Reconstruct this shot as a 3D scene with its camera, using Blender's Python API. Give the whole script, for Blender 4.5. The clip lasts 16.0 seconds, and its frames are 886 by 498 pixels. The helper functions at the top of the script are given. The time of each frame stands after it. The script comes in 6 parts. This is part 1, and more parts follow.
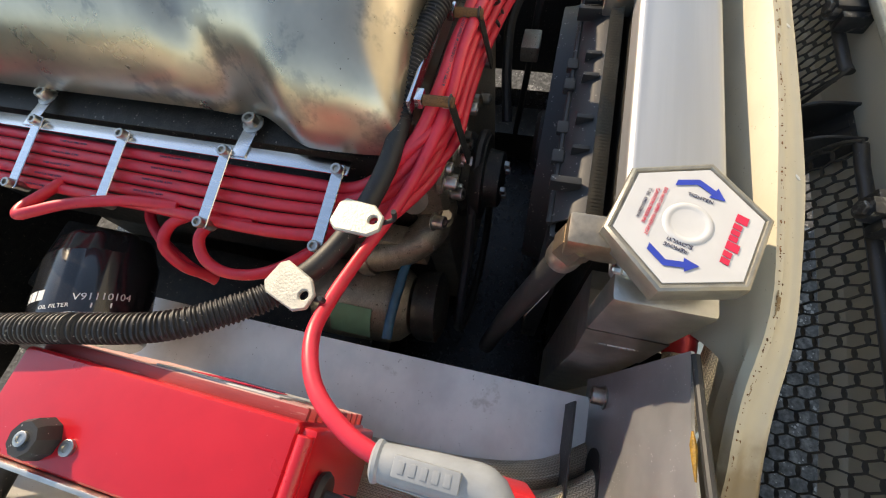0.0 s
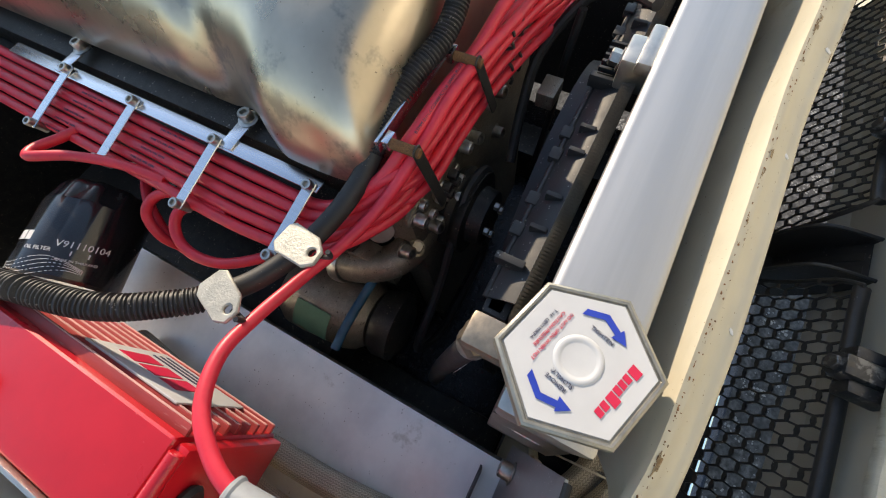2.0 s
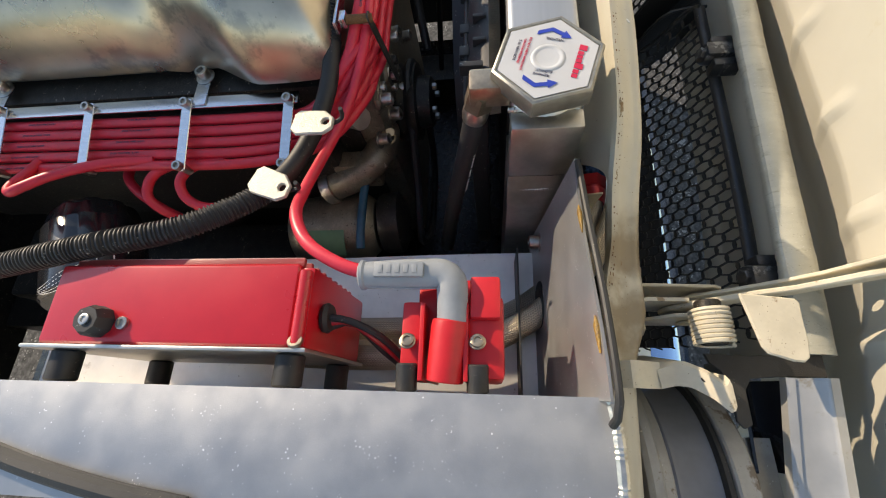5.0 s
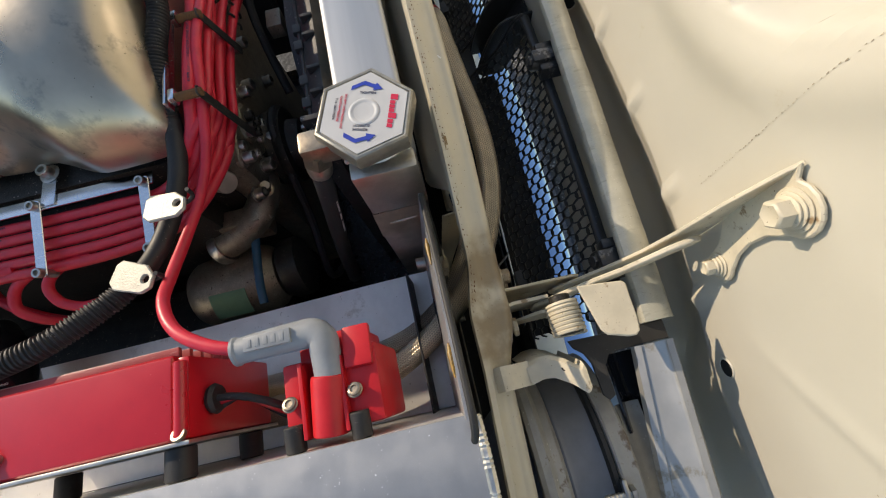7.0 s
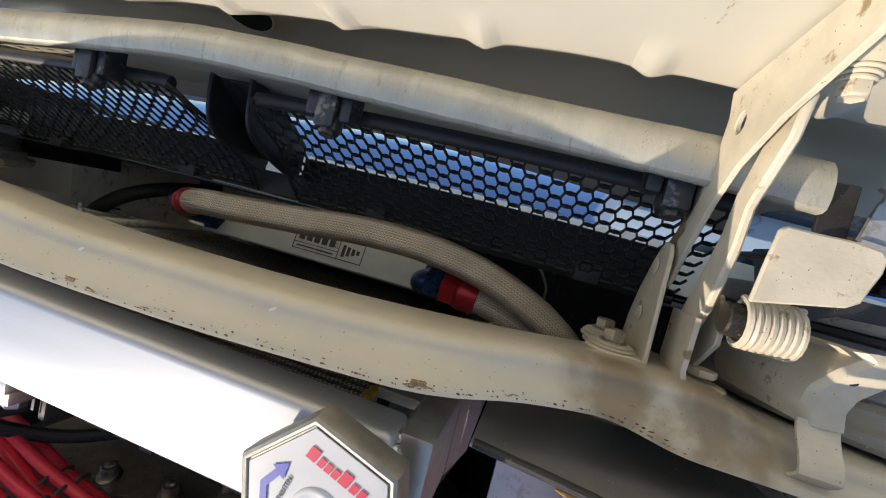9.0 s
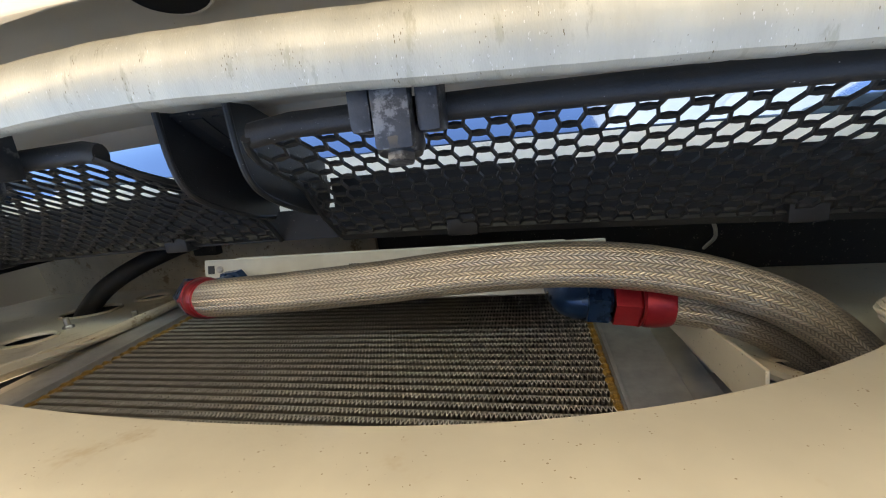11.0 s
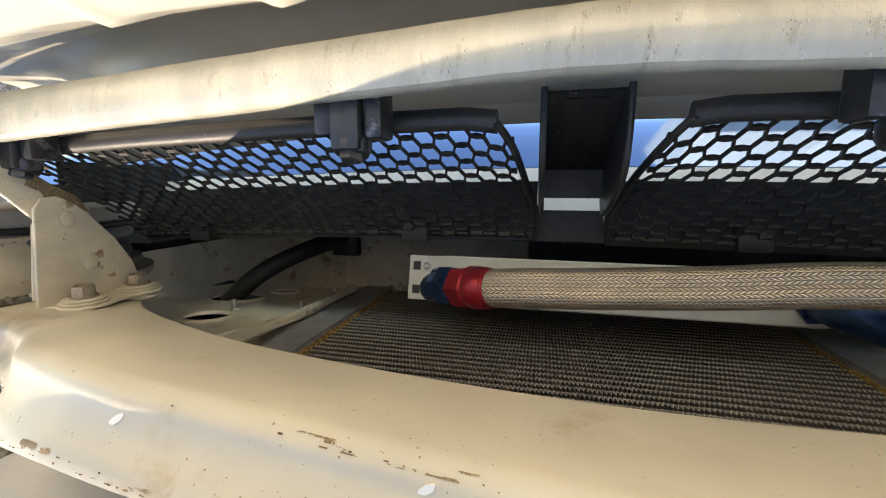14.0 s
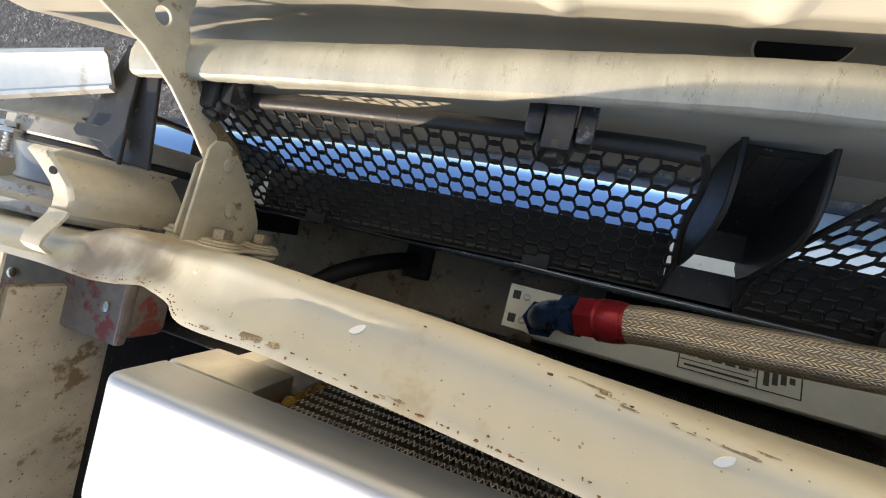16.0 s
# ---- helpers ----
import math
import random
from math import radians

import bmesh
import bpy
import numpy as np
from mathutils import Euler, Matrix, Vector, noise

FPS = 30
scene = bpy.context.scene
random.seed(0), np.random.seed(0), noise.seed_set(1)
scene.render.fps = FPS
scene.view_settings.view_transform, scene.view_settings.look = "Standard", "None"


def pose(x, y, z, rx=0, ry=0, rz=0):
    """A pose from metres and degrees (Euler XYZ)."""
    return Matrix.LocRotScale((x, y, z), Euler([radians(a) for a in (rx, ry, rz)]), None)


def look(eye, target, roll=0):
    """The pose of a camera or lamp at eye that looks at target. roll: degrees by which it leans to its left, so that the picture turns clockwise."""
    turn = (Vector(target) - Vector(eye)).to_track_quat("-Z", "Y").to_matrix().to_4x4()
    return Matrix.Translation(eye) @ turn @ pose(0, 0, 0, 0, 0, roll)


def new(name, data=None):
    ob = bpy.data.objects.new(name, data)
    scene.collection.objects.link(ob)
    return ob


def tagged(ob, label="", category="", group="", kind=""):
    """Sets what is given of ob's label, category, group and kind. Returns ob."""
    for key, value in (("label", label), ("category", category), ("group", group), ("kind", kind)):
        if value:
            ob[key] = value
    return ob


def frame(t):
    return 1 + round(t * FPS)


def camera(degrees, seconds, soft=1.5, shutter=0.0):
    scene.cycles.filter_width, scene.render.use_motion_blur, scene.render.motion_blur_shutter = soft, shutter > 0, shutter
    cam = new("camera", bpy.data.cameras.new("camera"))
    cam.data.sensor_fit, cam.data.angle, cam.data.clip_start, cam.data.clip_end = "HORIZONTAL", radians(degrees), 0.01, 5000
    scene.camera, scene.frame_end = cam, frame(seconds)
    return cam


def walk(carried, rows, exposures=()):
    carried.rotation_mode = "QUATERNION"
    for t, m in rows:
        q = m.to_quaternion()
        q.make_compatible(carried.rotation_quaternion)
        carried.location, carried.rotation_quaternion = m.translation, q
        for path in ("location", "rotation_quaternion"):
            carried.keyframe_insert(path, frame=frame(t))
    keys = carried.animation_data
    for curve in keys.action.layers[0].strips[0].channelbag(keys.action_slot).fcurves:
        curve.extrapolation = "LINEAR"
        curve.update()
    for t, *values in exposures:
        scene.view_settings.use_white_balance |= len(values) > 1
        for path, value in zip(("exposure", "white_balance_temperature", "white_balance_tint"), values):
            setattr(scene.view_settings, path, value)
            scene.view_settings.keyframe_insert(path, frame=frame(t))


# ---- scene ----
cam = camera(94.55, 16.0, soft=1.1)
ROWS = [
    (0.0, 0.3448, -0.0807, 1.0409, 23.99, 6.34, 103.78),
    (0.5, 0.2955, -0.0183, 1.0407, 23.67, 4.32, 110.88),
    (1.0, 0.2683, -0.0136, 1.0559, 23.71, 4.60, 116.82),
    (1.5, 0.2700, -0.0222, 1.0510, 23.92, 5.07, 118.35),
    (2.0, 0.2729, -0.0290, 1.0511, 23.37, 5.40, 118.45),
    (2.5, 0.2719, -0.0340, 1.0510, 22.77, 5.82, 118.18),
    (3.0, 0.2746, -0.0328, 1.0507, 22.23, 6.44, 116.71),
    (3.2, 0.2781, -0.0328, 1.0499, 22.17, 6.92, 115.41),
    (5.3, 0.4671, -0.0447, 1.0905, 19.29, 6.09, 89.12),
    (5.5, 0.4420, -0.0016, 1.0975, 18.59, 5.80, 88.03),
    (6.0, 0.4195, 0.0611, 1.0980, 17.88, 5.42, 85.15),
    (6.5, 0.4294, 0.0581, 1.0982, 17.77, 5.19, 81.71),
    (7.0, 0.4365, 0.0369, 1.1004, 18.05, 5.11, 77.34),
    (7.5, 0.4293, 0.0413, 1.1019, 18.87, 4.91, 69.69),
    (8.0, 0.4102, 0.0536, 1.0591, 17.46, 5.47, 57.85),
    (8.2, 0.3923, 0.0518, 1.0477, 16.77, 5.58, 51.91),
    (8.5, 0.3533, 0.0740, 1.0446, 13.34, 8.93, 40.98),
    (8.8, 0.3098, 0.1084, 1.0271, 6.07, 11.97, 25.01),
    (9.0, 0.2877, 0.1295, 0.9927, -0.08, 13.97, 14.15),
    (9.2, 0.2702, 0.1441, 0.9722, -5.61, 14.03, 4.74),
    (9.5, 0.2595, 0.1695, 0.9272, -11.51, 12.96, -3.57),
    (10.0, 0.2287, 0.1729, 0.9112, -12.76, 11.55, -6.98),
    (10.2, 0.2166, 0.1715, 0.9045, -12.94, 11.91, -6.94),
    (12.3, 0.1082, 0.1888, 0.8787, -18.82, 9.37, -4.71),
    (12.5, 0.1064, 0.1889, 0.8790, -18.16, 9.50, -4.41),
    (13.0, 0.0699, 0.1731, 0.8924, -13.64, 10.87, -2.46),
    (13.5, 0.0179, 0.1598, 0.9093, -10.67, 12.51, -1.07),
    (14.0, -0.0259, 0.1592, 0.9207, -8.73, 13.63, -0.03),
    (14.5, -0.0791, 0.1544, 0.9224, -6.96, 14.16, 1.20),
    (15.0, -0.1150, 0.1445, 0.9147, -4.81, 14.54, 3.20),
    (15.5, -0.1119, 0.1402, 0.9181, -2.23, 14.72, 6.09),
    (16.0, -0.1085, 0.1129, 0.9495, 3.48, 15.42, 13.74),
]
EXPOSURES = [(0.0, 1.32, 9400, 13), (0.5, 1.24, 9300, 13), (1.5, 1.17, 8700, 13), (3.2, 1.08, 8600, 13), (5.3, 0.94, 8800, 13), (6.0, 0.70, 8650, 13), (7.5, 0.66, 8350, 13), (8.8, 0.82, 7800, 14), (9.5, 1.20, 7950, 16), (10.2, 1.68, 8150, 16), (12.3, 2.16, 8500, 16), (13.0, 2.08, 8500, 16), (14.0, 1.72, 8450, 16), (15.0, 1.54, 8450, 15), (16.0, 1.34, 8300, 14)]
walk(cam, [(t, pose(x, y, z, rx, ry, rz)) for t, x, y, z, rx, ry, rz in ROWS], EXPOSURES)

# ---- world, sun, exposure ----
world = bpy.data.worlds.new("sky")
scene.world = world
world.use_nodes = True
wn = world.node_tree.nodes
sky = wn.new("ShaderNodeTexSky")
sky.sky_type = "NISHITA"
sky.sun_disc = False
SUN_DIR = Vector((0.57, 0.72, -0.42)).normalized()      # the way the sunlight travels
sky.sun_elevation = math.asin(-SUN_DIR.z)
sky.sun_rotation = math.atan2(-SUN_DIR.x, -SUN_DIR.y)
sky.air_density, sky.dust_density = 1.0, 0.15
sky.ozone_density = 3.2
wn["Background"].inputs[1].default_value = 0.15
world.node_tree.links.new(sky.outputs[0], wn["Background"].inputs[0])
sun = new("sun", bpy.data.lights.new("sun", "SUN"))
sun.data.energy, sun.data.angle, sun.data.color = 2.5, radians(0.53), (1.0, 0.95, 0.87)
sun.matrix_world = look((-3, -3, 4), Vector((-3, -3, 4)) + SUN_DIR)


# ---- materials ----
def surface(name, color, rough=0.5, metal=0.0, vary=0.12, scale=60.0, bump=0.15, fine=900.0, spots=None, spot_scale=220.0, spot_size=0.22, patch=None, patch_scale=25.0, patch_at=0.62, coat=0.0, island=0.0, stretch=(1, 1, 1), rough_vary=0.15, dust=None, dust_scale=520.0, dust_size=0.16):
    """A node material: base colour with a slow and a fine variation, bump, and (optional) small spots and larger patches."""
    m = bpy.data.materials.new(name)
    m.use_nodes = True
    n, l = m.node_tree.nodes, m.node_tree.links
    b = n["Principled BSDF"]
    co = n.new("ShaderNodeTexCoord")
    mp = n.new("ShaderNodeMapping")
    mp.inputs["Scale"].default_value = stretch
    l.new(co.outputs["Object"], mp.inputs["Vector"])

    def noise_tex(s, detail=4.0, rough_=0.6):
        t = n.new("ShaderNodeTexNoise")
        t.inputs["Scale"].default_value, t.inputs["Detail"].default_value, t.inputs["Roughness"].default_value = s, detail, rough_
        l.new(mp.outputs[0], t.inputs["Vector"])
        return t.outputs["Fac"]

    def ramp(src, lo, hi):
        r = n.new("ShaderNodeMapRange")
        r.inputs["From Min"].default_value, r.inputs["From Max"].default_value = lo, hi
        r.interpolation_type = "SMOOTHSTEP"
        l.new(src, r.inputs["Value"])
        return r.outputs["Result"]

    def mix(fac, a, c):
        x = n.new("ShaderNodeMix")
        x.data_type = "RGBA"
        l.new(fac, x.inputs[0])
        for s, v in ((x.inputs[6], a), (x.inputs[7], c)):
            if isinstance(v, tuple):
                s.default_value = (*v, 1)
            else:
                l.new(v, s)
        return x.outputs[2]

    def ramp_between(d, limit):
        x = n.new("ShaderNodeMath")
        x.operation = "LESS_THAN"
        l.new(d, x.inputs[0])
        l.new(limit, x.inputs[1])
        return x.outputs[0]

    big, small = noise_tex(scale), noise_tex(fine, 2.0)
    c = mix(ramp(big, 0.3, 0.7), tuple(v * (1 - vary) for v in color), tuple(min(1, v * (1 + vary)) for v in color))
    c = mix(ramp(small, 0.25, 0.75), c, mix(ramp(small, 0.6, 0.61), tuple(v * (1 - vary * 1.6) for v in color), tuple(v * (1 - vary * 1.6) for v in color))) if vary > 0.2 else c
    if patch:
        c = mix(ramp(noise_tex(patch_scale, 6.0, 0.7), patch_at, patch_at + 0.08), c, patch)
    if spots:
        v = n.new("ShaderNodeTexVoronoi")
        v.inputs["Scale"].default_value = spot_scale
        l.new(mp.outputs[0], v.inputs["Vector"])
        s = n.new("ShaderNodeMath")
        s.operation = "MULTIPLY"
        l.new(ramp(noise_tex(spot_scale * 0.13, 3.0, 0.7), 0.42, 0.74), s.inputs[0])
        s.inputs[1].default_value = spot_size * 1.9
        d = n.new("ShaderNodeMath")
        d.operation = "LESS_THAN"
        l.new(v.outputs["Distance"], d.inputs[0])
        l.new(s.outputs[0], d.inputs[1])
        c = mix(d.outputs[0], c, spots)
    if dust:
        v = n.new("ShaderNodeTexVoronoi")
        v.inputs["Scale"].default_value = dust_scale
        l.new(mp.outputs[0], v.inputs["Vector"])
        s = n.new("ShaderNodeMath")
        s.operation = "MULTIPLY"
        l.new(ramp(noise_tex(dust_scale * 0.45, 2.0, 0.6), 0.48, 0.72), s.inputs[0])
        s.inputs[1].default_value = dust_size * 2.0
        c = mix(ramp_between(v.outputs["Distance"], s.outputs[0]), c, dust)
    if island:
        g = n.new("ShaderNodeNewGeometry")
        h = n.new("ShaderNodeHueSaturation")
        r = n.new("ShaderNodeMapRange")
        r.inputs["To Min"].default_value, r.inputs["To Max"].default_value = 1 - island, 1 + island
        l.new(g.outputs["Random Per Island"], r.inputs["Value"])
        l.new(r.outputs["Result"], h.inputs["Value"])
        l.new(c, h.inputs["Color"])
        c = h.outputs[0]
    l.new(c, b.inputs["Base Color"])
    rr = n.new("ShaderNodeMapRange")
    rr.inputs["To Min"].default_value, rr.inputs["To Max"].default_value = max(0.02, rough - rough_vary), min(1, rough + rough_vary)
    l.new(big, rr.inputs["Value"])
    l.new(rr.outputs["Result"], b.inputs["Roughness"])
    b.inputs["Metallic"].default_value = metal
    b.inputs["Coat Weight"].default_value = coat
    b.inputs["Coat Roughness"].default_value = 0.08
    if bump:
        k = n.new("ShaderNodeBump")
        k.inputs["Strength"].default_value, k.inputs["Distance"].default_value = bump, 0.0006
        l.new(small, k.inputs["Height"])
        l.new(k.outputs[0], b.inputs["Normal"])
    return m


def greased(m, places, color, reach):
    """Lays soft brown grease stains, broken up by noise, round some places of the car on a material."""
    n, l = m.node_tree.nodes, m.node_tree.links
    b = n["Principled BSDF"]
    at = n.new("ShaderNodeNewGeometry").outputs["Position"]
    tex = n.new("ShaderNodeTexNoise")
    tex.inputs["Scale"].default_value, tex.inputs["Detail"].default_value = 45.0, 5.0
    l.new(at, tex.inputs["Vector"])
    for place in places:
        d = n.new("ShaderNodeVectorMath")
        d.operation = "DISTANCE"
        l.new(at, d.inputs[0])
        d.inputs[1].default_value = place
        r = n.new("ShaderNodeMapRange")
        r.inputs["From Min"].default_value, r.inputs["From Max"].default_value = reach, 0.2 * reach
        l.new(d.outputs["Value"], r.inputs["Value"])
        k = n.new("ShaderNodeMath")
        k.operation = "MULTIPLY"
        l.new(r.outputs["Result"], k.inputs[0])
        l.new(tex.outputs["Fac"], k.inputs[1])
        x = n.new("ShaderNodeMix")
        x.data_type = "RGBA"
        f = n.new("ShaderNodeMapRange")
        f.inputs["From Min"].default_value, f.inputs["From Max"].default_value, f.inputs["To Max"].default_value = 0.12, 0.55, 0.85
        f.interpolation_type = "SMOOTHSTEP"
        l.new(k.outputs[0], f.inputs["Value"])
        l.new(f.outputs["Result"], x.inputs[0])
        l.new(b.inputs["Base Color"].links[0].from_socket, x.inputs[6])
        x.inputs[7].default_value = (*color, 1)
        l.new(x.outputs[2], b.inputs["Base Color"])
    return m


def braid(name, color, rough=0.35, metal=0.9, pitch=0.0032, strands=16):
    """A woven sleeve, laid out along a tube by its UV (metres along, turns round)."""
    m = surface(name, color, rough, metal, vary=0.10)
    n, l = m.node_tree.nodes, m.node_tree.links
    b = n["Principled BSDF"]
    uv = n.new("ShaderNodeUVMap")
    sep = n.new("ShaderNodeSeparateXYZ")
    l.new(uv.outputs[0], sep.inputs[0])

    def math_(op, a, c):
        x = n.new("ShaderNodeMath")
        x.operation = op
        for s, v in zip(x.inputs, (a, c)):
            if isinstance(v, (int, float)):
                s.default_value = v
            else:
                l.new(v, s)
        return x.outputs[0]

    along, turn = math_("MULTIPLY", sep.outputs[0], 1.0 / pitch), math_("MULTIPLY", sep.outputs[1], float(strands))
    half = math_("FLOOR", turn, 0.0)
    flip = math_("SUBTRACT", math_("MULTIPLY", math_("MODULO", half, 2.0), 2.0), 1.0)
    inside = math_("SUBTRACT", turn, half)
    slope = math_("ADD", along, math_("MULTIPLY", math_("MULTIPLY", inside, flip), 1.1))
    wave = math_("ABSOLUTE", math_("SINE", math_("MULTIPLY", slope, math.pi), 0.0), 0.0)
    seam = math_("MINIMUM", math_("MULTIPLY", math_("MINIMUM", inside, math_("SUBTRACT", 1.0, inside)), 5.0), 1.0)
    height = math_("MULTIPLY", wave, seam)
    # crease shade between the strands is put into the colour
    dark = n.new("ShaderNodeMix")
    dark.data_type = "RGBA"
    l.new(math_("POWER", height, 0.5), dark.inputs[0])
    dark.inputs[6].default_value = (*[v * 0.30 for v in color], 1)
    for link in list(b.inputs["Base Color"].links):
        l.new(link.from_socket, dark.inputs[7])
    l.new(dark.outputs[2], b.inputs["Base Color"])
    k = n.new("ShaderNodeBump")
    k.inputs["Strength"].default_value, k.inputs["Distance"].default_value = 0.55, 0.0010
    l.new(height, k.inputs["Height"])
    l.new(k.outputs[0], b.inputs["Normal"])
    return m


CREAM = surface("cream_paint", (0.62, 0.55, 0.415), 0.36, vary=0.07, scale=14, bump=0.08, fine=400, patch=(0.47, 0.385, 0.255), patch_scale=15, patch_at=0.59, spots=(0.13, 0.065, 0.025), spot_scale=95, spot_size=0.06, coat=0.12, dust=(0.30, 0.235, 0.15), dust_scale=430, dust_size=0.14)
RAIL = surface("stained_rail_paint", (0.56, 0.51, 0.40), 0.36, vary=0.07, scale=14, bump=0.08, fine=400, patch=(0.47, 0.385, 0.26), patch_scale=10, patch_at=0.585, spots=(0.13, 0.065, 0.025), spot_scale=150, spot_size=0.035, coat=0.12, dust=(0.30, 0.235, 0.15), dust_scale=430, dust_size=0.11)
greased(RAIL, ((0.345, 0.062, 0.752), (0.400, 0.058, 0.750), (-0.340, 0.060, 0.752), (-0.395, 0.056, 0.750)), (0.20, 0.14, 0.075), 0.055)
CREAM_HOOD = surface("cream_hood_paint", (0.53, 0.50, 0.42), 0.36, vary=0.03, scale=9, bump=0.04, patch=(0.505, 0.465, 0.37), patch_scale=30, patch_at=0.66, spots=(0.36, 0.31, 0.22), spot_scale=48, spot_size=0.022, coat=0.12)
CREAM_HINGE = surface("cream_hinge_paint", (0.60, 0.535, 0.41), 0.45, vary=0.10, scale=40, bump=0.2, fine=400, patch=(0.30, 0.20, 0.11), patch_scale=42, patch_at=0.60, spots=(0.09, 0.055, 0.04), spot_scale=130, spot_size=0.03, dust=(0.20, 0.14, 0.08), dust_scale=520, dust_size=0.11)
WORN = surface("worn_cream_chrome", (0.53, 0.515, 0.43), 0.38, metal=0.32, vary=0.09, scale=26, bump=0.30, fine=600, patch=(0.43, 0.415, 0.33), patch_scale=60, patch_at=0.575, spots=(0.20, 0.17, 0.11), spot_scale=480, spot_size=0.13, stretch=(2.4, 0.7, 0.7), dust=(0.70, 0.69, 0.64), dust_scale=620, dust_size=0.15)
STAINED_DIM = surface("stained_dim_cream", (0.50, 0.435, 0.32), 0.5, vary=0.16, scale=22, bump=0.15, patch=(0.24, 0.165, 0.09), patch_scale=28, patch_at=0.56, spots=(0.12, 0.06, 0.025), spot_scale=160, spot_size=0.10, dust=(0.22, 0.15, 0.09), dust_scale=380, dust_size=0.18)
CHIP_TAN = surface("chipped_tan_primer", (0.45, 0.385, 0.28), 0.7, vary=0.3, scale=200, bump=0.3)
WHITE_PAINT = surface("white_apron_paint", (0.84, 0.81, 0.74), 0.35, vary=0.05, scale=30, bump=0.06, patch=(0.60, 0.57, 0.50), patch_scale=24, patch_at=0.62, coat=0.2)
RUSTY_BOLT = surface("rusty_bolt", (0.44, 0.37, 0.28), 0.5, metal=0.6, vary=0.25, scale=120, bump=0.3, patch=(0.19, 0.09, 0.04), patch_scale=110, patch_at=0.57)
RUST_STAIN = surface("rust_stain", (0.37, 0.265, 0.15), 0.7, vary=0.35, scale=70, bump=0.25, patch=(0.22, 0.13, 0.06), patch_scale=60, patch_at=0.55)
RUST = surface("rust", (0.20, 0.09, 0.035), 0.85, vary=0.3, scale=120, bump=0.5)
TANK = surface("brushed_tank_aluminium", (0.45, 0.465, 0.485), 0.56, metal=1.0, vary=0.05, scale=30, bump=0.06, stretch=(0.1, 3, 3), rough_vary=0.06)
WELDED = surface("dull_aluminium", (0.55, 0.53, 0.49), 0.42, metal=1.0, vary=0.12, scale=60, bump=0.2)
BEAD = surface("weld_bead", (0.62, 0.60, 0.55), 0.38, metal=1.0, vary=0.15, scale=150, bump=0.3)
ALU = surface("aluminium_sheet", (0.43, 0.435, 0.44), 0.45, metal=0.75, vary=0.07, scale=35, bump=0.08, spots=(0.85, 0.85, 0.85), spot_scale=380, spot_size=0.13)
ALU_PLAIN = surface("aluminium_plate", (0.70, 0.685, 0.655), 0.40, metal=0.45, vary=0.10, scale=18, bump=0.08, patch=(0.56, 0.53, 0.48), patch_scale=16, spots=(0.12, 0.11, 0.10), spot_scale=90, spot_size=0.02, dust=(0.36, 0.33, 0.29), dust_scale=260, dust_size=0.10)
POLISHED = surface("polished_cast_cover", (0.51, 0.44, 0.345), 0.29, metal=0.88, vary=0.14, scale=14, bump=0.10, fine=300, rough_vary=0.07, patch=(0.33, 0.30, 0.255), patch_scale=9, patch_at=0.52, dust=(0.24, 0.21, 0.17), dust_scale=230, dust_size=0.08)
BRACKET = surface("brushed_stainless", (0.72, 0.73, 0.75), 0.22, metal=1.0, vary=0.05, scale=80, bump=0.05, stretch=(3, 0.2, 3))
STEEL = surface("zinc_steel", (0.50, 0.48, 0.44), 0.35, metal=1.0, vary=0.18, scale=150, bump=0.2, patch=(0.22, 0.12, 0.06), patch_scale=130, patch_at=0.66)
BRASS = surface("dull_brass", (0.36, 0.29, 0.215), 0.36, metal=0.9, vary=0.18, scale=110, bump=0.2)
RED = surface("red_enamel", (0.55, 0.012, 0.022), 0.30, vary=0.06, scale=25, bump=0.05, coat=0.4, rough_vary=0.08, dust=(0.66, 0.16, 0.14), dust_scale=260, dust_size=0.05)
RED_WORN = surface("worn_red_fin", (0.36, 0.05, 0.05), 0.45, vary=0.2, scale=60, bump=0.2, patch=(0.50, 0.24, 0.21), patch_scale=90, patch_at=0.60, stretch=(1, 0.15, 1))
RED_CREST = surface("chalky_fin_crest", (0.62, 0.36, 0.33), 0.6, vary=0.2, scale=80, bump=0.2, patch=(0.40, 0.07, 0.07), patch_scale=60, patch_at=0.58, stretch=(1, 0.2, 1))
RED_PLASTIC = surface("red_plastic", (0.62, 0.018, 0.025), 0.38, vary=0.06, scale=60, bump=0.08)
WIRE = surface("red_silicone_wire", (0.68, 0.030, 0.055), 0.42, vary=0.10, scale=50, bump=0.08, spots=(0.25, 0.02, 0.02), spot_scale=120, spot_size=0.06)
GREY_BOOT = surface("grey_silicone", (0.27, 0.29, 0.31), 0.50, vary=0.08, scale=60, bump=0.12)
RUBBER = surface("black_rubber", (0.022, 0.022, 0.022), 0.55, vary=0.2, scale=70, bump=0.2, dust=(0.13, 0.12, 0.11), dust_scale=420, dust_size=0.12)
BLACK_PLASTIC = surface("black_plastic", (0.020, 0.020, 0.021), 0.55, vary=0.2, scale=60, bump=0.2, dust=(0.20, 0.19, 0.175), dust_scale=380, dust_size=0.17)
DARK_ENGINE = surface("oily_dark_metal", (0.060, 0.055, 0.048), 0.45, metal=0.5, vary=0.35, scale=70, bump=0.4, dust=(0.24, 0.21, 0.17), dust_scale=300, dust_size=0.18)
CAST = surface("stained_cast_aluminium", (0.38, 0.345, 0.275), 0.50, metal=0.8, vary=0.25, scale=80, bump=0.45, dust=(0.10, 0.085, 0.06), dust_scale=320, dust_size=0.18)
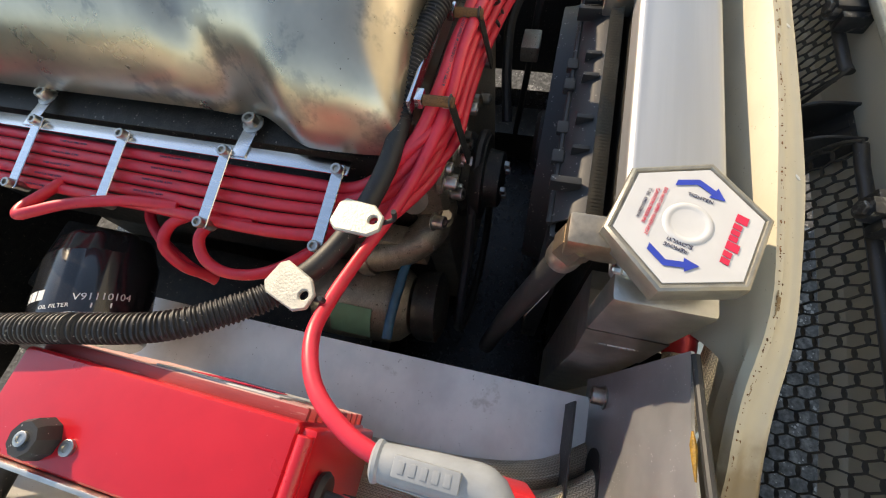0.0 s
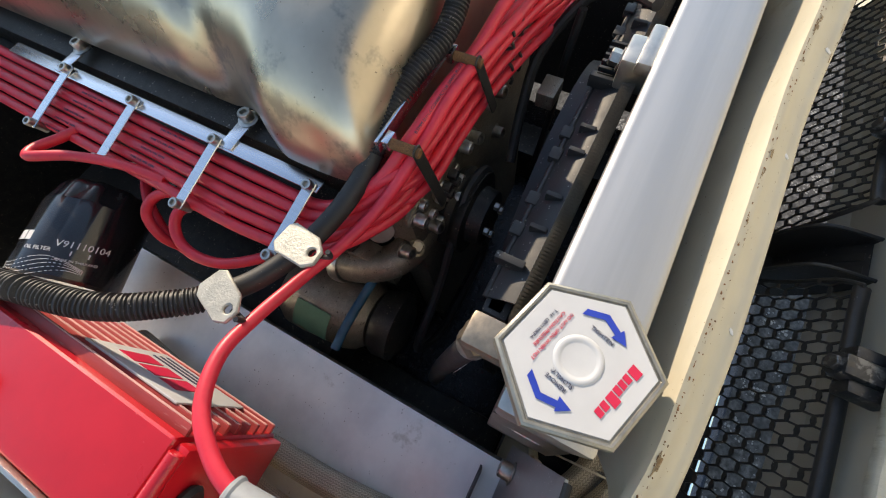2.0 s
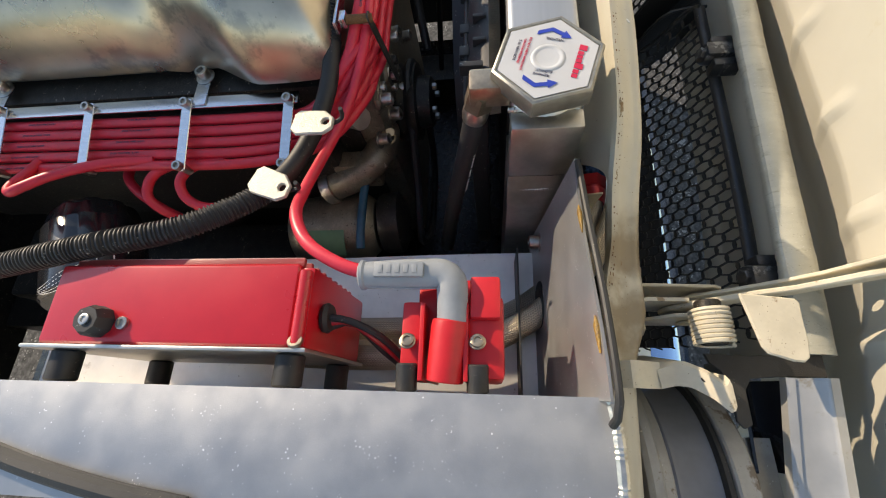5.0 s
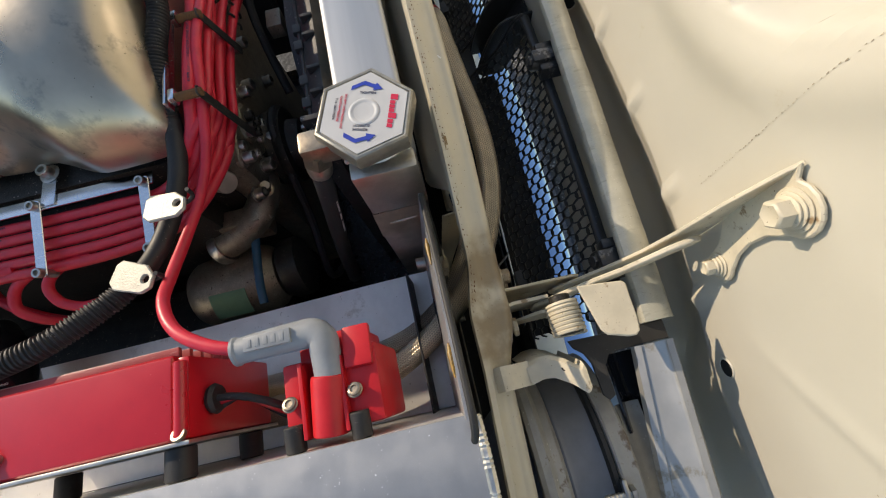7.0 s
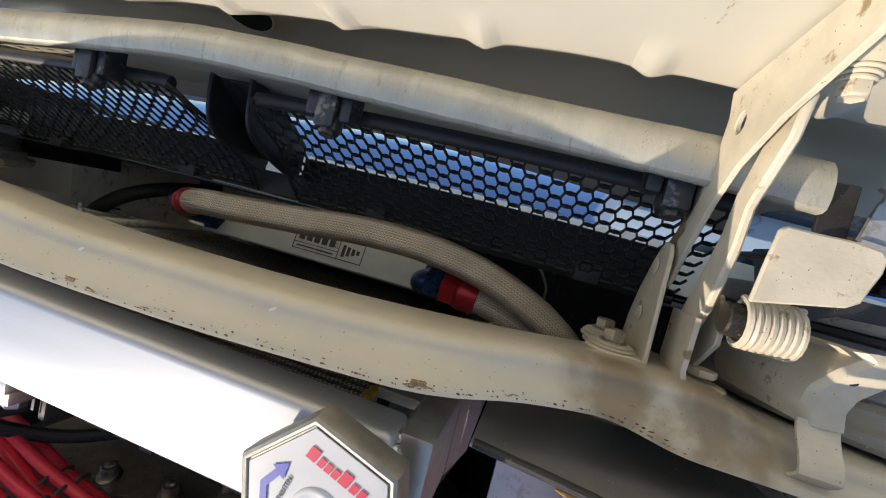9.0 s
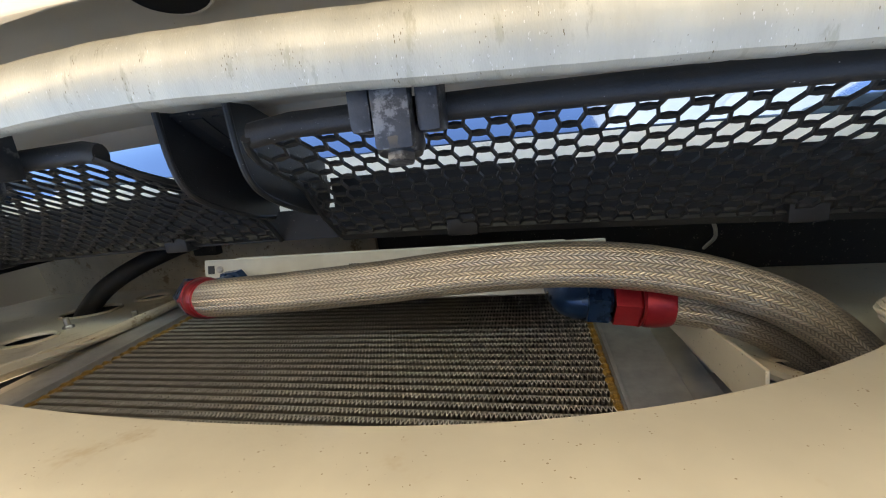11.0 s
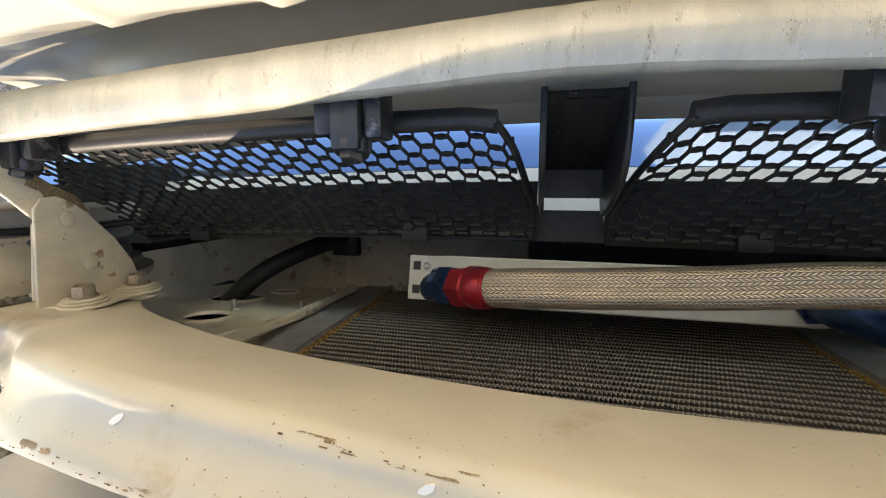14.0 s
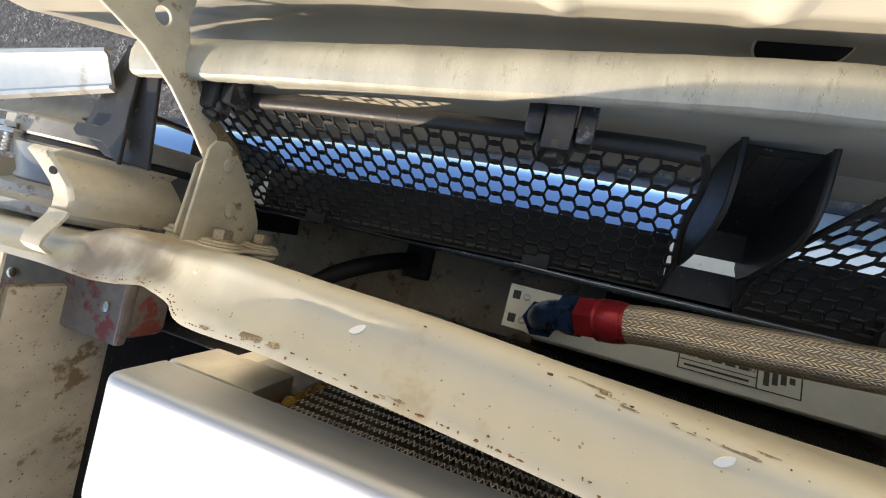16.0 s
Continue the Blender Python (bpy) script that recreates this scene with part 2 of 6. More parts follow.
MESH_BLACK = surface("satin_black_paint", (0.026, 0.025, 0.024), 0.46, vary=0.2, scale=80, bump=0.3, spots=(0.55, 0.55, 0.53), spot_scale=330, spot_size=0.03, dust=(0.30, 0.30, 0.29), dust_scale=420, dust_size=0.08)
BRACKET_STEEL = surface("bare_black_steel", (0.07, 0.07, 0.072), 0.35, metal=0.6, vary=0.2, scale=80, bump=0.3, patch=(0.20, 0.20, 0.20), patch_scale=75, patch_at=0.55)
# one fin metal in two tones: shaded depth and lit front edges
FIN = surface("shaded_radiator_fin", (0.22, 0.20, 0.165), 0.5, metal=0.2, vary=0.22, scale=40, bump=0.2, island=0.12)
FIN_EDGE = surface("lit_fin_edge", (0.60, 0.565, 0.49), 0.45, metal=0.25, vary=0.25, scale=70, bump=0.2, island=0.25)
CORE_TUBE = surface("core_tube_grey", (0.25, 0.23, 0.195), 0.55, metal=0.4, vary=0.2, scale=40, bump=0.2)
SIDE_GREY = surface("grey_side_plate", (0.34, 0.335, 0.32), 0.45, metal=0.5, vary=0.15, scale=50, bump=0.15, spots=(0.6, 0.58, 0.52), spot_scale=170, spot_size=0.04)
YELLOW = surface("amber_sealant", (0.36, 0.20, 0.035), 0.4, vary=0.35, scale=160, bump=0.5, patch=(0.16, 0.085, 0.02), patch_scale=110, patch_at=0.55)
COOLER = surface("cooler_cream_enamel", (0.60, 0.57, 0.48), 0.40, vary=0.06, scale=40, bump=0.06)
BLUE_AN = surface("blue_anodised", (0.012, 0.040, 0.10), 0.30, metal=0.6, vary=0.15, scale=90, bump=0.1)
RED_AN = surface("red_anodised", (0.33, 0.016, 0.024), 0.36, metal=0.45, vary=0.14, scale=90, bump=0.15, spots=(0.62, 0.45, 0.42), spot_scale=260, spot_size=0.05)
WHITE_LABEL = surface("white_label", (0.54, 0.545, 0.55), 0.40, vary=0.03, scale=50, bump=0.03)
INK_RED = surface("red_ink", (0.60, 0.015, 0.06), 0.5, vary=0.05, bump=0)
INK_BLUE = surface("blue_ink", (0.012, 0.045, 0.38), 0.45, vary=0.1, bump=0)
INK_DARK = surface("dark_ink", (0.03, 0.03, 0.07), 0.5, vary=0.05, bump=0)
INK_BROWN = surface("brown_ink", (0.045, 0.035, 0.025), 0.5, vary=0.05, bump=0)
INK_WHITE = surface("white_ink", (0.72, 0.72, 0.72), 0.5, vary=0.05, bump=0)
# blue in the metal's own colour deepens the sky it mirrors
CHROME = surface("sky_tinted_chrome", (0.25, 0.36, 0.53), 0.05, metal=1.0, vary=0.02, scale=20, bump=0.0, rough_vary=0.03)
ASPHALT = surface("asphalt", (0.13, 0.125, 0.12), 0.85, vary=0.45, scale=38, bump=1.0, fine=75, spots=(0.30, 0.29, 0.27), spot_scale=130, spot_size=0.34)
DEEP = surface("unlit_hollow", (0.006, 0.006, 0.006), 0.9, vary=0.2, scale=60, bump=0.1)
FILTER = surface("black_filter_enamel", (0.012, 0.013, 0.016), 0.22, vary=0.1, scale=40, bump=0.04, coat=0.3)
BLUE_HOSE = surface("blue_hose", (0.015, 0.085, 0.16), 0.5, vary=0.15, scale=60, bump=0.1)
LAMP_GREY = surface("lamp_bowl_grey", (0.17, 0.18, 0.20), 0.34, vary=0.12, scale=30, bump=0.1)
RIM_GREY = surface("dusty_rim_grey", (0.36, 0.345, 0.31), 0.5, metal=0.2, vary=0.14, scale=40, bump=0.15, patch=(0.19, 0.15, 0.11), patch_scale=40, patch_at=0.58, dust=(0.60, 0.57, 0.50), dust_scale=300, dust_size=0.12)
STRIP = surface("chromed_strip", (0.46, 0.455, 0.43), 0.34, metal=0.60, vary=0.10, scale=20, bump=0.1, patch=(0.34, 0.31, 0.25), patch_scale=26, patch_at=0.55)
TAG = surface("pitted_alloy_tag", (0.46, 0.44, 0.38), 0.5, metal=0.35, vary=0.14, scale=90, bump=0.7, fine=500, spots=(0.12, 0.11, 0.09), spot_scale=420, spot_size=0.10, dust=(0.75, 0.74, 0.70), dust_scale=600, dust_size=0.14)
GREEN = surface("faded_green_print", (0.10, 0.22, 0.14), 0.6, vary=0.1, bump=0)
UNDER_BLACK = surface("under_engine_black", (0.010, 0.010, 0.012), 0.25, vary=0.2, scale=80, bump=0.6)
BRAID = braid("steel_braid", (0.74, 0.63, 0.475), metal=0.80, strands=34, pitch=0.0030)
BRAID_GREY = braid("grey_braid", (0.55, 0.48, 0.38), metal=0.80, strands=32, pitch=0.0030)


# ---- building blocks ----
def thing(name, at, label, category, group="", kind=""):
    ob = new(name)
    ob.location = at
    ob.empty_display_size = 0.02
    return tagged(ob, label, category, group, kind)


def part(name, bm, material, parent=None, label="", smooth=True, kind="", angle=35.0):
    """Links a bmesh, given in world coordinates, as one mesh object under a thing or a part."""
    base = Vector()
    p = parent
    while p is not None:
        base += p.location
        p = p.parent
    bmesh.ops.translate(bm, verts=bm.verts, vec=-base)
    if smooth:
        lim = radians(angle)
        for f in bm.faces:
            f.smooth = True
        for e in bm.edges:
            e.smooth = len(e.link_faces) == 2 and e.calc_face_angle(0) < lim
    me = bpy.data.meshes.new(name)
    bm.to_mesh(me)
    bm.free()
    for one in (material if isinstance(material, (list, tuple)) else [material]):
        me.materials.append(one)
    ob = new(name, me)
    ob.parent = parent
    if label:
        ob["label"] = label
    if kind:
        ob["kind"] = kind
    return ob


def joined(*bms):
    """Several bmeshes as one."""
    out = bms[0]
    for b in bms[1:]:
        me = bpy.data.meshes.new("tmp")
        b.to_mesh(me)
        b.free()
        out.from_mesh(me)
        bpy.data.meshes.remove(me)
    return out


def bevelled(bm, width, segments=2, angle=30):
    edges = [e for e in bm.edges if len(e.link_faces) == 2 and e.calc_face_angle(0) > radians(angle)]
    bmesh.ops.bevel(bm, geom=edges, offset=width, segments=segments, profile=0.6, affect="EDGES", clamp_overlap=True)
    return bm


def moved(bm, m):
    bmesh.ops.transform(bm, matrix=m, verts=bm.verts)
    return bm


def block(lo, hi, bevel=0.0015, m=None, segments=2):
    """A bevelled box between two corners, moved by m."""
    bm = bmesh.new()
    lo, hi = Vector(lo), Vector(hi)
    bmesh.ops.create_cube(bm, size=1.0)
    bmesh.ops.scale(bm, vec=hi - lo, verts=bm.verts)
    bmesh.ops.translate(bm, vec=(lo + hi) / 2, verts=bm.verts)
    if bevel:
        bevelled(bm, bevel, segments)
    return moved(bm, m) if m else bm


def along(a, b, roll=0.0):
    """The matrix that lays local z from a to b."""
    a, b = Vector(a), Vector(b)
    return Matrix.Translation(a) @ (b - a).to_track_quat("Z", "Y").to_matrix().to_4x4() @ Matrix.Rotation(radians(roll), 4, "Z")


def lathe(a, b, profile, seg=24, sides=0, roll=0.0):
    """A turned form: profile rows (distance from a towards b as a fraction, radius)."""
    bm = bmesh.new()
    length = (Vector(b) - Vector(a)).length
    rings = []
    for s, r in profile:
        rings.append([bm.verts.new((r * math.cos(2 * math.pi * k / seg), r * math.sin(2 * math.pi * k / seg), s * length)) for k in range(seg)])
    for p, q in zip(rings, rings[1:]):
        for k in range(seg):
            bm.faces.new((p[k], p[(k + 1) % seg], q[(k + 1) % seg], q[k]))
    bm.faces.new(rings[0][::-1])
    bm.faces.new(rings[-1])
    return moved(bm, along(a, b, roll))


def rod(a, b, r, seg=14, edge=0.12):
    """A cylinder with chamfered ends."""
    n = (Vector(b) - Vector(a)).length
    e = min(edge * r / n, 0.3)
    return lathe(a, b, ((0, r * (1 - edge)), (e, r), (1 - e, r), (1, r * (1 - edge))), seg)


def hexhead(a, b, r, roll=0.0):
    bm = lathe(a, b, ((0, r), (0.85, r), (1, r * 0.86)), 6, roll=roll)
    return bm


def smooth_path(points, step=0.004):
    """A Catmull-Rom line through the points, cut into even steps."""
    pts = [Vector(p) for p in points]
    pts = [2 * pts[0] - pts[1], *pts, 2 * pts[-1] - pts[-2]]
    out = []
    for a, b, c, d in zip(pts, pts[1:], pts[2:], pts[3:]):
        n = max(2, int((c - b).length / step))
        for k in range(n):
            t = k / n
            out.append(0.5 * (2 * b + (c - a) * t + (2 * a - 5 * b + 4 * c - d) * t * t + (3 * b - a - 3 * c + d) * t ** 3))
    out.append(pts[-2])
    return out


def tube(points, r, seg=12, step=0.004, wave=None, cap=True):
    """A pipe through the points, with a UV of metres along and turns round. wave(s): the radius's factor at s metres."""
    line = smooth_path(points, step)
    bm = bmesh.new()
    uv = bm.loops.layers.uv.new("UVMap")
    up = Vector((0.13, 0.31, 1)).normalized()
    rings, marks, s = [], [], 0.0
    for k, p in enumerate(line):
        d = (line[min(k + 1, len(line) - 1)] - line[max(k - 1, 0)]).normalized()
        up = (up - d * up.dot(d)).normalized()
        side = d.cross(up)
        if k:
            s += (p - line[k - 1]).length
        q = r * (wave(s) if wave else 1)
        rings.append([bm.verts.new(p + q * (math.cos(a) * up + math.sin(a) * side)) for a in (2 * math.pi * j / seg for j in range(seg))])
        marks.append(s)
    for k, (p, q) in enumerate(zip(rings, rings[1:])):
        for j in range(seg):
            f = bm.faces.new((p[j], p[(j + 1) % seg], q[(j + 1) % seg], q[j]))
            for loop, c in zip(f.loops, ((marks[k], j), (marks[k], j + 1), (marks[k + 1], j + 1), (marks[k + 1], j))):
                loop[uv].uv = (c[0], c[1] / seg)
    if cap:
        bm.faces.new(rings[0])
        bm.faces.new(rings[-1][::-1])
    return bm


def plate(outline, thick, m, bevel=0.0006, holes=()):
    """A flat plate: a 2D outline in the local xy plane, as thick as told, laid by m. holes: (x, y, r)."""
    bm = bmesh.new()
    if not holes:
        f = bm.faces.new([bm.verts.new((x, y, 0)) for x, y in outline])
        faces = [f]
    else:
        edges = []
        for ring in [outline] + [[(x + r * math.cos(-2 * math.pi * k / 20), y + r * math.sin(-2 * math.pi * k / 20)) for k in range(20)] for x, y, r in holes]:
            vs = [bm.verts.new((x, y, 0)) for x, y in ring]
            edges += [bm.edges.new((vs[k], vs[(k + 1) % len(vs)])) for k in range(len(vs))]
        faces = [g for g in bmesh.ops.triangle_fill(bm, use_beauty=True, use_dissolve=False, edges=edges)["geom"] if isinstance(g, bmesh.types.BMFace)]
    ext = bmesh.ops.extrude_face_region(bm, geom=faces)
    bmesh.ops.translate(bm, vec=(0, 0, thick), verts=[g for g in ext["geom"] if isinstance(g, bmesh.types.BMVert)])
    bmesh.ops.recalc_face_normals(bm, faces=bm.faces)
    if bevel:
        bevelled(bm, bevel, 1, 50)
    return moved(bm, m)


def rounded(w, h, r, n=5):
    """The outline of a rounded rectangle about the origin."""
    out = []
    for cx, cy, a0 in ((w / 2 - r, h / 2 - r, 0), (r - w / 2, h / 2 - r, 90), (r - w / 2, r - h / 2, 180), (w / 2 - r, r - h / 2, 270)):
        out += [(cx + r * math.cos(radians(a0 + 90 * k / n)), cy + r * math.sin(radians(a0 + 90 * k / n))) for k in range(n + 1)]
    return out


def disc(r, n=24, sx=1.0):
    return [(sx * r * math.cos(2 * math.pi * k / n), r * math.sin(2 * math.pi * k / n)) for k in range(n)]


def skin(fn, us, vs, thick=0.0015):
    """A sheet through fn(u, v) with real thickness towards its back."""
    bm = bmesh.new()
    g = [[bm.verts.new(fn(u, v)) for v in vs] for u in us]
    for a, b in zip(g, g[1:]):
        for k in range(len(vs) - 1):
            bm.faces.new((a[k], a[k + 1], b[k + 1], b[k]))
    bm.normal_update()
    if thick:
        bmesh.ops.solidify(bm, geom=bm.faces[:], thickness=thick)
    return bm


def spread(a, b, n):
    return [a + (b - a) * k / (n - 1) for k in range(n)]


def step_(a, b, x):
    t = max(0.0, min(1.0, (x - a) / (b - a)))
    return t * t * (3 - 2 * t)


def table(rows, x):
    """Straight lines between rows of (x, value), in order."""
    if x <= rows[0][0]:
        return rows[0][1]
    for (a, p), (b, q) in zip(rows, rows[1:]):
        if x <= b:
            return p + (q - p) * (x - a) / (b - a)
    return rows[-1][1]


def frame3(o, x, y):
    """A matrix with origin o and local x, y along the given ways."""
    x = Vector(x).normalized()
    z = x.cross(Vector(y)).normalized()
    y = z.cross(x)
    return Matrix(((x.x, y.x, z.x, o[0]), (x.y, y.y, z.y, o[1]), (x.z, y.z, z.z, o[2]), (0, 0, 0, 1)))


def lettering(words, size, m, thick=0.00012, squeeze=1.0):
    """Writing as a mesh, centred on m's origin."""
    cu = bpy.data.curves.new("letters", "FONT")
    cu.body, cu.size, cu.extrude, cu.align_x, cu.align_y, cu.resolution_u = words, size, thick, "CENTER", "CENTER", 2
    ob = bpy.data.objects.new("letters", cu)
    scene.collection.objects.link(ob)
    me = bpy.data.meshes.new_from_object(ob)
    bm = bmesh.new()
    bm.from_mesh(me)
    bpy.data.objects.remove(ob)
    bpy.data.meshes.remove(me)
    bpy.data.curves.remove(cu)
    bmesh.ops.scale(bm, vec=(squeeze, 1, 1), verts=bm.verts)
    return moved(bm, m)


def bar_(x0, y0, x1, y1, m, thick=0.00012):
    return moved(block((x0, y0, -thick), (x1, y1, thick), 0), m)


def bolt(name, a, way, r, h, material, parent, label="", washer=0.0, socket=False):
    """A bolt head standing at a along way, with a washer and, where told, a hexagon socket rim."""
    a, way = Vector(a), Vector(way).normalized()
    if washer:
        bms = [rod(a, a + way * 0.0016, washer, 18)]
    else:
        bms = []
    s = a + way * (0.0016 if washer else 0)
    if socket:
        bms.append(lathe(s, s + way * h, ((0, r), (0.85, r), (1, r * 0.9), (1, r * 0.55), (0.5, r * 0.5)), 14))
    else:
        bms.append(hexhead(s, s + way * h, r, 12))
    return part(name, joined(*bms), material, parent, label)


# ---- large structure ----
def build_ground():
    n = 24
    bm = skin(lambda u, v: (u, v, 0.004 * noise.noise((u * 3, v * 3, 0)) if abs(u) < 3 and abs(v) < 3 else 0.0), [-300, -60, -12, *spread(-3, 3, n), 12, 60, 300], [-300, -60, -12, *spread(-3, 3, n), 12, 60, 300], 0)
    tagged(part("ground", bm, ASPHALT), "dark coarse asphalt lot under the parked car", "ground", kind="structure")


LIP_RIGHT = ((0.0, 0.832), (0.06, 0.8315), (0.12, 0.829), (0.16, 0.825), (0.20, 0.8195), (0.24, 0.8140), (0.265, 0.803), (0.285, 0.785), (0.31, 0.771), (0.345, 0.7575), (0.42, 0.757), (0.70, 0.750))
LIP_LEFT = ((0.0, 0.8335), (0.06, 0.8325), (0.12, 0.8305), (0.16, 0.8280), (0.20, 0.8230), (0.24, 0.8145), (0.265, 0.803), (0.285, 0.785), (0.31, 0.771), (0.345, 0.7575), (0.42, 0.757), (0.70, 0.750))
CREST = ((0.0, 0.820), (0.06, 0.8195), (0.12, 0.8175), (0.17, 0.8145), (0.20, 0.8090), (0.24, 0.8000), (0.265, 0.7905), (0.285, 0.7755), (0.31, 0.7605), (0.345, 0.7465), (0.42, 0.7455), (0.70, 0.739))


def rail_profile(x):
    """The radiator support's section at x: rear flange, its upstanding lip, the gutter, the crest and the front face."""
    a = abs(x)
    s = step_(0.23, 0.335, a)
    side = step_(-0.17, 0.03, x)
    out = -0.045 * max(0.0, a - 0.43)
    thin, thick = step_(0.33, 0.39, a), step_(0.385, 0.44, a)
    tuck = step_(0.22, 0.28, a) if x > 0 else step_(0.30, 0.36, a)
    soft = lambda rows: 0.25 * table(rows, a - 0.012) + 0.5 * table(rows, a) + 0.25 * table(rows, a + 0.012)
    zl = side * soft(LIP_RIGHT) + (1 - side) * soft(LIP_LEFT)
    yl = 0.0575 + 0.0050 * (1 - side) * step_(0.26, 0.19, a) - 0.0055 * side * (1 - s) - 0.0060 * s - 0.0085 * thin + out
    cy, cz = 0.0840 - 0.0125 * side * (1 - s) - 0.0120 * s - 0.0135 * thick + out, soft(CREST) + 0.0005 - 0.0030 * side * (1 - s)
    low = 0.754 - 0.083 * (a / 0.335) ** 3 if a <= 0.335 else 0.671 - 0.041 * step_(0.336, 0.36, a)
    fy = 0.069 + 0.005 * (1 - side) * (1 - s) - 0.001 * s - 0.0120 * thick + out
    bend = [(yl + 0.0022 + (cy - yl - 0.0062) * q, zl - 0.0008 + (cz - zl + 0.0014) * q - 0.0016 * math.sin(math.pi * q)) for q in (0.2, 0.42, 0.64, 0.84)]
    back = lambda y, z: (yl - y * (1 - tuck) + 0.006 * tuck, zl - z * (1 - 0.62 * tuck))
    return [back(0.0210, 0.110), back(0.0170, 0.078), back(0.0100, 0.052), (yl - 0.0026 * (1 - tuck) + 0.002 * tuck, zl - 0.037 * (1 - 0.7 * tuck)), (yl - 0.0012, zl - 0.006), (yl, zl), (yl + 0.0022, zl - 0.0008), *bend, (cy - 0.0040, cz + 0.0006), (cy - 0.0022, cz + 0.0004), (cy - 0.0006, cz - 0.0004),
            (cy + 0.0010, cz - 0.0018), (cy + 0.0022, cz - 0.0042), (cy + 0.0030, cz - 0.0080), (0.5 * (cy + fy) + 0.0025, 0.5 * (cz + low)), (fy, low)]


def build_support():
    ob = thing("radiator_support", (0, 0.07, 0.42), "cream painted steel radiator support with rust stained edges", "car panel")
    xs = sorted({*spread(-0.66, 0.66, 380), -0.335, 0.335, -0.3352, 0.3352})
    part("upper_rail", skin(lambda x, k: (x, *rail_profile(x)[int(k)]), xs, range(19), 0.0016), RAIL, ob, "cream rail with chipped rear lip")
    for s in (-1, 1):
        holes = ((0.1415, 0.127, 0.032), (0.114, 0.062, 0.021), (0.093, 0.228, 0.0225)) if s < 0 else ((0.075, 0.232, 0.020), (0.105, 0.185, 0.012), (0.098, 0.09, 0.025))
        m, top = frame3((s * 0.262, 0.003, 0.36), (s, 0, 0), (0, 0.10, 1)), 0.36 if s < 0 else 0.268
        part("side_wall", plate([(0, 0), (0.36, 0), (0.36, top), (0.004 if s < 0 else 0.014, top), (0.004 if s < 0 else 0.012, top - 0.04), (0.006, 0.10)], 0.0015, m, 0, holes), CREAM, ob, "inner side wall pierced by holes")
        for hx, hz, r in holes:
            part("hole_rim", tube([m @ Vector((hx + r * math.cos(0.25 * q), hz + r * math.sin(0.25 * q), 0.0018 if s < 0 else -0.0018)) for q in range(27)], 0.0022, 6, 0.004), CREAM, ob, "raised rim of a hole")
        if s > 0:
            fold = lambda z, v: (0.2655 - 0.002 * v, 0.004 + 0.10 * (z - 0.36) + (0.016 + 0.012 * step_(0.50, 0.69, z)) * v, z)
        else:
            fold = lambda z, v: (-0.2655 - 0.010 * (1 - v) - 0.022 * (z - 0.37) / 0.34, 0.0050 + 0.10 * (z - 0.36) - 0.012 * v, z)
        part("flange", skin(fold, spread(0.365, 0.70, 14), (0, 0.5, 1), 0.0016), CREAM, ob, "folded inner edge of the side wall")
        for hx, hz in ((0.091, 0.191), (0.042, 0.0575), (0.020, 0.17)):
            p = m @ Vector((hx, hz, 0.0))
            part("stud", joined(rod(p, p + Vector((0, 0.014, 0)), 0.003, 10), hexhead(p, p + Vector((0, 0.005, 0)), 0.0055)), STEEL, ob)
    part("lower_crossmember", block((-0.305, 0.0, 0.34), (-0.041, 0.1078, 0.378), 0.003), STAINED_DIM, ob, "stained cream crossmember")
    # the same crossmember, its darkness on the right painted as black
    part("crossmember_dark_half", block((-0.040, 0.0, 0.34), (0.305, 0.1078, 0.376), 0.003), BLACK_PLASTIC, ob, "right half of the crossmember, darkness put into its colour")
    for s in (-1, 1):
        part("wall_bead", tube([(s * 0.268, 0.024, 0.43), (s * 0.268, 0.026, 0.50), (s * 0.272, 0.026, 0.56), (s * 0.285, 0.026, 0.61), (s * 0.31, 0.026, 0.645)], 0.0055, 10, 0.01), STAINED_DIM, ob, "rolled edge of the side wall")
        # the right end takes the same painted darkness
        part("crossmember_end", skin(lambda u, v: (s * (0.3045 + 0.33 * u), 0.004 + 0.1038 * v, 0.366 + 0.012 * v + 0.010 * math.sin(2.0 * u)), spread(0, 1, 8), spread(0, 1, 6), 0.002), STAINED_DIM if s < 0 else BLACK_PLASTIC, ob, "overlapping end of the crossmember")
        # added black sheets make the depth beside and behind the walls dark
        part("side_dark_sheet", block((s * 0.51 - 0.001, 0.078, 0.30), (s * 0.51 + 0.001, 0.185, 0.60), 0.0006), BLACK_PLASTIC, ob, "black sheet added for the darkness beside the grille")
        part("hole_dark_sheet", block((s * 0.46 - 0.155, -0.018, 0.30), (s * 0.46 + 0.155, -0.016, 0.66), 0.0006), BLACK_PLASTIC, ob, "black sheet added for the shade inside the holes")
    # black sheets put where only unlit depth lies behind the grille
    part("splash_panel", block((-0.515, 0.108, 0.30), (0.515, 0.111, 0.535), 0.001), BLACK_PLASTIC, ob, "panel behind the grille, black for the dark void")
    for s in (-1, 1):
        part("splash_corner", block((s * 0.45 - 0.067, 0.106, 0.528), (s * 0.45 + 0.067, 0.1078, 0.615), 0.0006), BLACK_PLASTIC, ob, "black corner added for the dark beside the panel")
    bm = bmesh.new()
    rng = random.Random(7)
    for _ in range(260):
        x = rng.uniform(-0.40, 0.40)
        p = rail_profile(x)
        k = rng.choice((5, 5, 5, 6))
        if rng.random() < 0.05:
            x = rng.uniform(-0.15, 0.05)
            p = rail_profile(x)
            k = 14
        w, h = rng.uniform(0.0004, 0.0014) * rng.uniform(0.4, 1.2), rng.uniform(0.0002, 0.0006)
        c = Vector((x, p[k][0] + 0.0009, p[k][1] + 0.0021))
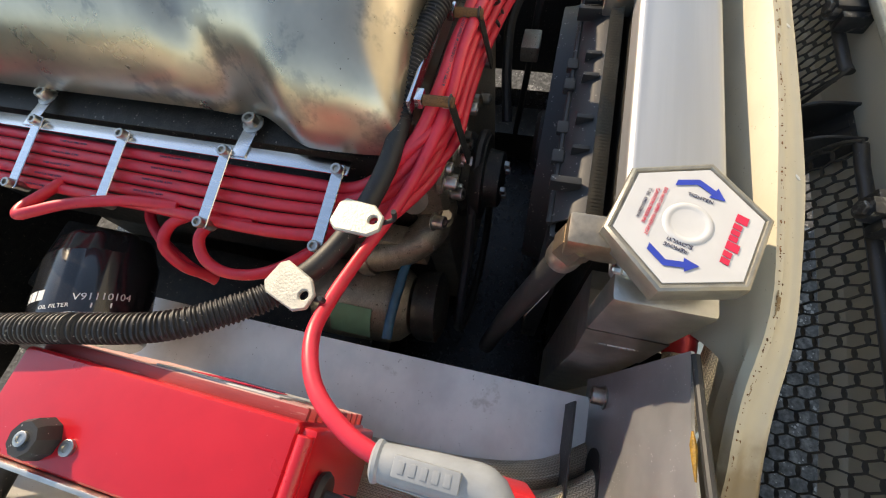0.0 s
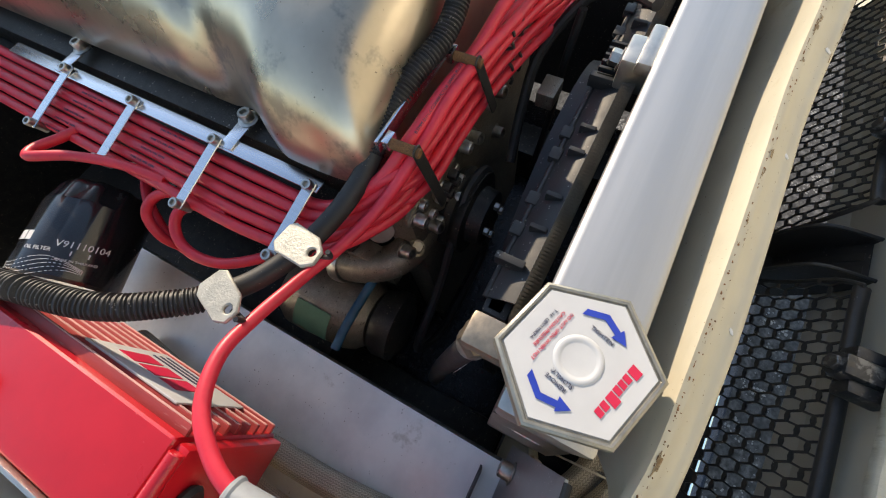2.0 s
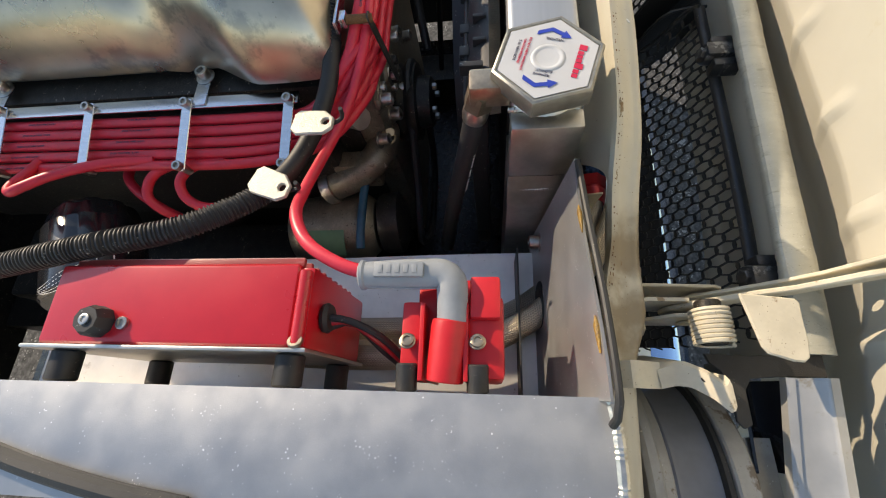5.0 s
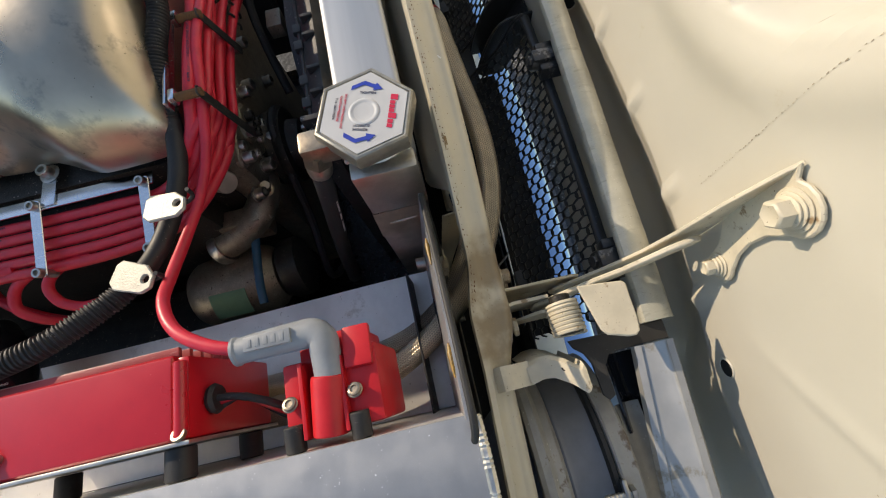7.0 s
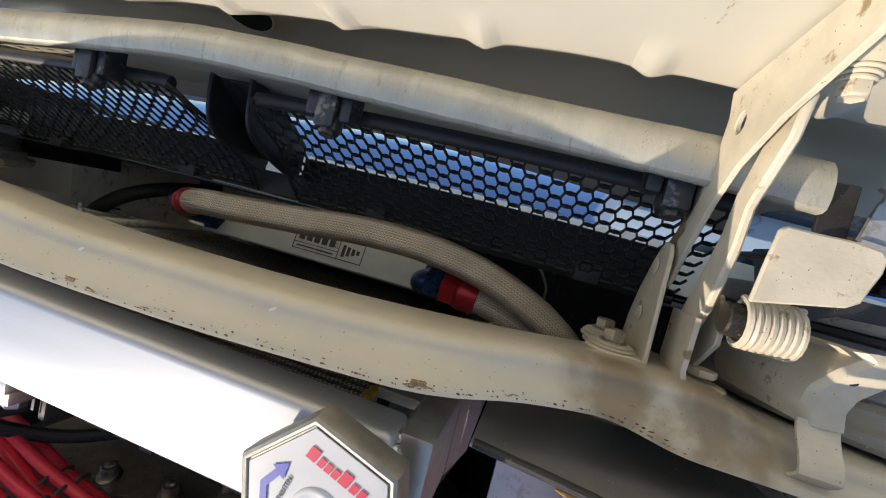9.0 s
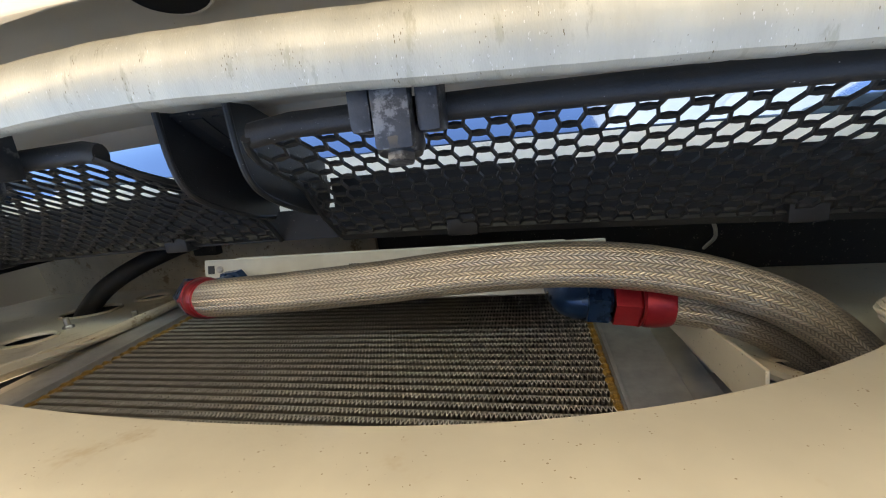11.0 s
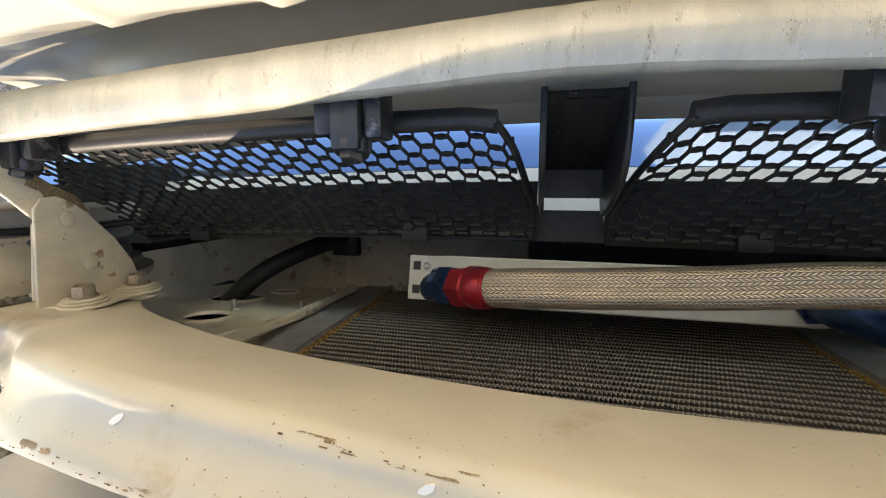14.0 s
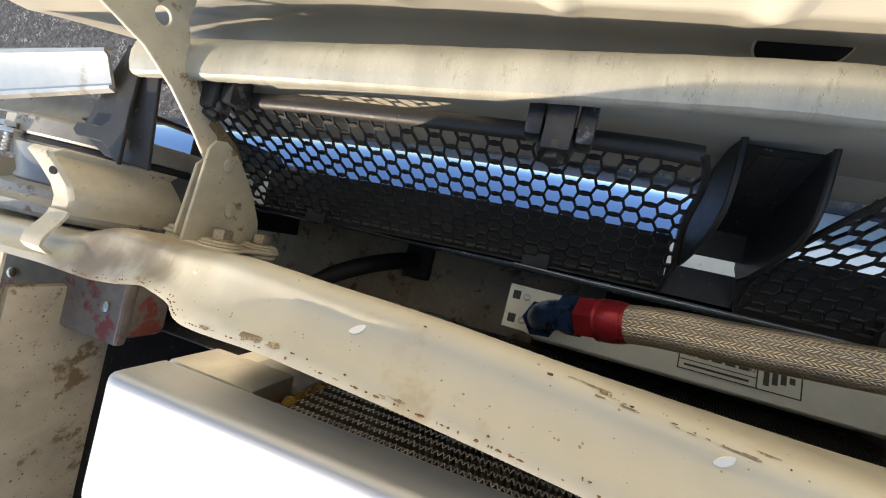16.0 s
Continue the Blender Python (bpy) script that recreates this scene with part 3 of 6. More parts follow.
        ring = [bm.verts.new(c + Vector((w * math.cos(a) * rng.uniform(0.6, 1.3), h * math.sin(a) * rng.uniform(0.6, 1.3), 0.0))) for a in spread(0, 5.4, 7)]
        top = bm.verts.new(c + Vector((0, 0, 0.0003)))
        for a, d in zip(ring, ring[1:] + ring[:1]):
            bm.faces.new((a, d, top))
    part("flaking_rust", bm, RUST, ob, "brown rust chips along the lip", kind="stuff")
    # mottled rust: a fine grid laid on the rail, kept where it is blotched
    bm = bmesh.new()
    for x0, x1, k0, k1, cut, seed in ((-0.42, 0.42, 5.0, 6.2, 0.46, 0.0), (0.325, 0.41, 6.2, 9.0, 0.50, 4.0), (-0.13, -0.02, 13.2, 14.4, 0.42, 6.0)):
        n, m = int((x1 - x0) / 0.0006), int((k1 - k0) * 8)
        at = lambda i, j: (x0 + 0.0006 * i, k0 + 0.125 * j)
        grid = {}
        for i in range(n):
            for j in range(m):
                xx, kk = at(i, j)
                edge = min(1.0, (xx - x0) / 0.03, (x1 - xx) / 0.03)
                if noise.fractal((xx * 75, kk * 0.8, seed), 0.8, 2.0, 6) * edge > cut:
                    q = []
                    for a, b in ((i, j), (i + 1, j), (i + 1, j + 1), (i, j + 1)):
                        if (a, b) not in grid:
                            u, k = at(a, b)
                            p = rail_profile(u)
                            f = k - int(k)
                            lo, hi = p[int(k)], p[min(int(k) + 1, 18)]
                            out = Vector((0, lo[1] - hi[1], hi[0] - lo[0])).normalized() * 0.00195
                            grid[a, b] = bm.verts.new(Vector((u, lo[0] + (hi[0] - lo[0]) * f, lo[1] + (hi[1] - lo[1]) * f)) + out)
                        q.append(grid[a, b])
                    bm.faces.new(q)
    # small white ovals laid on the rail at set places
    for x, k, w, h in ((0.044, 11.0, 0.0024, 0.0009), (0.1666, 11.0, 0.0021, 0.0008), (-0.1690, 9.9, 0.0032, 0.0014), (-0.0550, 11.9, 0.0028, 0.0012), (-0.276, 10.0, 0.0018, 0.0008)):
        p, d = rail_profile(x), rail_profile(x + 0.004)
        lo, hi = p[int(k)], p[int(k) + 1]
        f = k - int(k)
        c = Vector((x, lo[0] + (hi[0] - lo[0]) * f, lo[1] + (hi[1] - lo[1]) * f))
        run = Vector((0.004, d[int(k)][0] - lo[0], d[int(k)][1] - lo[1]))
        over = Vector((0, hi[0] - lo[0], hi[1] - lo[1]))
        fl = frame3(c, run * 0.8 + over.normalized() * 0.0022, over)
        part("white_oval", plate([(w * math.cos(q) * (1 + 0.12 * math.sin(3 * q)), h * math.sin(q)) for q in spread(0, 5.8, 16)], 0.0008, fl @ Matrix.Translation((0, 0, 0.0014)), 0), WHITE_PAINT, ob, "small white oval on the rail")
    part("rust_mottle", bm, RUST_STAIN, ob, "blotched brown rust and grease stains", kind="stuff")
    part("valance", skin(lambda x, v: (x, 0.131 + 0.05 * v, 0.42 - 0.22 * v * v), spread(-0.62, 0.62, 20), spread(0, 1, 6), 0.0015), BLACK_PLASTIC, ob)


BEADS = (-0.41, -0.318, -0.226, -0.135, -0.047, 0.047, 0.135, 0.226, 0.318, 0.41)
TROUGH = ((0.0, 0.0), (0.006, -0.012), (0.016, -0.035), (0.024, -0.055), (0.031, -0.073), (0.034, -0.086), (0.032, -0.098), (0.024, -0.108), (0.010, -0.116), (-0.010, -0.118))


def crease(x):
    """The height at which the hood's inner panel turns into its front trough."""
    a = abs(x)
    rows = ((0.0, 0.757), (0.28, 0.757), (0.35, 0.744), (0.40, 0.732), (0.436, 0.716), (0.475, 0.708), (0.52, 0.708), (0.58, 0.704), (0.66, 0.680))
    return 0.25 * (table(rows, a - 0.015) + 2 * table(rows, a) + table(rows, a + 0.015))


def hood_y(x, z):
    """How far forward the hood's inner face stands above the crease."""
    y = 0.2395 + 0.10 * max(0.0, z - 0.88)
    # pressed bowl of the inner panel
    d = math.hypot(abs(x) - 0.22, z - 1.03)
    y += 0.020 * step_(0.141, 0.128, d) - 0.0055 * math.exp(-((d - 0.163) / 0.020) ** 2)
    # a long shallow ridge that climbs outwards
    y -= 0.0022 * math.exp(-((z - 0.778 - 0.88 * (abs(x) - 0.459)) / 0.0045) ** 2) * step_(0.43, 0.50, abs(x))
    return y + 0.35 * max(0.0, abs(x) - 0.56) ** 1.5


def hood_at(x, k):
    """Rows of the hood's inner panel: whole numbers below 10 walk down its trough, above them up its face."""
    zc = crease(x)
    bead = max(math.exp(-((x - b) / 0.0075) ** 2) for b in BEADS)
    if k < 0:
        dy, dz = TROUGH[-int(k)]
        deep = 1.0 + 0.55 * step_(0.43, 0.50, abs(x))
        return (x, hood_y(x, zc) + dy - 0.0045 * bead * step_(-0.05, 0.0, dz), zc + dz * deep)
    z = zc + (1.75 - zc) * (0.30 * k + 0.70 * k * k)
    return (x, hood_y(x, z) - 0.0045 * bead * step_(0.035, 0.008, z - zc), z)


def build_hood():
    ob = thing("hood", (0, 0.25, 0.70), "open cream hood standing upright on its front hinges", "car hood")
    xs = sorted({*spread(-0.66, 0.66, 181), *(b + d for b in BEADS for d in (-0.010, -0.005, 0.0, 0.005, 0.010))})
    ks = [-9, -8, -7, -6, -5, -4, -3, -2, -1, *spread(0, 1, 130)]
    part("inner_panel", skin(hood_at, xs, ks, 0.0018), CREAM_HOOD, ob, "plain cream pressed inner panel")
    part("outer_skin", skin(lambda x, z: (x, 0.32 + 0.05 * z - 0.055 * step_(0.72, 0.62, z), z), spread(-0.68, 0.68, 12), spread(0.62, 1.75, 24), 0.0015), CREAM_HOOD, ob)
    nose = ((0.000, 0.737), (0.002, 0.715), (0.005, 0.690), (0.0058, 0.676), (0.0056, 0.672), (0.0035, 0.655), (0.0015, 0.645), (-0.0025, 0.642), (-0.0090, 0.628), (-0.0075, 0.625))
    part("nose_panel", skin(lambda x, k: (x, 0.2105 - 0.13 * x * x + nose[int(k)][0], nose[int(k)][1] - 0.10 * x * x), spread(-0.43, 0.43, 40), range(10), 0.0015), CREAM_HOOD, ob, "folded nose below the moulding")
    for x, r, sx, dy, dz in ((-0.008, 0.0175, 1.35, 0.031, -0.073), (0.4700, 0.0078, 1.0, 0.0, 0.0185), (-0.4700, 0.0078, 1.0, 0.0, 0.0185)):
        z = crease(x) + dz
        y = hood_y(x, z) + dy - (0.0026 if dy else 0.0021)
        m = frame3((x, y, z), (1, 0, 0), (0, 0.42, 1) if dy else (0, 0, 1))
        # a near-black disc on the panel stands in for the hole's shade
        part("drain_hole", plate(disc(r, 28, sx), 0.0005, m, 0), DEEP, ob, "dark round hole")
        part("hole_rim", tube([m @ Vector((sx * r * math.cos(0.3 * q), r * math.sin(0.3 * q), 0.0)) for q in range(22)], 0.0010, 6, 0.003), CREAM_HOOD, ob)


def build_hood_chips():
    bm = bmesh.new()
    rng = random.Random(5)
    for k in range(46):
        z = 0.80 + 0.155 * k / 45 + rng.uniform(-0.001, 0.001)
        c = Vector((0.3325 + 0.02 * (z - 0.82) + rng.uniform(-0.0007, 0.0007), 0, z))
        c.y = hood_y(c.x, c.z) - 0.0020
        w, h = rng.uniform(0.0002, 0.0005), rng.uniform(0.0004, 0.0012)
        bm.faces.new([bm.verts.new(c + Vector((w * a * rng.uniform(0.6, 1.3), -0.0002, h * b))) for a, b in ((-1, -0.6), (0.3, -1), (1, 0.2), (0.2, 1), (-0.8, 0.7))])
    hood = bpy.data.objects["hood"]
    part("chipped_seam", bm, CHIP_TAN, hood, "row of small paint chips", kind="stuff")


MID = -0.0055      # the car's middle line


def bar_at(x, v):
    """The hood's leading edge moulding; v 0 is its lower rear edge, 1 its front one."""
    a = math.sqrt((x - MID) ** 2 + 0.0016) - 0.04
    y0, z0 = 0.2070 - 0.060 * a - 0.10 * max(0, a - 0.33) ** 2, 0.7335 + 0.004 * a
    dent = 0.0006 * noise.noise((x * 22, v * 2, 0.3)) + 0.0003 * noise.noise((x * 90, v * 4, 1.3))
    dent += 0.0005 * noise.noise((x * 420, 0.0, 0.7)) * step_(0.45, 0.1, v)
    sec = ((0.0040, -0.0040), (0.0008, -0.0034), (0.0, -0.0020), (0.0002, 0.0014), (0.0012, 0.0028), (0.0060, 0.0040), (0.0130, 0.0040), (0.0200, 0.0018), (0.0240, -0.0016), (0.0255, -0.0070))
    k = v * 9
    i = min(8, int(k))
    f = k - i
    return (x, y0 + sec[i][0] * (1 - f) + sec[i + 1][0] * f + 0.5 * dent, z0 + sec[i][1] * (1 - f) + sec[i + 1][1] * f + dent)


def build_bar():
    ob = thing("hood_edge_moulding", (0, 0.21, 0.73), "worn cream and chrome moulding along the hood's leading edge", "car trim")
    part("moulding", skin(bar_at, spread(-0.420, 0.420, 420), spread(0, 1, 19), 0.0022), WORN, ob, "scratched, pitted and worn through")
    part("joint", tube([Vector(bar_at(-0.0090 + 0.0022 * noise.noise((9 * v, 0, 0)), v)) + Vector((0, -0.0003, 0.0003)) for v in spread(0.12, 0.9, 14)], 0.0006, 6, 0.003), RUST, ob, "cracked joint line")
    for s in (-1, 1):
        e = thing("lamp_bezel_strip", (s * 0.5, 0.19, 0.71), "grey chromed strip over the head lamp", "car trim", "lamp strips")
        sec = ((0.0, -0.004), (0.0015, 0.0), (0.004, 0.001), (0.005, -0.001), (0.026, 0.006), (0.028, 0.0085), (0.031, 0.009), (0.034, 0.004))
        part("strip", skin(lambda u, k: (s * (0.437 + 0.20 * u), 0.1675 - 0.027 * u + sec[int(k)][0] * (0.86 + 0.45 * u), 0.738 + sec[int(k)][1] - 0.012 * u), spread(0, 1, 14), range(8), 0.002), STRIP, e)
        part("under_panel", skin(lambda u, v: (s * (0.480 + 0.16 * u), 0.143 + 0.024 * v + 0.004 * u * v, 0.712 - 0.008 * v - 0.006 * math.sin(3.1 * v)), spread(0, 1, 10), spread(0, 1, 6), 0.002), RIM_GREY, e, "grey painted panel under the strip")


BLADE_TILT = ((0.125, 2.0), (0.172, 3.0), (0.1745, 6.0), (0.1785, 21.0), (0.200, 24.0), (0.222, 30.0), (0.240, 48.0), (0.252, 72.0), (0.262, 80.0))


def build_bumper():
    ob = thing("front_bumper", (0, 0.2, 0.45), "bright chrome front bumper below the grille", "bumper")
    def section(v):
        """A small rear roll and one wide crowned face that falls away forwards."""
        if v < 0.1:
            a = radians(200 - 106 * v / 0.1)
            return (0.1257 + 0.008 * math.cos(a), 0.4650 + 0.008 * math.sin(a))
        y = 0.125 + 0.137 * (v - 0.1) / 0.9
        z = 0.4710
        for k in range(40):
            z -= (y - 0.125) / 40 * math.tan(radians(table(BLADE_TILT, 0.125 + (y - 0.125) * (k + 0.5) / 40)))
        return (y, z)
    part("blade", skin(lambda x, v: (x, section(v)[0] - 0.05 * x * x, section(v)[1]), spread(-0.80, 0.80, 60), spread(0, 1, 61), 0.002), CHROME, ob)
    part("apron", skin(lambda x, v: (x, 0.1240 + 0.0530 * v - 0.05 * x * x, 0.5000 - 0.0240 * v - 0.004 * v * v), spread(-0.80, 0.80, 50), spread(0, 1, 8), 0.002), WHITE_PAINT, ob, "white painted apron above the blade")
    for s in (-1, 1):
        part("bumper_stay", block((s * 0.30 - 0.02, 0.06, 0.36), (s * 0.30 + 0.02, 0.17, 0.39), 0.003), BLACK_PLASTIC, ob)


def mesh_at(u, v, side):
    """A point on the grille mesh; u metres sideways, v 0 at its rear foot, 1 at its upper tube."""
    curl = step_(0.062, 0.036, u) * step_(0.55, 0.85, v)
    u -= 0.0095 * step_(0.72, 0.35, v) * max(0.0, 1 - (u - 0.036) / 0.10)
    y = 0.121 + 0.070 * v - 0.06 * u * u - 0.004 * curl
    z = 0.599 + 0.062 * v + 0.040 * v * v
    return Vector((MID + side * u, y, z - 0.035 * max(0, u - 0.30) + 0.008 * curl))


def build_grille(side):
    ob = thing("mesh_grille", (side * 0.2, 0.15, 0.6), "black expanded metal grille panel on a tube frame", "grille", "grille panels")
    bm = bmesh.new()
    pitch, rows, u0, u1 = 0.0204, 17, 0.036, 0.412
    dv = 1.0 / rows

    def web(points):
        """A flat strand of metal through rows of (u, v, half width)."""
        nrm = Vector((0, -0.82, 0.57))
        rings = []
        for k, (u, v, w) in enumerate(points):
            p = mesh_at(u, v, side)
            a, b = points[max(k - 1, 0)], points[min(k + 1, len(points) - 1)]
            d = (mesh_at(b[0], b[1], side) - mesh_at(a[0], a[1], side)).normalized()
            n2 = (nrm - d * nrm.dot(d)).normalized()
            c2 = d.cross(n2)
            rings.append([bm.verts.new(p + n2 * i * 0.0009 + c2 * j * w) for i, j in ((-1, -1), (-1, 1), (1, 1), (1, -1))])
        for p, r in zip(rings, rings[1:]):
            for k in range(4):
                bm.faces.new((p[k], p[(k + 1) % 4], r[(k + 1) % 4], r[k]))

    n = int((u1 - u0) / pitch)
    for j in range(rows + 1):
        off = pitch / 2 if j % 2 else 0.0
        for i in range(n + 1):
            u, v = u0 + pitch * i + off, j * dv
            if u > u1:
                continue
            a, b = u - 0.19 * pitch, u + 0.19 * pitch
            web([(max(a, u0), v, 0.0010), (u, v, 0.0018), (b, v, 0.0010)])
            if j < rows:
                web([(b, v, 0.00075), (u + 0.31 * pitch, v + dv, 0.00075)])
                if a > u0 + 0.1 * pitch:
                    web([(a, v, 0.00075), (u - 0.31 * pitch, v + dv, 0.00075)])
    part("mesh", bm, MESH_BLACK, ob, "expanded metal with chipped paint", smooth=False, kind="stuff")
    q = lambda u, v, up=0.0: mesh_at(u, v, side) + Vector((0, 0, up))
    flat = [(0.0060 * math.cos(radians(a)), 0.0046 * math.sin(radians(a))) for a in range(0, 360, 30)]
    bm = bmesh.new()
    rings = []
    for u in spread(0.0440, 0.41, 22):
        c = q(u, 1.0) + Vector((0, 0.0035, -0.0005))
        rings.append([bm.verts.new(c + Vector((0, dy, dz))) for dy, dz in flat])
    for a, b in zip(rings, rings[1:]):
        for k in range(12):
            bm.faces.new((a[k], a[(k + 1) % 12], b[(k + 1) % 12], b[k]))
    bm.faces.new(rings[0][::-1])
    bm.faces.new(rings[-1])
    part("upper_tube", bm, MESH_BLACK, ob, "flattened black tube")
    part("lower_frame", skin(lambda u, v: q(u, -0.06 + 0.07 * v, -0.002), spread(0.036, 0.41, 20), (0, 1), 0.003), MESH_BLACK, ob)
    part("backing_strip", skin(lambda u, v: (MID + side * u, 0.1175 + 0.0455 * v - 0.06 * u * u, 0.5950 - 0.035 * max(0, u - 0.30)), spread(0.0245, 0.405, 20), (0, 1), 0.0015), RUBBER, ob, "flat black ledge under the mesh")
    part("side_frame", tube([q(0.036, -0.04), q(0.034, 0.25), q(0.034, 0.6), q(0.037, 0.9), q(0.044, 1.03)], 0.0022, 8, 0.01), MESH_BLACK, ob)
    for u in (0.123, 0.335):
        c = q(u, 0.0)
        part("lower_clip", block(c + Vector((-0.011, -0.006, -0.012)), c + Vector((0.011, 0.012, 0.004)), 0.002), MESH_BLACK, ob)
    for u in (0.119, 0.36):
        c = Vector((MID + side * u, mesh_at(u, 1.0, side).y, 0.0))
        drop = -0.035 * max(0, u - 0.30) * 0.5
        at3 = lambda x, y, z: Vector((c.x + x, c.y - 0.191 + y, z + drop))
        br = part("bracket", block(at3(-0.0080, 0.1785, 0.7175), at3(0.0080, 0.2150, 0.7265), 0.0022), BRACKET_STEEL, ob, "black bracket with bare steel patches")
        part("bracket_ear", block(at3(0.0090, 0.1840, 0.704), at3(0.0190, 0.2140, 0.723), 0.003), BRACKET_STEEL, br)
        part("bracket_ear", block(at3(-0.0190, 0.1860, 0.704), at3(-0.0090, 0.2140, 0.723), 0.003), BRACKET_STEEL, br)
        part("bracket_nose", lathe(at3(0, 0.1860, 0.7150), at3(0, 0.1765, 0.7180), ((0, 0.0098), (0.6, 0.0105), (1, 0.0090)), 18), BRACKET_STEEL, br, "rounded bracket end")
        bolt("screw", at3(0, 0.1768, 0.7178), (0, -0.95, 0.3), 0.0062, 0.004, BRACKET_STEEL, br)


def build_post():
    ob = thing("grille_center_post", (0, 0.17, 0.62), "black folded steel post between the grille halves", "grille post")
    for s in (-1, 1):
        m = Matrix(((0, 0, 1, MID + s * 0.0215 - 0.00125), (1, 0, 0, 0), (0, 1, 0, 0), (0, 0, 0, 1)))
        part("side_plate", plate([(0.139, 0.604), (0.147, 0.597), (0.176, 0.597), (0.200, 0.640), (0.2105, 0.672), (0.2105, 0.6900), (0.186, 0.6885), (0.170, 0.6835), (0.160, 0.672), (0.150, 0.649), (0.142, 0.624)], 0.0025, m), MESH_BLACK, ob)
        part("rolled_edge", tube([(MID + s * 0.0215, y, z) for y, z in ((0.2105, 0.6902), (0.186, 0.6888), (0.170, 0.6838), (0.160, 0.6722), (0.150, 0.6492), (0.142, 0.6242), (0.139, 0.606))], 0.0019, 8, 0.004), MESH_BLACK, ob, "chipped rear edge")
    part("center_ledge", skin(lambda x, v: (MID + x, 0.1175 + 0.0235 * v, 0.5950), (-0.0240, 0.0240), (0, 1), 0.0015), RUBBER, ob, "black ledge below the post")
    part("web", skin(lambda x, v: (MID + x, 0.172 + 0.038 * v, 0.606 + 0.076 * v + 0.006 * math.sin(math.pi * v)), (-0.0200, 0.0200), spread(0, 1, 8), 0.002), BLACK_PLASTIC, ob)
    part("web_foot", skin(lambda x, v: (MID + x, 0.1505 + 0.0215 * v, 0.6075 - 0.0015 * v), (-0.0200, 0.0200), spread(0, 1, 4), 0.002), MESH_BLACK, ob)
    part("pressed_rib", joined(*[skin(lambda u, v: (MID + x + 0.004 * u, 0.181 + 0.026 * v, 0.6275 + 0.052 * v + 0.004 * math.sin(math.pi * v)), (-1, 0, 1), spread(0, 1, 6), 0.0018) for x in (-0.006, 0.008)]), MESH_BLACK, ob, "ribs pressed into the channel")


def build_hinge(s):
    """One hood hinge; s 1 is the car's right one."""
    X = lambda x: s * x
    ob = thing("hood_hinge", (X(0.36), 0.07, 0.66), "cream painted hood hinge with rusty worn pivots", "hinge", "hood hinges")
    # foot against the support's front face, and its upright ear
    yz = lambda x: Matrix(((0, 0, 1, x), (1, 0, 0, 0), (0, 1, 0, 0), (0, 0, 0, 1)))
    arc = lambda cx, cz, r, a0, a1: [(cx + r * math.cos(radians(q)), cz + r * math.sin(radians(q))) for q in spread(a0, a1, 8)]
    fx = Matrix(((s, 0, 0, 0), (0, 0, -1, 0.0765), (0, 1, 0, 0), (0, 0, 0, 1)))
    part("foot", plate([(0.3634, 0.650), (0.3634, 0.720), *arc(0.345, 0.703, 0.0165, 60, 200), (0.333, 0.686), *arc(0.344, 0.662, 0.0150, 150, 300)], 0.0028, fx, 0.0008), CREAM_HINGE, ob, "two-lobed foot")
    ear = part("ear", plate([(0.073, 0.645), (0.098, 0.652), (0.118, 0.664), (0.138, 0.681), (0.148, 0.692), (0.1525, 0.702), (0.151, 0.711), (0.144, 0.716), (0.076, 0.722), (0.073, 0.719)], 0.0028, yz(X(0.362) - 0.0014)), CREAM_HINGE, ob, "upright plate with two rivets")
    for y, z in ((0.136, 0.697), (0.102, 0.686)):
        for w in (-1, 1):
            a = Vector((X(0.362) + w * 0.0014, y, z))
            part("rivet", rod(a, a + Vector((w * 0.0022, 0, 0)), 0.0055, 12, 0.35), CREAM_HINGE, ear)
    for z, metal in ((0.703, RUSTY_BOLT), (0.662, RUSTY_BOLT)):
        a = Vector((X(0.345), 0.0765, z))
        w = Vector((0, 1, 0))
        part("washer", joined(rod(a, a + w * 0.0020, 0.0150, 24), rod(a + w * 0.0020, a + w * 0.0038, 0.0132, 22), rod(a - w * 0.0075, a - w * 0.0029, 0.0138, 22)), CREAM_HINGE, ob, "stacked painted washers")
        part("bolt", joined(rod(a + w * 0.0038, a + w * 0.0054, 0.0088, 18), lathe(a + w * 0.0054, a + w * 0.0125, ((0, 0.0074), (0.8, 0.0074), (0.95, 0.0066), (1, 0.0058), (0.85, 0.004)), 6, roll=20)), metal, ob, "worn hexagon bolt")
    # main arm up to the hood, leaning outwards
    tilt = -0.035 if s > 0 else 0.06
    lean = Matrix(((1, s * tilt, 0, -s * tilt * 0.135), (0, 1, 0, 0), (0, 0, 1, 0), (0, 0, 0, 1)))
    arm = part("arm", moved(plate([(0.122, 0.694), (0.129, 0.680), (0.142, 0.676), (0.152, 0.684), (0.160, 0.698), (0.180, 0.7235), (0.200, 0.737), (0.220, 0.743), (0.2355, 0.740), (0.2355, 0.888), (0.228, 0.878), (0.214, 0.845), (0.203, 0.800), (0.190, 0.768), (0.174, 0.747), (0.150, 0.724), (0.128, 0.706)], 0.003, yz(X(0.368) - 0.0015), 0.0006, ((0.2130, 0.760, 0.0055),)), lean), CREAM_HINGE, ob, "curved arm rising to the hood")
    part("worn_patch", moved(plate([(0.140, 0.6765), (0.152, 0.6838), (0.160, 0.6978), (0.170, 0.7110), (0.181, 0.7232), (0.196, 0.7335), (0.193, 0.7352), (0.180, 0.7272), (0.170, 0.7175), (0.165, 0.7125), (0.160, 0.7150), (0.155, 0.7060), (0.149, 0.7040), (0.143, 0.6900)], 0.0036, yz(X(0.368) - 0.0018), 0.0003), lean), RUST_STAIN, arm, "rusty worn paint")
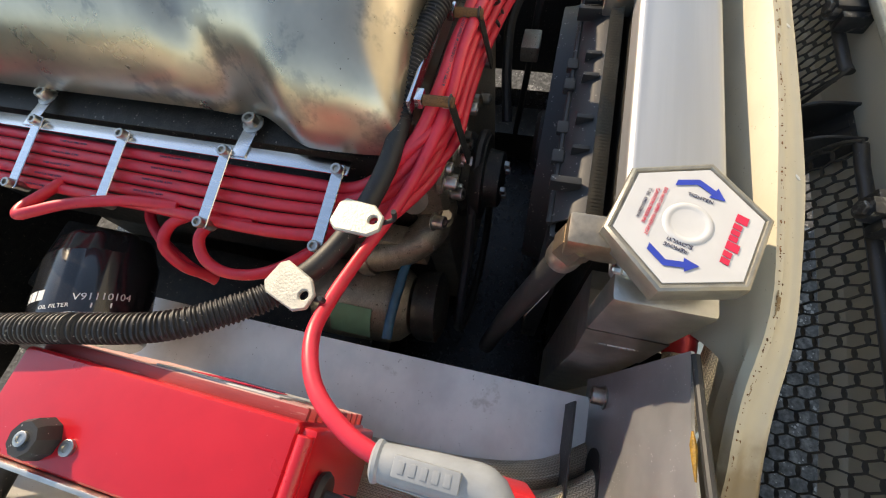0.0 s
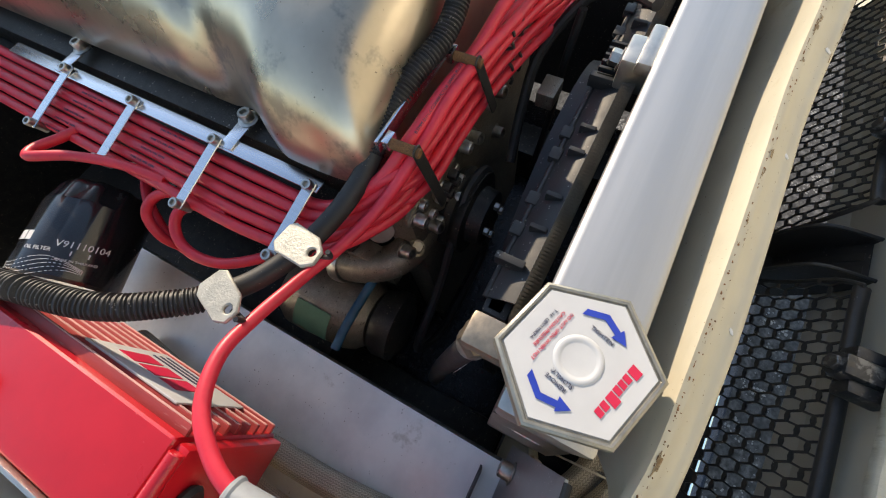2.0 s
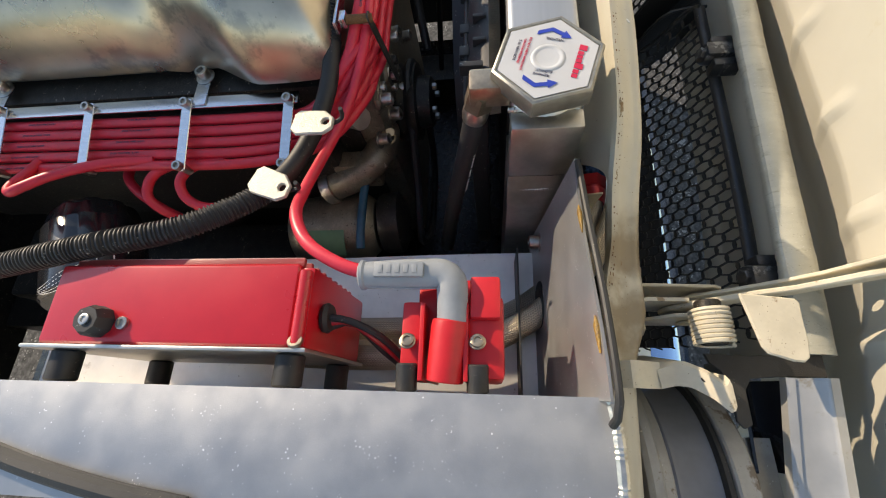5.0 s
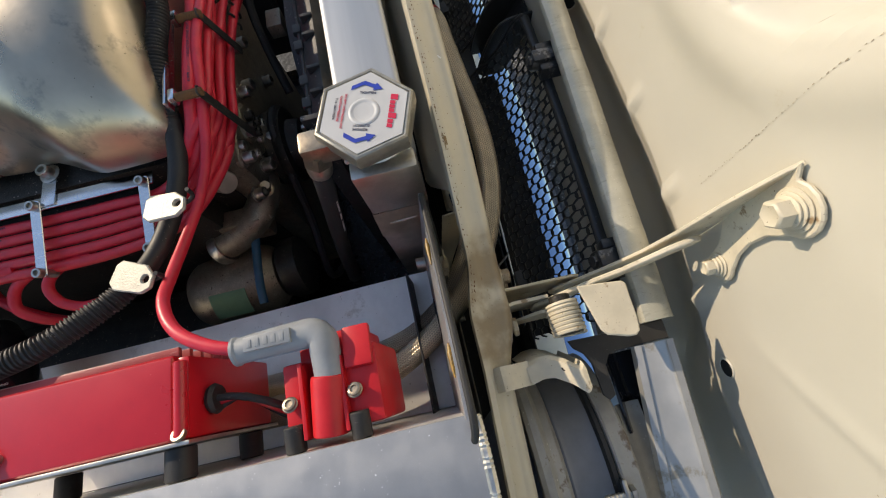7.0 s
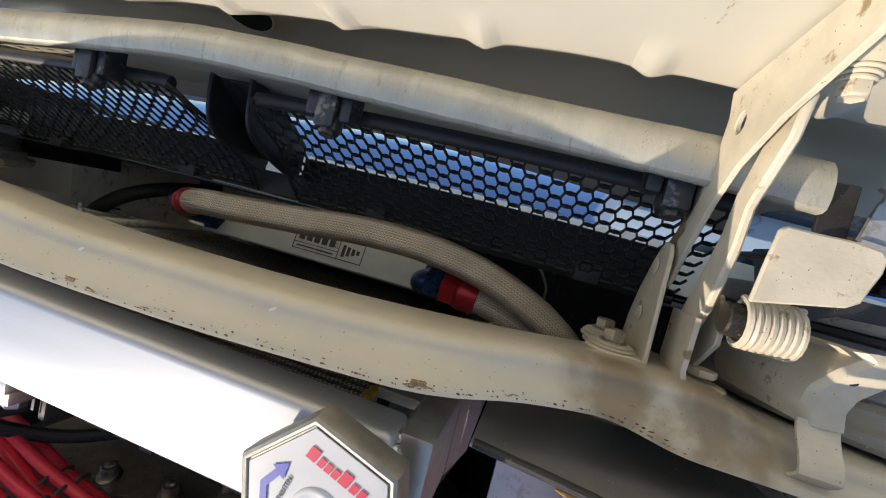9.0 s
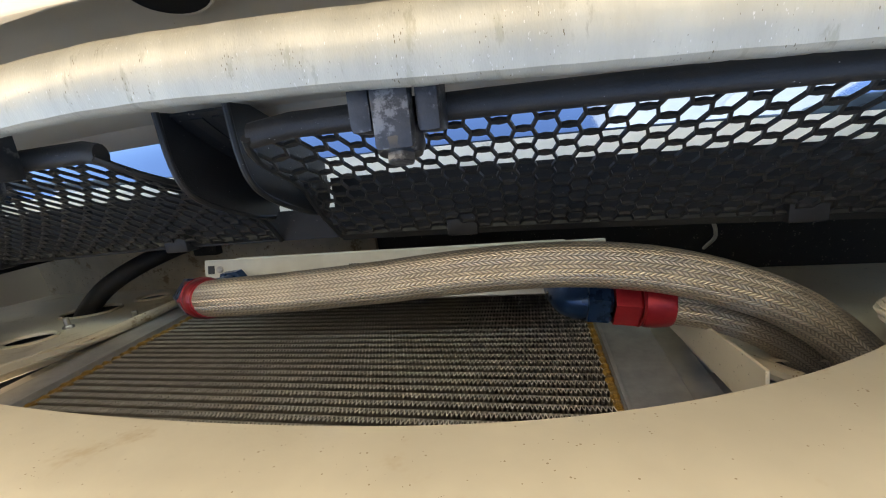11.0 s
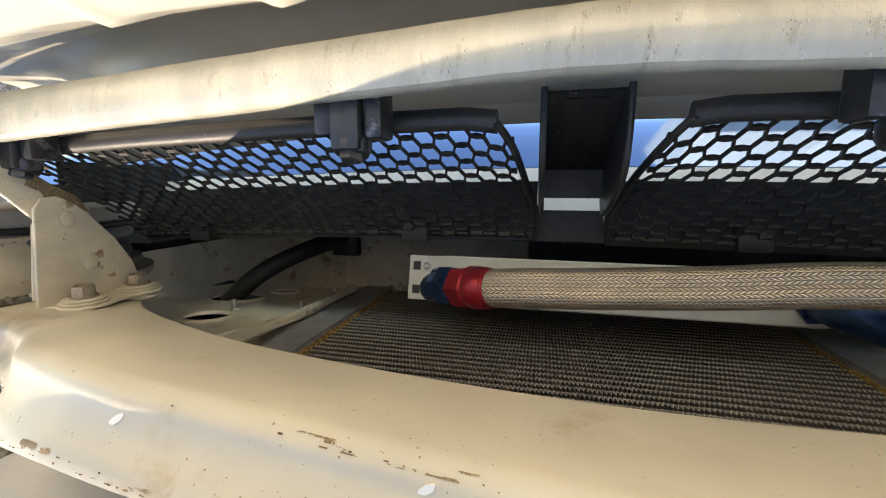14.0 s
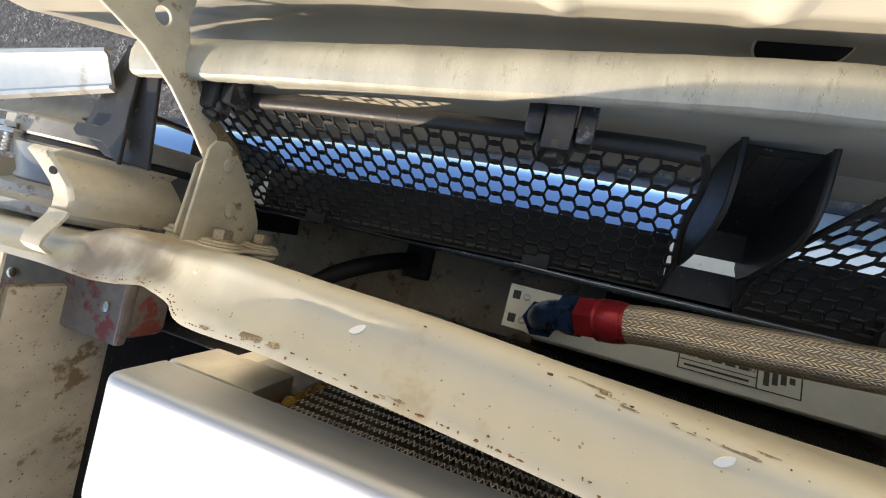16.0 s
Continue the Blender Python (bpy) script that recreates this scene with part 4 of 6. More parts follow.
    # its foot on the hood
    xz = Matrix(((s, 0, 0, 0), (0, 0, -1, 0.2365), (0, 1, 0, 0), (0, 0, 0, 1)))
    lobe = lambda cx, cz, r, a0, a1: [(cx + r * math.cos(radians(a)), cz + r * math.sin(radians(a))) for a in spread(a0, a1, 9)]
    flange = plate([*lobe(0.3935, 0.784, 0.0135, -125, 55), (0.394, 0.808), (0.3905, 0.822), (0.391, 0.840), (0.395, 0.850), *lobe(0.385, 0.869, 0.0175, -48, 140), (0.3640, 0.888), (0.3635, 0.850), (0.3640, 0.812), (0.3740, 0.801), (0.3800, 0.792)], 0.0035, xz, 0.001)
    part("hood_foot", flange, CREAM_HINGE, arm, "flange bolted to the hood")
    for x, z, r in ((0.3935, 0.784, 0.0062), (0.385, 0.869, 0.0088)):
        a = Vector((X(x), 0.2330, z))
        part("hood_bolt", joined(rod(a, a - Vector((0, 0.0016, 0)), r * 1.55, 24), rod(a - Vector((0, 0.0016, 0)), a - Vector((0, 0.0034, 0)), r * 1.30, 24), rod(a - Vector((0, 0.0034, 0)), a - Vector((0, 0.0056, 0)), r * 1.12, 20), lathe(a - Vector((0, 0.0056, 0)), a - Vector((0, 0.0056 + r * 1.05, 0)), ((0, r), (0.8, r), (0.95, r * 0.9), (1, r * 0.8), (0.9, r * 0.5)), 6)), CREAM_HINGE, arm, "painted hexagon bolt with washers")
    if s < 0:
        part("inner_ear", plate([(0.075, 0.660), (0.110, 0.672), (0.136, 0.688), (0.140, 0.700), (0.132, 0.708), (0.078, 0.714)], 0.0028, yz(X(0.3785) - 0.0014)), CREAM_HINGE, ob, "second upright plate with a dark edge")
        a = Vector((X(0.394), 0.0765, 0.690))
        part("foot_washer", joined(rod(a, a + Vector((0, 0.0025, 0)), 0.0145, 22), rod(a + Vector((0, 0.0025, 0)), a + Vector((0, 0.0060, 0)), 0.0120, 20), rod(a - Vector((0, 0.006, 0)), a, 0.013, 20)), CREAM_HINGE, ob, "stacked painted washers")
        return
    # second link with its coil spring and stop tab
    turn = Matrix(((1, -0.085 * s, 0, s * 0.085 * 0.120), (0, 1, 0, 0), (0, 0, 1, 0), (0, 0, 0, 1)))
    link = part("link", moved(plate([(0.098, 0.705), (0.112, 0.700), (0.135, 0.722), (0.160, 0.742), (0.180, 0.752), (0.206, 0.776), (0.219, 0.786), (0.2225, 0.796), (0.214, 0.801), (0.198, 0.793), (0.172, 0.766), (0.150, 0.758), (0.118, 0.738), (0.100, 0.722)], 0.0046, yz(X(0.381) - 0.0023), 0.0012), turn), CREAM_HINGE, ob, "second link of the hinge")
    coil = [(X(0.390 + 0.026 * k / 72), 0.117 + 0.0125 * math.cos(k * 0.7), 0.752 + 0.0125 * math.sin(k * 0.7)) for k in range(73)]
    part("spring", tube(coil, 0.0018, 6, 0.004), CREAM_HINGE, link, "painted coil spring")
    part("spring_core", rod((X(0.383), 0.117, 0.752), (X(0.416), 0.117, 0.752), 0.009, 14), DARK_ENGINE, link)
    xy = Matrix(((s, 0, 0, 0), (0, 1, 0, 0), (0, 0, 1, 0.772), (0, 0, 0, 1)))
    part("tab", plate([(0.3826, 0.1279), (0.3844, 0.146), (0.3864, 0.163), (0.3888, 0.1657), (0.4012, 0.1651), (0.416, 0.1649), (0.4262, 0.1631), (0.4291, 0.1595), (0.4287, 0.1533), (0.4264, 0.1465), (0.4241, 0.1388), (0.4192, 0.1353)], 0.003, xy, 0.001), CREAM_HINGE, link, "flat cream stop tab")
    post = part("pivot_post", joined(plate([(0.080, 0.690), (0.092, 0.694), (0.116, 0.694), (0.128, 0.704), (0.128, 0.724), (0.116, 0.736), (0.100, 0.736), (0.088, 0.722), (0.080, 0.712)], 0.003, yz(X(0.391) - 0.0015)), skin(lambda k, z: (X(table(((0, 0.3800), (1, 0.3798), (2, 0.3795), (3, 0.3806), (4, 0.3840), (6, 0.3975)), k)), table(((0, 0.1120), (1, 0.0920), (2, 0.0810), (3, 0.0768), (4, 0.0748), (6, 0.0738)), k), z), spread(0, 6, 19), (0.694, 0.708, 0.722, 0.7365), 0.003), rod((X(0.396), 0.0705, 0.714), (X(0.396), 0.0736, 0.714), 0.0140, 22), rod((X(0.396), 0.0768, 0.714), (X(0.396), 0.0815, 0.714), 0.0085, 6)), CREAM_HINGE, ob, "curved pivot post with a worn edge")
    a = Vector((X(0.3925), 0.114, 0.716))
    part("pivot_rivet", rod(a, a + Vector((s * 0.003, 0, 0)), 0.0065, 14, 0.35), CREAM_HINGE, post)


def build_lamp(s):
    X = lambda x: s * x
    ob = thing("head_lamp", (X(0.52), 0.1, 0.6), "round head lamp seen from behind in its grey bowl", "head lamp", "head lamps")
    c = (X(0.53), 0.630)
    at = lambda y: (c[0], y, c[1])
    part("bowl", lathe(at(0.020), at(0.126), ((0, 0.03), (0.08, 0.055), (0.35, 0.078), (0.62, 0.088), (0.66, 0.0905), (0.70, 0.089), (0.9, 0.0935), (1, 0.095)), 56), LAMP_GREY, ob, "dull blue grey bowl")
    part("gasket", lathe(at(0.119), at(0.1255), ((0, 0.0955), (0.3, 0.0985), (0.8, 0.0985), (1, 0.097)), 56), RUBBER, ob, "black gasket")
    ring = part("retaining_ring", lathe(at(0.125), at(0.142), ((0, 0.096), (0.06, 0.1000), (0.15, 0.1012), (0.85, 0.1012), (0.94, 0.1000), (1, 0.0975)), 56), RIM_GREY, ob, "dusty steel ring")
    part("bucket_rim", lathe(at(0.064), at(0.088), ((0, 0.1050), (0.15, 0.1080), (0.40, 0.1085), (0.50, 0.1010), (0.60, 0.0985), (0.85, 0.0980), (1, 0.0900)), 56), RIM_GREY, ob, "stepped dusty bucket rim")
    a = Vector((X(0.540), 0.120, 0.734))
    part("adjuster", joined(lathe(a - Vector((0, 0.012, 0)), a + Vector((0, 0.010, 0)), [(q / 14, 0.0030 if q % 2 else 0.0024) for q in range(15)], 10), hexhead(a + Vector((0, 0.008, 0)), a + Vector((0, 0.012, 0)), 0.0062)), STEEL, ring, "adjusting screw and nut")
    part("screw_lug", block(a + Vector((-0.011, 0.003, -0.004)), a + Vector((0.011, 0.007, 0.0035)), 0.0015), STEEL, ring, "bent steel lug")
    sh = thing("lamp_shield", (X(0.44), 0.1, 0.68), "bent cream sheet shield beside the hinge", "car panel", "lamp shields")
    edge = ((0.0, 0.4475, 0.7500), (0.25, 0.4450, 0.7515), (0.45, 0.4462, 0.7545), (0.7, 0.4530, 0.7590), (0.92, 0.4625, 0.7625), (1.0, 0.4580, 0.7610))
    fall = ((0.0, 0.0, 0.0), (0.28, -0.012, -0.0010), (0.33, -0.0145, -0.0035), (1.0, -0.0245, -0.080))

    def sheet(u, v):
        """u runs forward from the tab, v down from the free top edge."""
        ex, ez = table([(r[0], r[1]) for r in edge], u), table([(r[0], r[2]) for r in edge], u)
        wide = 1.0 + 0.35 * u
        return (X(ex + wide * table([(r[0], r[1]) for r in fall], v)), 0.0765 + 0.0415 * u - 0.004 * v * (1 - u), ez + table([(r[0], r[2]) for r in fall], v))
    part("sheet", skin(sheet, spread(0, 1, 22), spread(0, 1, 22), 0.0016), CREAM_HINGE, sh, "bent sheet with a small hole")
    p = Vector(sheet(0.66, 0.22))
    # dark disc laid on the sheet for the hole's unlit inside
    part("hole", rod(p + Vector((0, 0, -0.0005)), p + Vector((-X(0.0004), 0, 0.0009)), 0.0030, 14), RUBBER, sh, "small dark hole")
    part("tab", skin(lambda u, v: (X(0.4285 + 0.019 * u), 0.0775 - 0.031 * v, 0.7495 + 0.0115 * step_(0.0, 0.75, v) - 0.010 * max(0.0, v - 0.8) / 0.2), spread(0, 1, 5), spread(0, 1, 14), 0.0018), CREAM_HINGE, sh, "tab folded over the rail")
    br = thing("lamp_bracket", (X(0.44), 0.17, 0.7), "black steel bracket carrying the grille end", "bracket", "lamp brackets")
    m = Matrix(((s, 0, 0, 0), (0, 1, 0, 0), (0, 0, 1, 0.7300), (0, 0, 0, 1)))
    part("lever", plate([(0.420, 0.117), (0.427, 0.120), (0.433, 0.127), (0.442, 0.131), (0.468, 0.132), (0.473, 0.136), (0.470, 0.142), (0.446, 0.142), (0.438, 0.147), (0.436, 0.170), (0.436, 0.200), (0.420, 0.200), (0.421, 0.150)], 0.003, m), MESH_BLACK, br)
    part("web", block((X(0.428) - 0.008, 0.158, 0.640), (X(0.428) + 0.008, 0.161, 0.729), 0.001), MESH_BLACK, br)
    if s < 0:
        part("bracket_wall", plate([(0.405, 0.118), (0.450, 0.122), (0.478, 0.136), (0.470, 0.150), (0.450, 0.185), (0.438, 0.205), (0.405, 0.205)], 0.003, Matrix(((s, 0, 0, 0), (0, 1, 0, 0), (0, 0.10, 1, 0.708), (0, 0, 0, 1)))), MESH_BLACK, br, "angular black bracket plate")
    part("bucket_wall", skin(lambda u, v: (X(0.438 + 0.066 * u), 0.145 + 0.030 * v + 0.004 * u, 0.722 - 0.020 * math.sin(math.pi * v) - 0.012 * u), spread(0, 1, 10), spread(0, 1, 8), 0.002), FILTER, br, "glossy black hollow wall")


def build_bay():
    """What closes the engine bay round and under the engine."""
    ob = thing("engine_bay_panel", (0, -0.5, 0.3), "cream painted inner wings and bulkhead of the engine bay", "car panel")
    # dark metal here paints the deep shade at the bay's rear
    part("bulkhead", block((-0.62, -1.12, 0.25), (0.62, -1.10, 0.88), 0.004), DARK_ENGINE, ob, "bulkhead with its deep shade put into the colour")
    # the darker stained cream stands in for this wing's shade
    part("inner_wing", block((-0.50, -1.10, 0.655), (-0.49, 0.01, 0.74), 0.004), STAINED_DIM, ob)
    # black lower wing paints the unlit depth beside the engine
    part("dark_wing_base", block((-0.515, -1.10, 0.25), (-0.502, 0.01, 0.655), 0.004), BLACK_PLASTIC, ob, "lower inner wing, its darkness painted black")
    part("wing_top", skin(lambda y, v: (-0.49 - 0.20 * v, y, 0.745 + 0.03 * v * v), spread(-1.1, 0.05, 12), spread(0, 1, 6), 0.002), CREAM, ob)
    part("outer_wing", skin(lambda y, v: (0.538 + 0.16 * v, y, 0.792 + 0.006 * math.sin(3 * v) - 0.10 * v * v * v), spread(-1.1, 0.07, 14), spread(0, 1, 9), 0.002), CREAM_HOOD, ob)
    for s in (-1, 1):
        part("wing_side", skin(lambda y, z: (s * (0.70 + 0.03 * math.sin(4 * z)), y, z), spread(-1.1, 0.10, 6), spread(0.2, 0.70, 8), 0.002), CREAM_HOOD, ob)
        part("lower_rail", block((s * 0.30 - 0.04, -1.1, 0.20), (s * 0.30 + 0.04, 0.0, 0.30), 0.006), DARK_ENGINE, ob)
    # added sheet, black so that the bay's floor stays dark
    part("undertray", block((-0.48, -1.09, 0.205), (0.48, 0.10, 0.212), 0.002), UNDER_BLACK, ob, "black sheet added for the darkness below the engine")
    part("bulkhead_top", block((-0.72, -1.9, 0.84), (0.72, -1.10, 0.90), 0.01), CREAM_HOOD, ob)


def build_white_box():
    """An unseen white box added ahead of the car to whiten the bumper's reflection."""
    ob = thing("mirrored_white_box", (1.07, 1.8, 0), "plain white box added ahead of the car for the bumper to mirror", "cabinet")
    part("body", block((0.60, 1.455, 0.06), (1.55, 2.10, 2.02), 0.015, segments=3), WHITE_PAINT, ob, "white painted body")
    part("plinth", block((0.63, 1.50, -0.004), (1.52, 2.07, 0.058), 0.004), BLACK_PLASTIC, ob)
    for x0, x1, hx in ((0.612, 1.072, 1.050), (1.078, 1.538, 1.100)):
        d = part("door", block((x0, 1.440, 0.075), (x1, 1.4545, 2.005), 0.003), WHITE_PAINT, ob, "flat white door")
        part("handle", block((hx - 0.008, 1.422, 0.98), (hx + 0.008, 1.4395, 1.10), 0.004), STEEL, d)


for f in (build_ground, build_white_box, build_support, build_hood, build_hood_chips, build_bar, build_bumper, build_post, build_bay):
    f()
for s_ in (1, -1):
    build_grille(s_)
    build_hinge(s_)
    build_lamp(s_)


# ---- radiator and oil cooler ----
def build_radiator():
    ob = thing("radiator", (0, 0, 0.4), "brushed aluminium crossflow radiator with welded tanks", "radiator")
    part("top_tank", block((-0.279, -0.0285, 0.7885), (0.243, 0.0295, 0.8175), 0.0055, segments=4), TANK, ob, "bright brushed top tank")
    part("right_tank", joined(block((0.2435, -0.0285, 0.735), (0.262, 0.0285, 0.808), 0.004), skin(lambda v, k: ((0.2155, 0.262, 0.262, 0.2155)[int(k) % 4] + 0.008 * v * (1 if int(k) % 4 in (1, 2) else 0), (-0.0283, -0.0283, 0.0283, 0.0283)[int(k) % 4] - 0.0075 * v * (1 if int(k) % 4 in (2, 3) else 0), 0.736 - 0.040 * v), (0, 1), (0, 1, 2, 3, 4), 0.0), block((0.214, -0.0285, 0.40), (0.270, 0.0210, 0.697), 0.004)), WELDED, ob, "dull welded end")
    part("left_tank", joined(block((-0.282, -0.0285, 0.40), (-0.2265, 0.0200, 0.757), 0.004), block((-0.278, -0.0285, 0.757), (-0.2262, 0.0288, 0.7884), 0.002)), WELDED, ob)
    def bead(name, pts):
        part(name, tube(pts, 0.0026, 8, 0.0012, lambda s: 0.80 + 0.28 * abs(math.sin(s * 1500))), BEAD, ob, "rippled weld bead")
    bead("weld", [(0.243, -0.030, 0.808), (0.246, 0.0, 0.813), (0.243, 0.022, 0.808)])
    bead("weld", [(0.263, -0.028, 0.715), (0.2645, 0.0, 0.716), (0.263, 0.020, 0.717)])
    bead("weld", [(0.243, 0.024, 0.808), (0.244, 0.0245, 0.77), (0.243, 0.0245, 0.742)])
    part("filler_neck", lathe((0.2245, -0.002, 0.812), (0.2245, -0.002, 0.824), ((0, 0.030), (0.4, 0.026), (1, 0.026)), 28), WELDED, ob)
    part("mount_tab", joined(block((-0.044, -0.052, 0.776), (-0.012, -0.027, 0.806), 0.003), block((-0.052, -0.040, 0.800), (-0.006, -0.0275, 0.8125), 0.003)), WELDED, ob, "welded mounting tab")
    bolt("mount_bolt", (-0.030, -0.053, 0.790), (0, -1, 0.1), 0.007, 0.008, STEEL, ob, washer=0.010)
    # core: flat tubes across, folded fins between them
    x0, x1, yf = -0.219, 0.207, 0.0185
    bm, edge = bmesh.new(), bmesh.new()
    pitch, wave = 0.0088, 0.0030
    z = 0.405
    k = 0
    while z < 0.780:
        n = int((x1 - x0) / (wave / 2))
        prev = None
        for i in range(n + 1):
            x = x0 + i * wave / 2
            zz = z + (0.0012 if i % 2 else pitch - 0.0022)
            jag = 0.0007 * noise.noise((x * 300, z * 200, 3.1))
            a, b = bm.verts.new((x, yf + jag, zz)), bm.verts.new((x, yf - 0.014, zz))
            if prev:
                bm.faces.new((prev[0], prev[1], b, a))
                # the bare cut edge of each fold, in the bright lit tone
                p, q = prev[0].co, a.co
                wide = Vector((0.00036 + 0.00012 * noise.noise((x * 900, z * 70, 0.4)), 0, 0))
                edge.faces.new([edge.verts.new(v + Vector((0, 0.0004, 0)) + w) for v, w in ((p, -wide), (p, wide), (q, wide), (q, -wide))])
            prev = (a, b)
        z += pitch
        k += 1
    part("fin_edges", edge, FIN_EDGE, ob, "worn edges of the fins, painted as if lit", smooth=False, kind="stuff")
    part("fin_pack", bm, FIN, ob, "dusty folded fins, some bent, darkened for their depth", smooth=False, kind="stuff")
    t0 = None
    for i in range(k):
        zt = 0.405 + i * pitch - 0.001
        if t0 is None:
            t0 = part("core_tube", block((x0, yf - 0.016, zt - 0.0011), (x1, yf - 0.0015, zt + 0.0011), 0.0006), CORE_TUBE, ob, smooth=False)
        else:
            c = new("core_tube", t0.data)
            c.parent, c.location = ob, (0, 0, i * pitch)
    bm = bmesh.new()
    prev = None
    for i in range(int((x1 - x0) / 0.0015)):
        x = x0 + 0.0015 * i
        a, c = bm.verts.new((x, -0.0445 if i % 2 else -0.034, 0.787)), bm.verts.new((x, -0.0445 if i % 2 else -0.034, 0.755))
        if prev:
            bm.faces.new((prev[0], prev[1], c, a))
        prev = (a, c)
    part("rear_fin_pack", bm, FIN, ob, smooth=False, kind="stuff")
    part("core_back", block((x0, -0.028, 0.40), (x1, 0.003, 0.788), 0), DARK_ENGINE, ob)
    for s, xa in ((1, x1), (-1, x0)):
        part("seal_strip", tube([(xa + s * 0.002, yf - 0.001 + 0.0006 * math.sin(q * 5), 0.41 + 0.372 * q / 30) for q in range(31)], 0.0034, 8, 0.0012, lambda t: 0.62 + 0.40 * abs(math.sin(t * 357)) + 0.30 * noise.noise((t * 260, 0, 1.7))), YELLOW, ob, "rough amber sealant along the core")
        part("side_plate", joined(block((xa + s * 0.004 - (0.0 if s > 0 else 0.040), yf - 0.004, 0.40), (xa + s * 0.004 + (0.040 if s > 0 else 0.0), yf + 0.003, 0.755), 0.0012), block((xa + s * 0.006 - 0.0015, yf, 0.40), (xa + s * 0.006 + 0.0015, yf + 0.006, 0.736), 0.0006)), SIDE_GREY, ob, "grey stained side channel")


CAP_AT, CAP_RIGHT = (0.2245, -0.002), (0.954, -0.30)


def build_cap():
    ob = thing("radiator_cap", (CAP_AT[0], CAP_AT[1], 0.82), "hexagonal metal radiator cap with a white printed label", "radiator cap")
    m = frame3((CAP_AT[0], CAP_AT[1], 0.0), (*CAP_RIGHT, 0), (-CAP_RIGHT[1], CAP_RIGHT[0], 0))
    hexa = lambda r: [(r * math.cos(radians(60 * k)), r * math.sin(radians(60 * k))) for k in range(6)]

    def ring(rows):
        bm = bmesh.new()
        rs = [[bm.verts.new((x, y, z)) for x, y in hexa(r)] for r, z in rows]
        for a, b in zip(rs, rs[1:]):
            for k in range(6):
                bm.faces.new((a[k], a[(k + 1) % 6], b[(k + 1) % 6], b[k]))
        bm.faces.new(rs[0][::-1])
        bm.faces.new(rs[-1])
        return bm
    bm = ring(((0.0405, 0.823), (0.0425, 0.826), (0.0425, 0.8375), (0.0418, 0.8395), (0.0402, 0.8405), (0.0388, 0.8403), (0.0382, 0.8392)))
    bevelled(bm, 0.0032, 4, 40)
    part("shell", moved(bm, m), surface("cap_pewter", (0.33, 0.315, 0.275), 0.46, metal=0.85, vary=0.12, scale=120, bump=0.2), ob, "dull grey hexagonal shell")
    L = m @ Matrix.Translation((0, 0, 0.8398))
    lab = part("label", plate(hexa(0.0372), 0.0006, m @ Matrix.Translation((0, 0, 0.8394)), 0.0002), WHITE_LABEL, ob, "white printed label")
    part("dimple", lathe(L @ Vector((0, 0, 0)), L @ Vector((0, 0, 0.0011)), ((0, 0.0126), (0.6, 0.0121), (0.95, 0.0112), (1, 0.0104), (0.9, 0.0096), (0.5, 0.0088), (0.35, 0.0080), (0.35, 0.003)), 36), WHITE_LABEL, lab, "raised white ring")
    T = lambda x, y, a=0: L @ Matrix.Translation((x, y, 0.0006)) @ Matrix.Rotation(radians(a), 4, "Z")
    part("lower_text", joined(lettering("DO NOT OPEN WHEN HOT", 0.0027, T(0.0, -0.0165), squeeze=0.92), lettering("CAUTION PRESSURE", 0.0027, T(-0.002, -0.0200), squeeze=0.95)), INK_RED, lab, "red warning print", smooth=False)
    part("pressure_text", lettering("T-16  LBS/110KPA", 0.0027, T(-0.002, -0.0236), squeeze=0.98), INK_DARK, lab, "dark pressure print", smooth=False)
    part("tighten_text", lettering("TIGHTEN", 0.0031, T(-0.0172, 0.0008, 90)), INK_DARK, lab, smooth=False)
    part("remove_text", joined(lettering("REMOVE", 0.0031, T(0.0160, -0.001, -90)), lettering("SLOWLY!", 0.0031, T(0.0125, 0.0, -90))), INK_DARK, lab, smooth=False)
    # maker's mark, as plain slanted shapes
    x = -0.0165
    for w, h in ((0.0058, 0.0058), (0.0038, 0.0042), (0.0036, 0.0042), (0.0038, 0.0042), (0.0058, 0.0062), (0.0040, 0.0042), (0.0040, 0.0042)):
        part("mark", moved(block((x, 0, -0.0001), (x + w * 0.82, h, 0.0001), 0), T(0.0, 0.0195) @ Matrix(((1, 0.12, 0, 0), (0, 1, 0, 0), (0, 0, 1, 0), (0, 0, 0, 1)))), INK_RED, lab, smooth=False)
        x += w
    for s in (-1, 1):
        o = [(s * 0.0193, -0.0130), (s * 0.0232, -0.0128), (s * 0.0282, -0.0030), (s * 0.0248, 0.0062), (s * 0.0268, 0.0068), (s * 0.0208, 0.0122), (s * 0.0196, 0.0044), (s * 0.0218, 0.0050), (s * 0.0246, -0.0030)]
        part("arrow", plate(o if s > 0 else o[::-1], 0.0002, T(0, 0), 0), INK_BLUE, lab, "blue turning arrow", smooth=False)


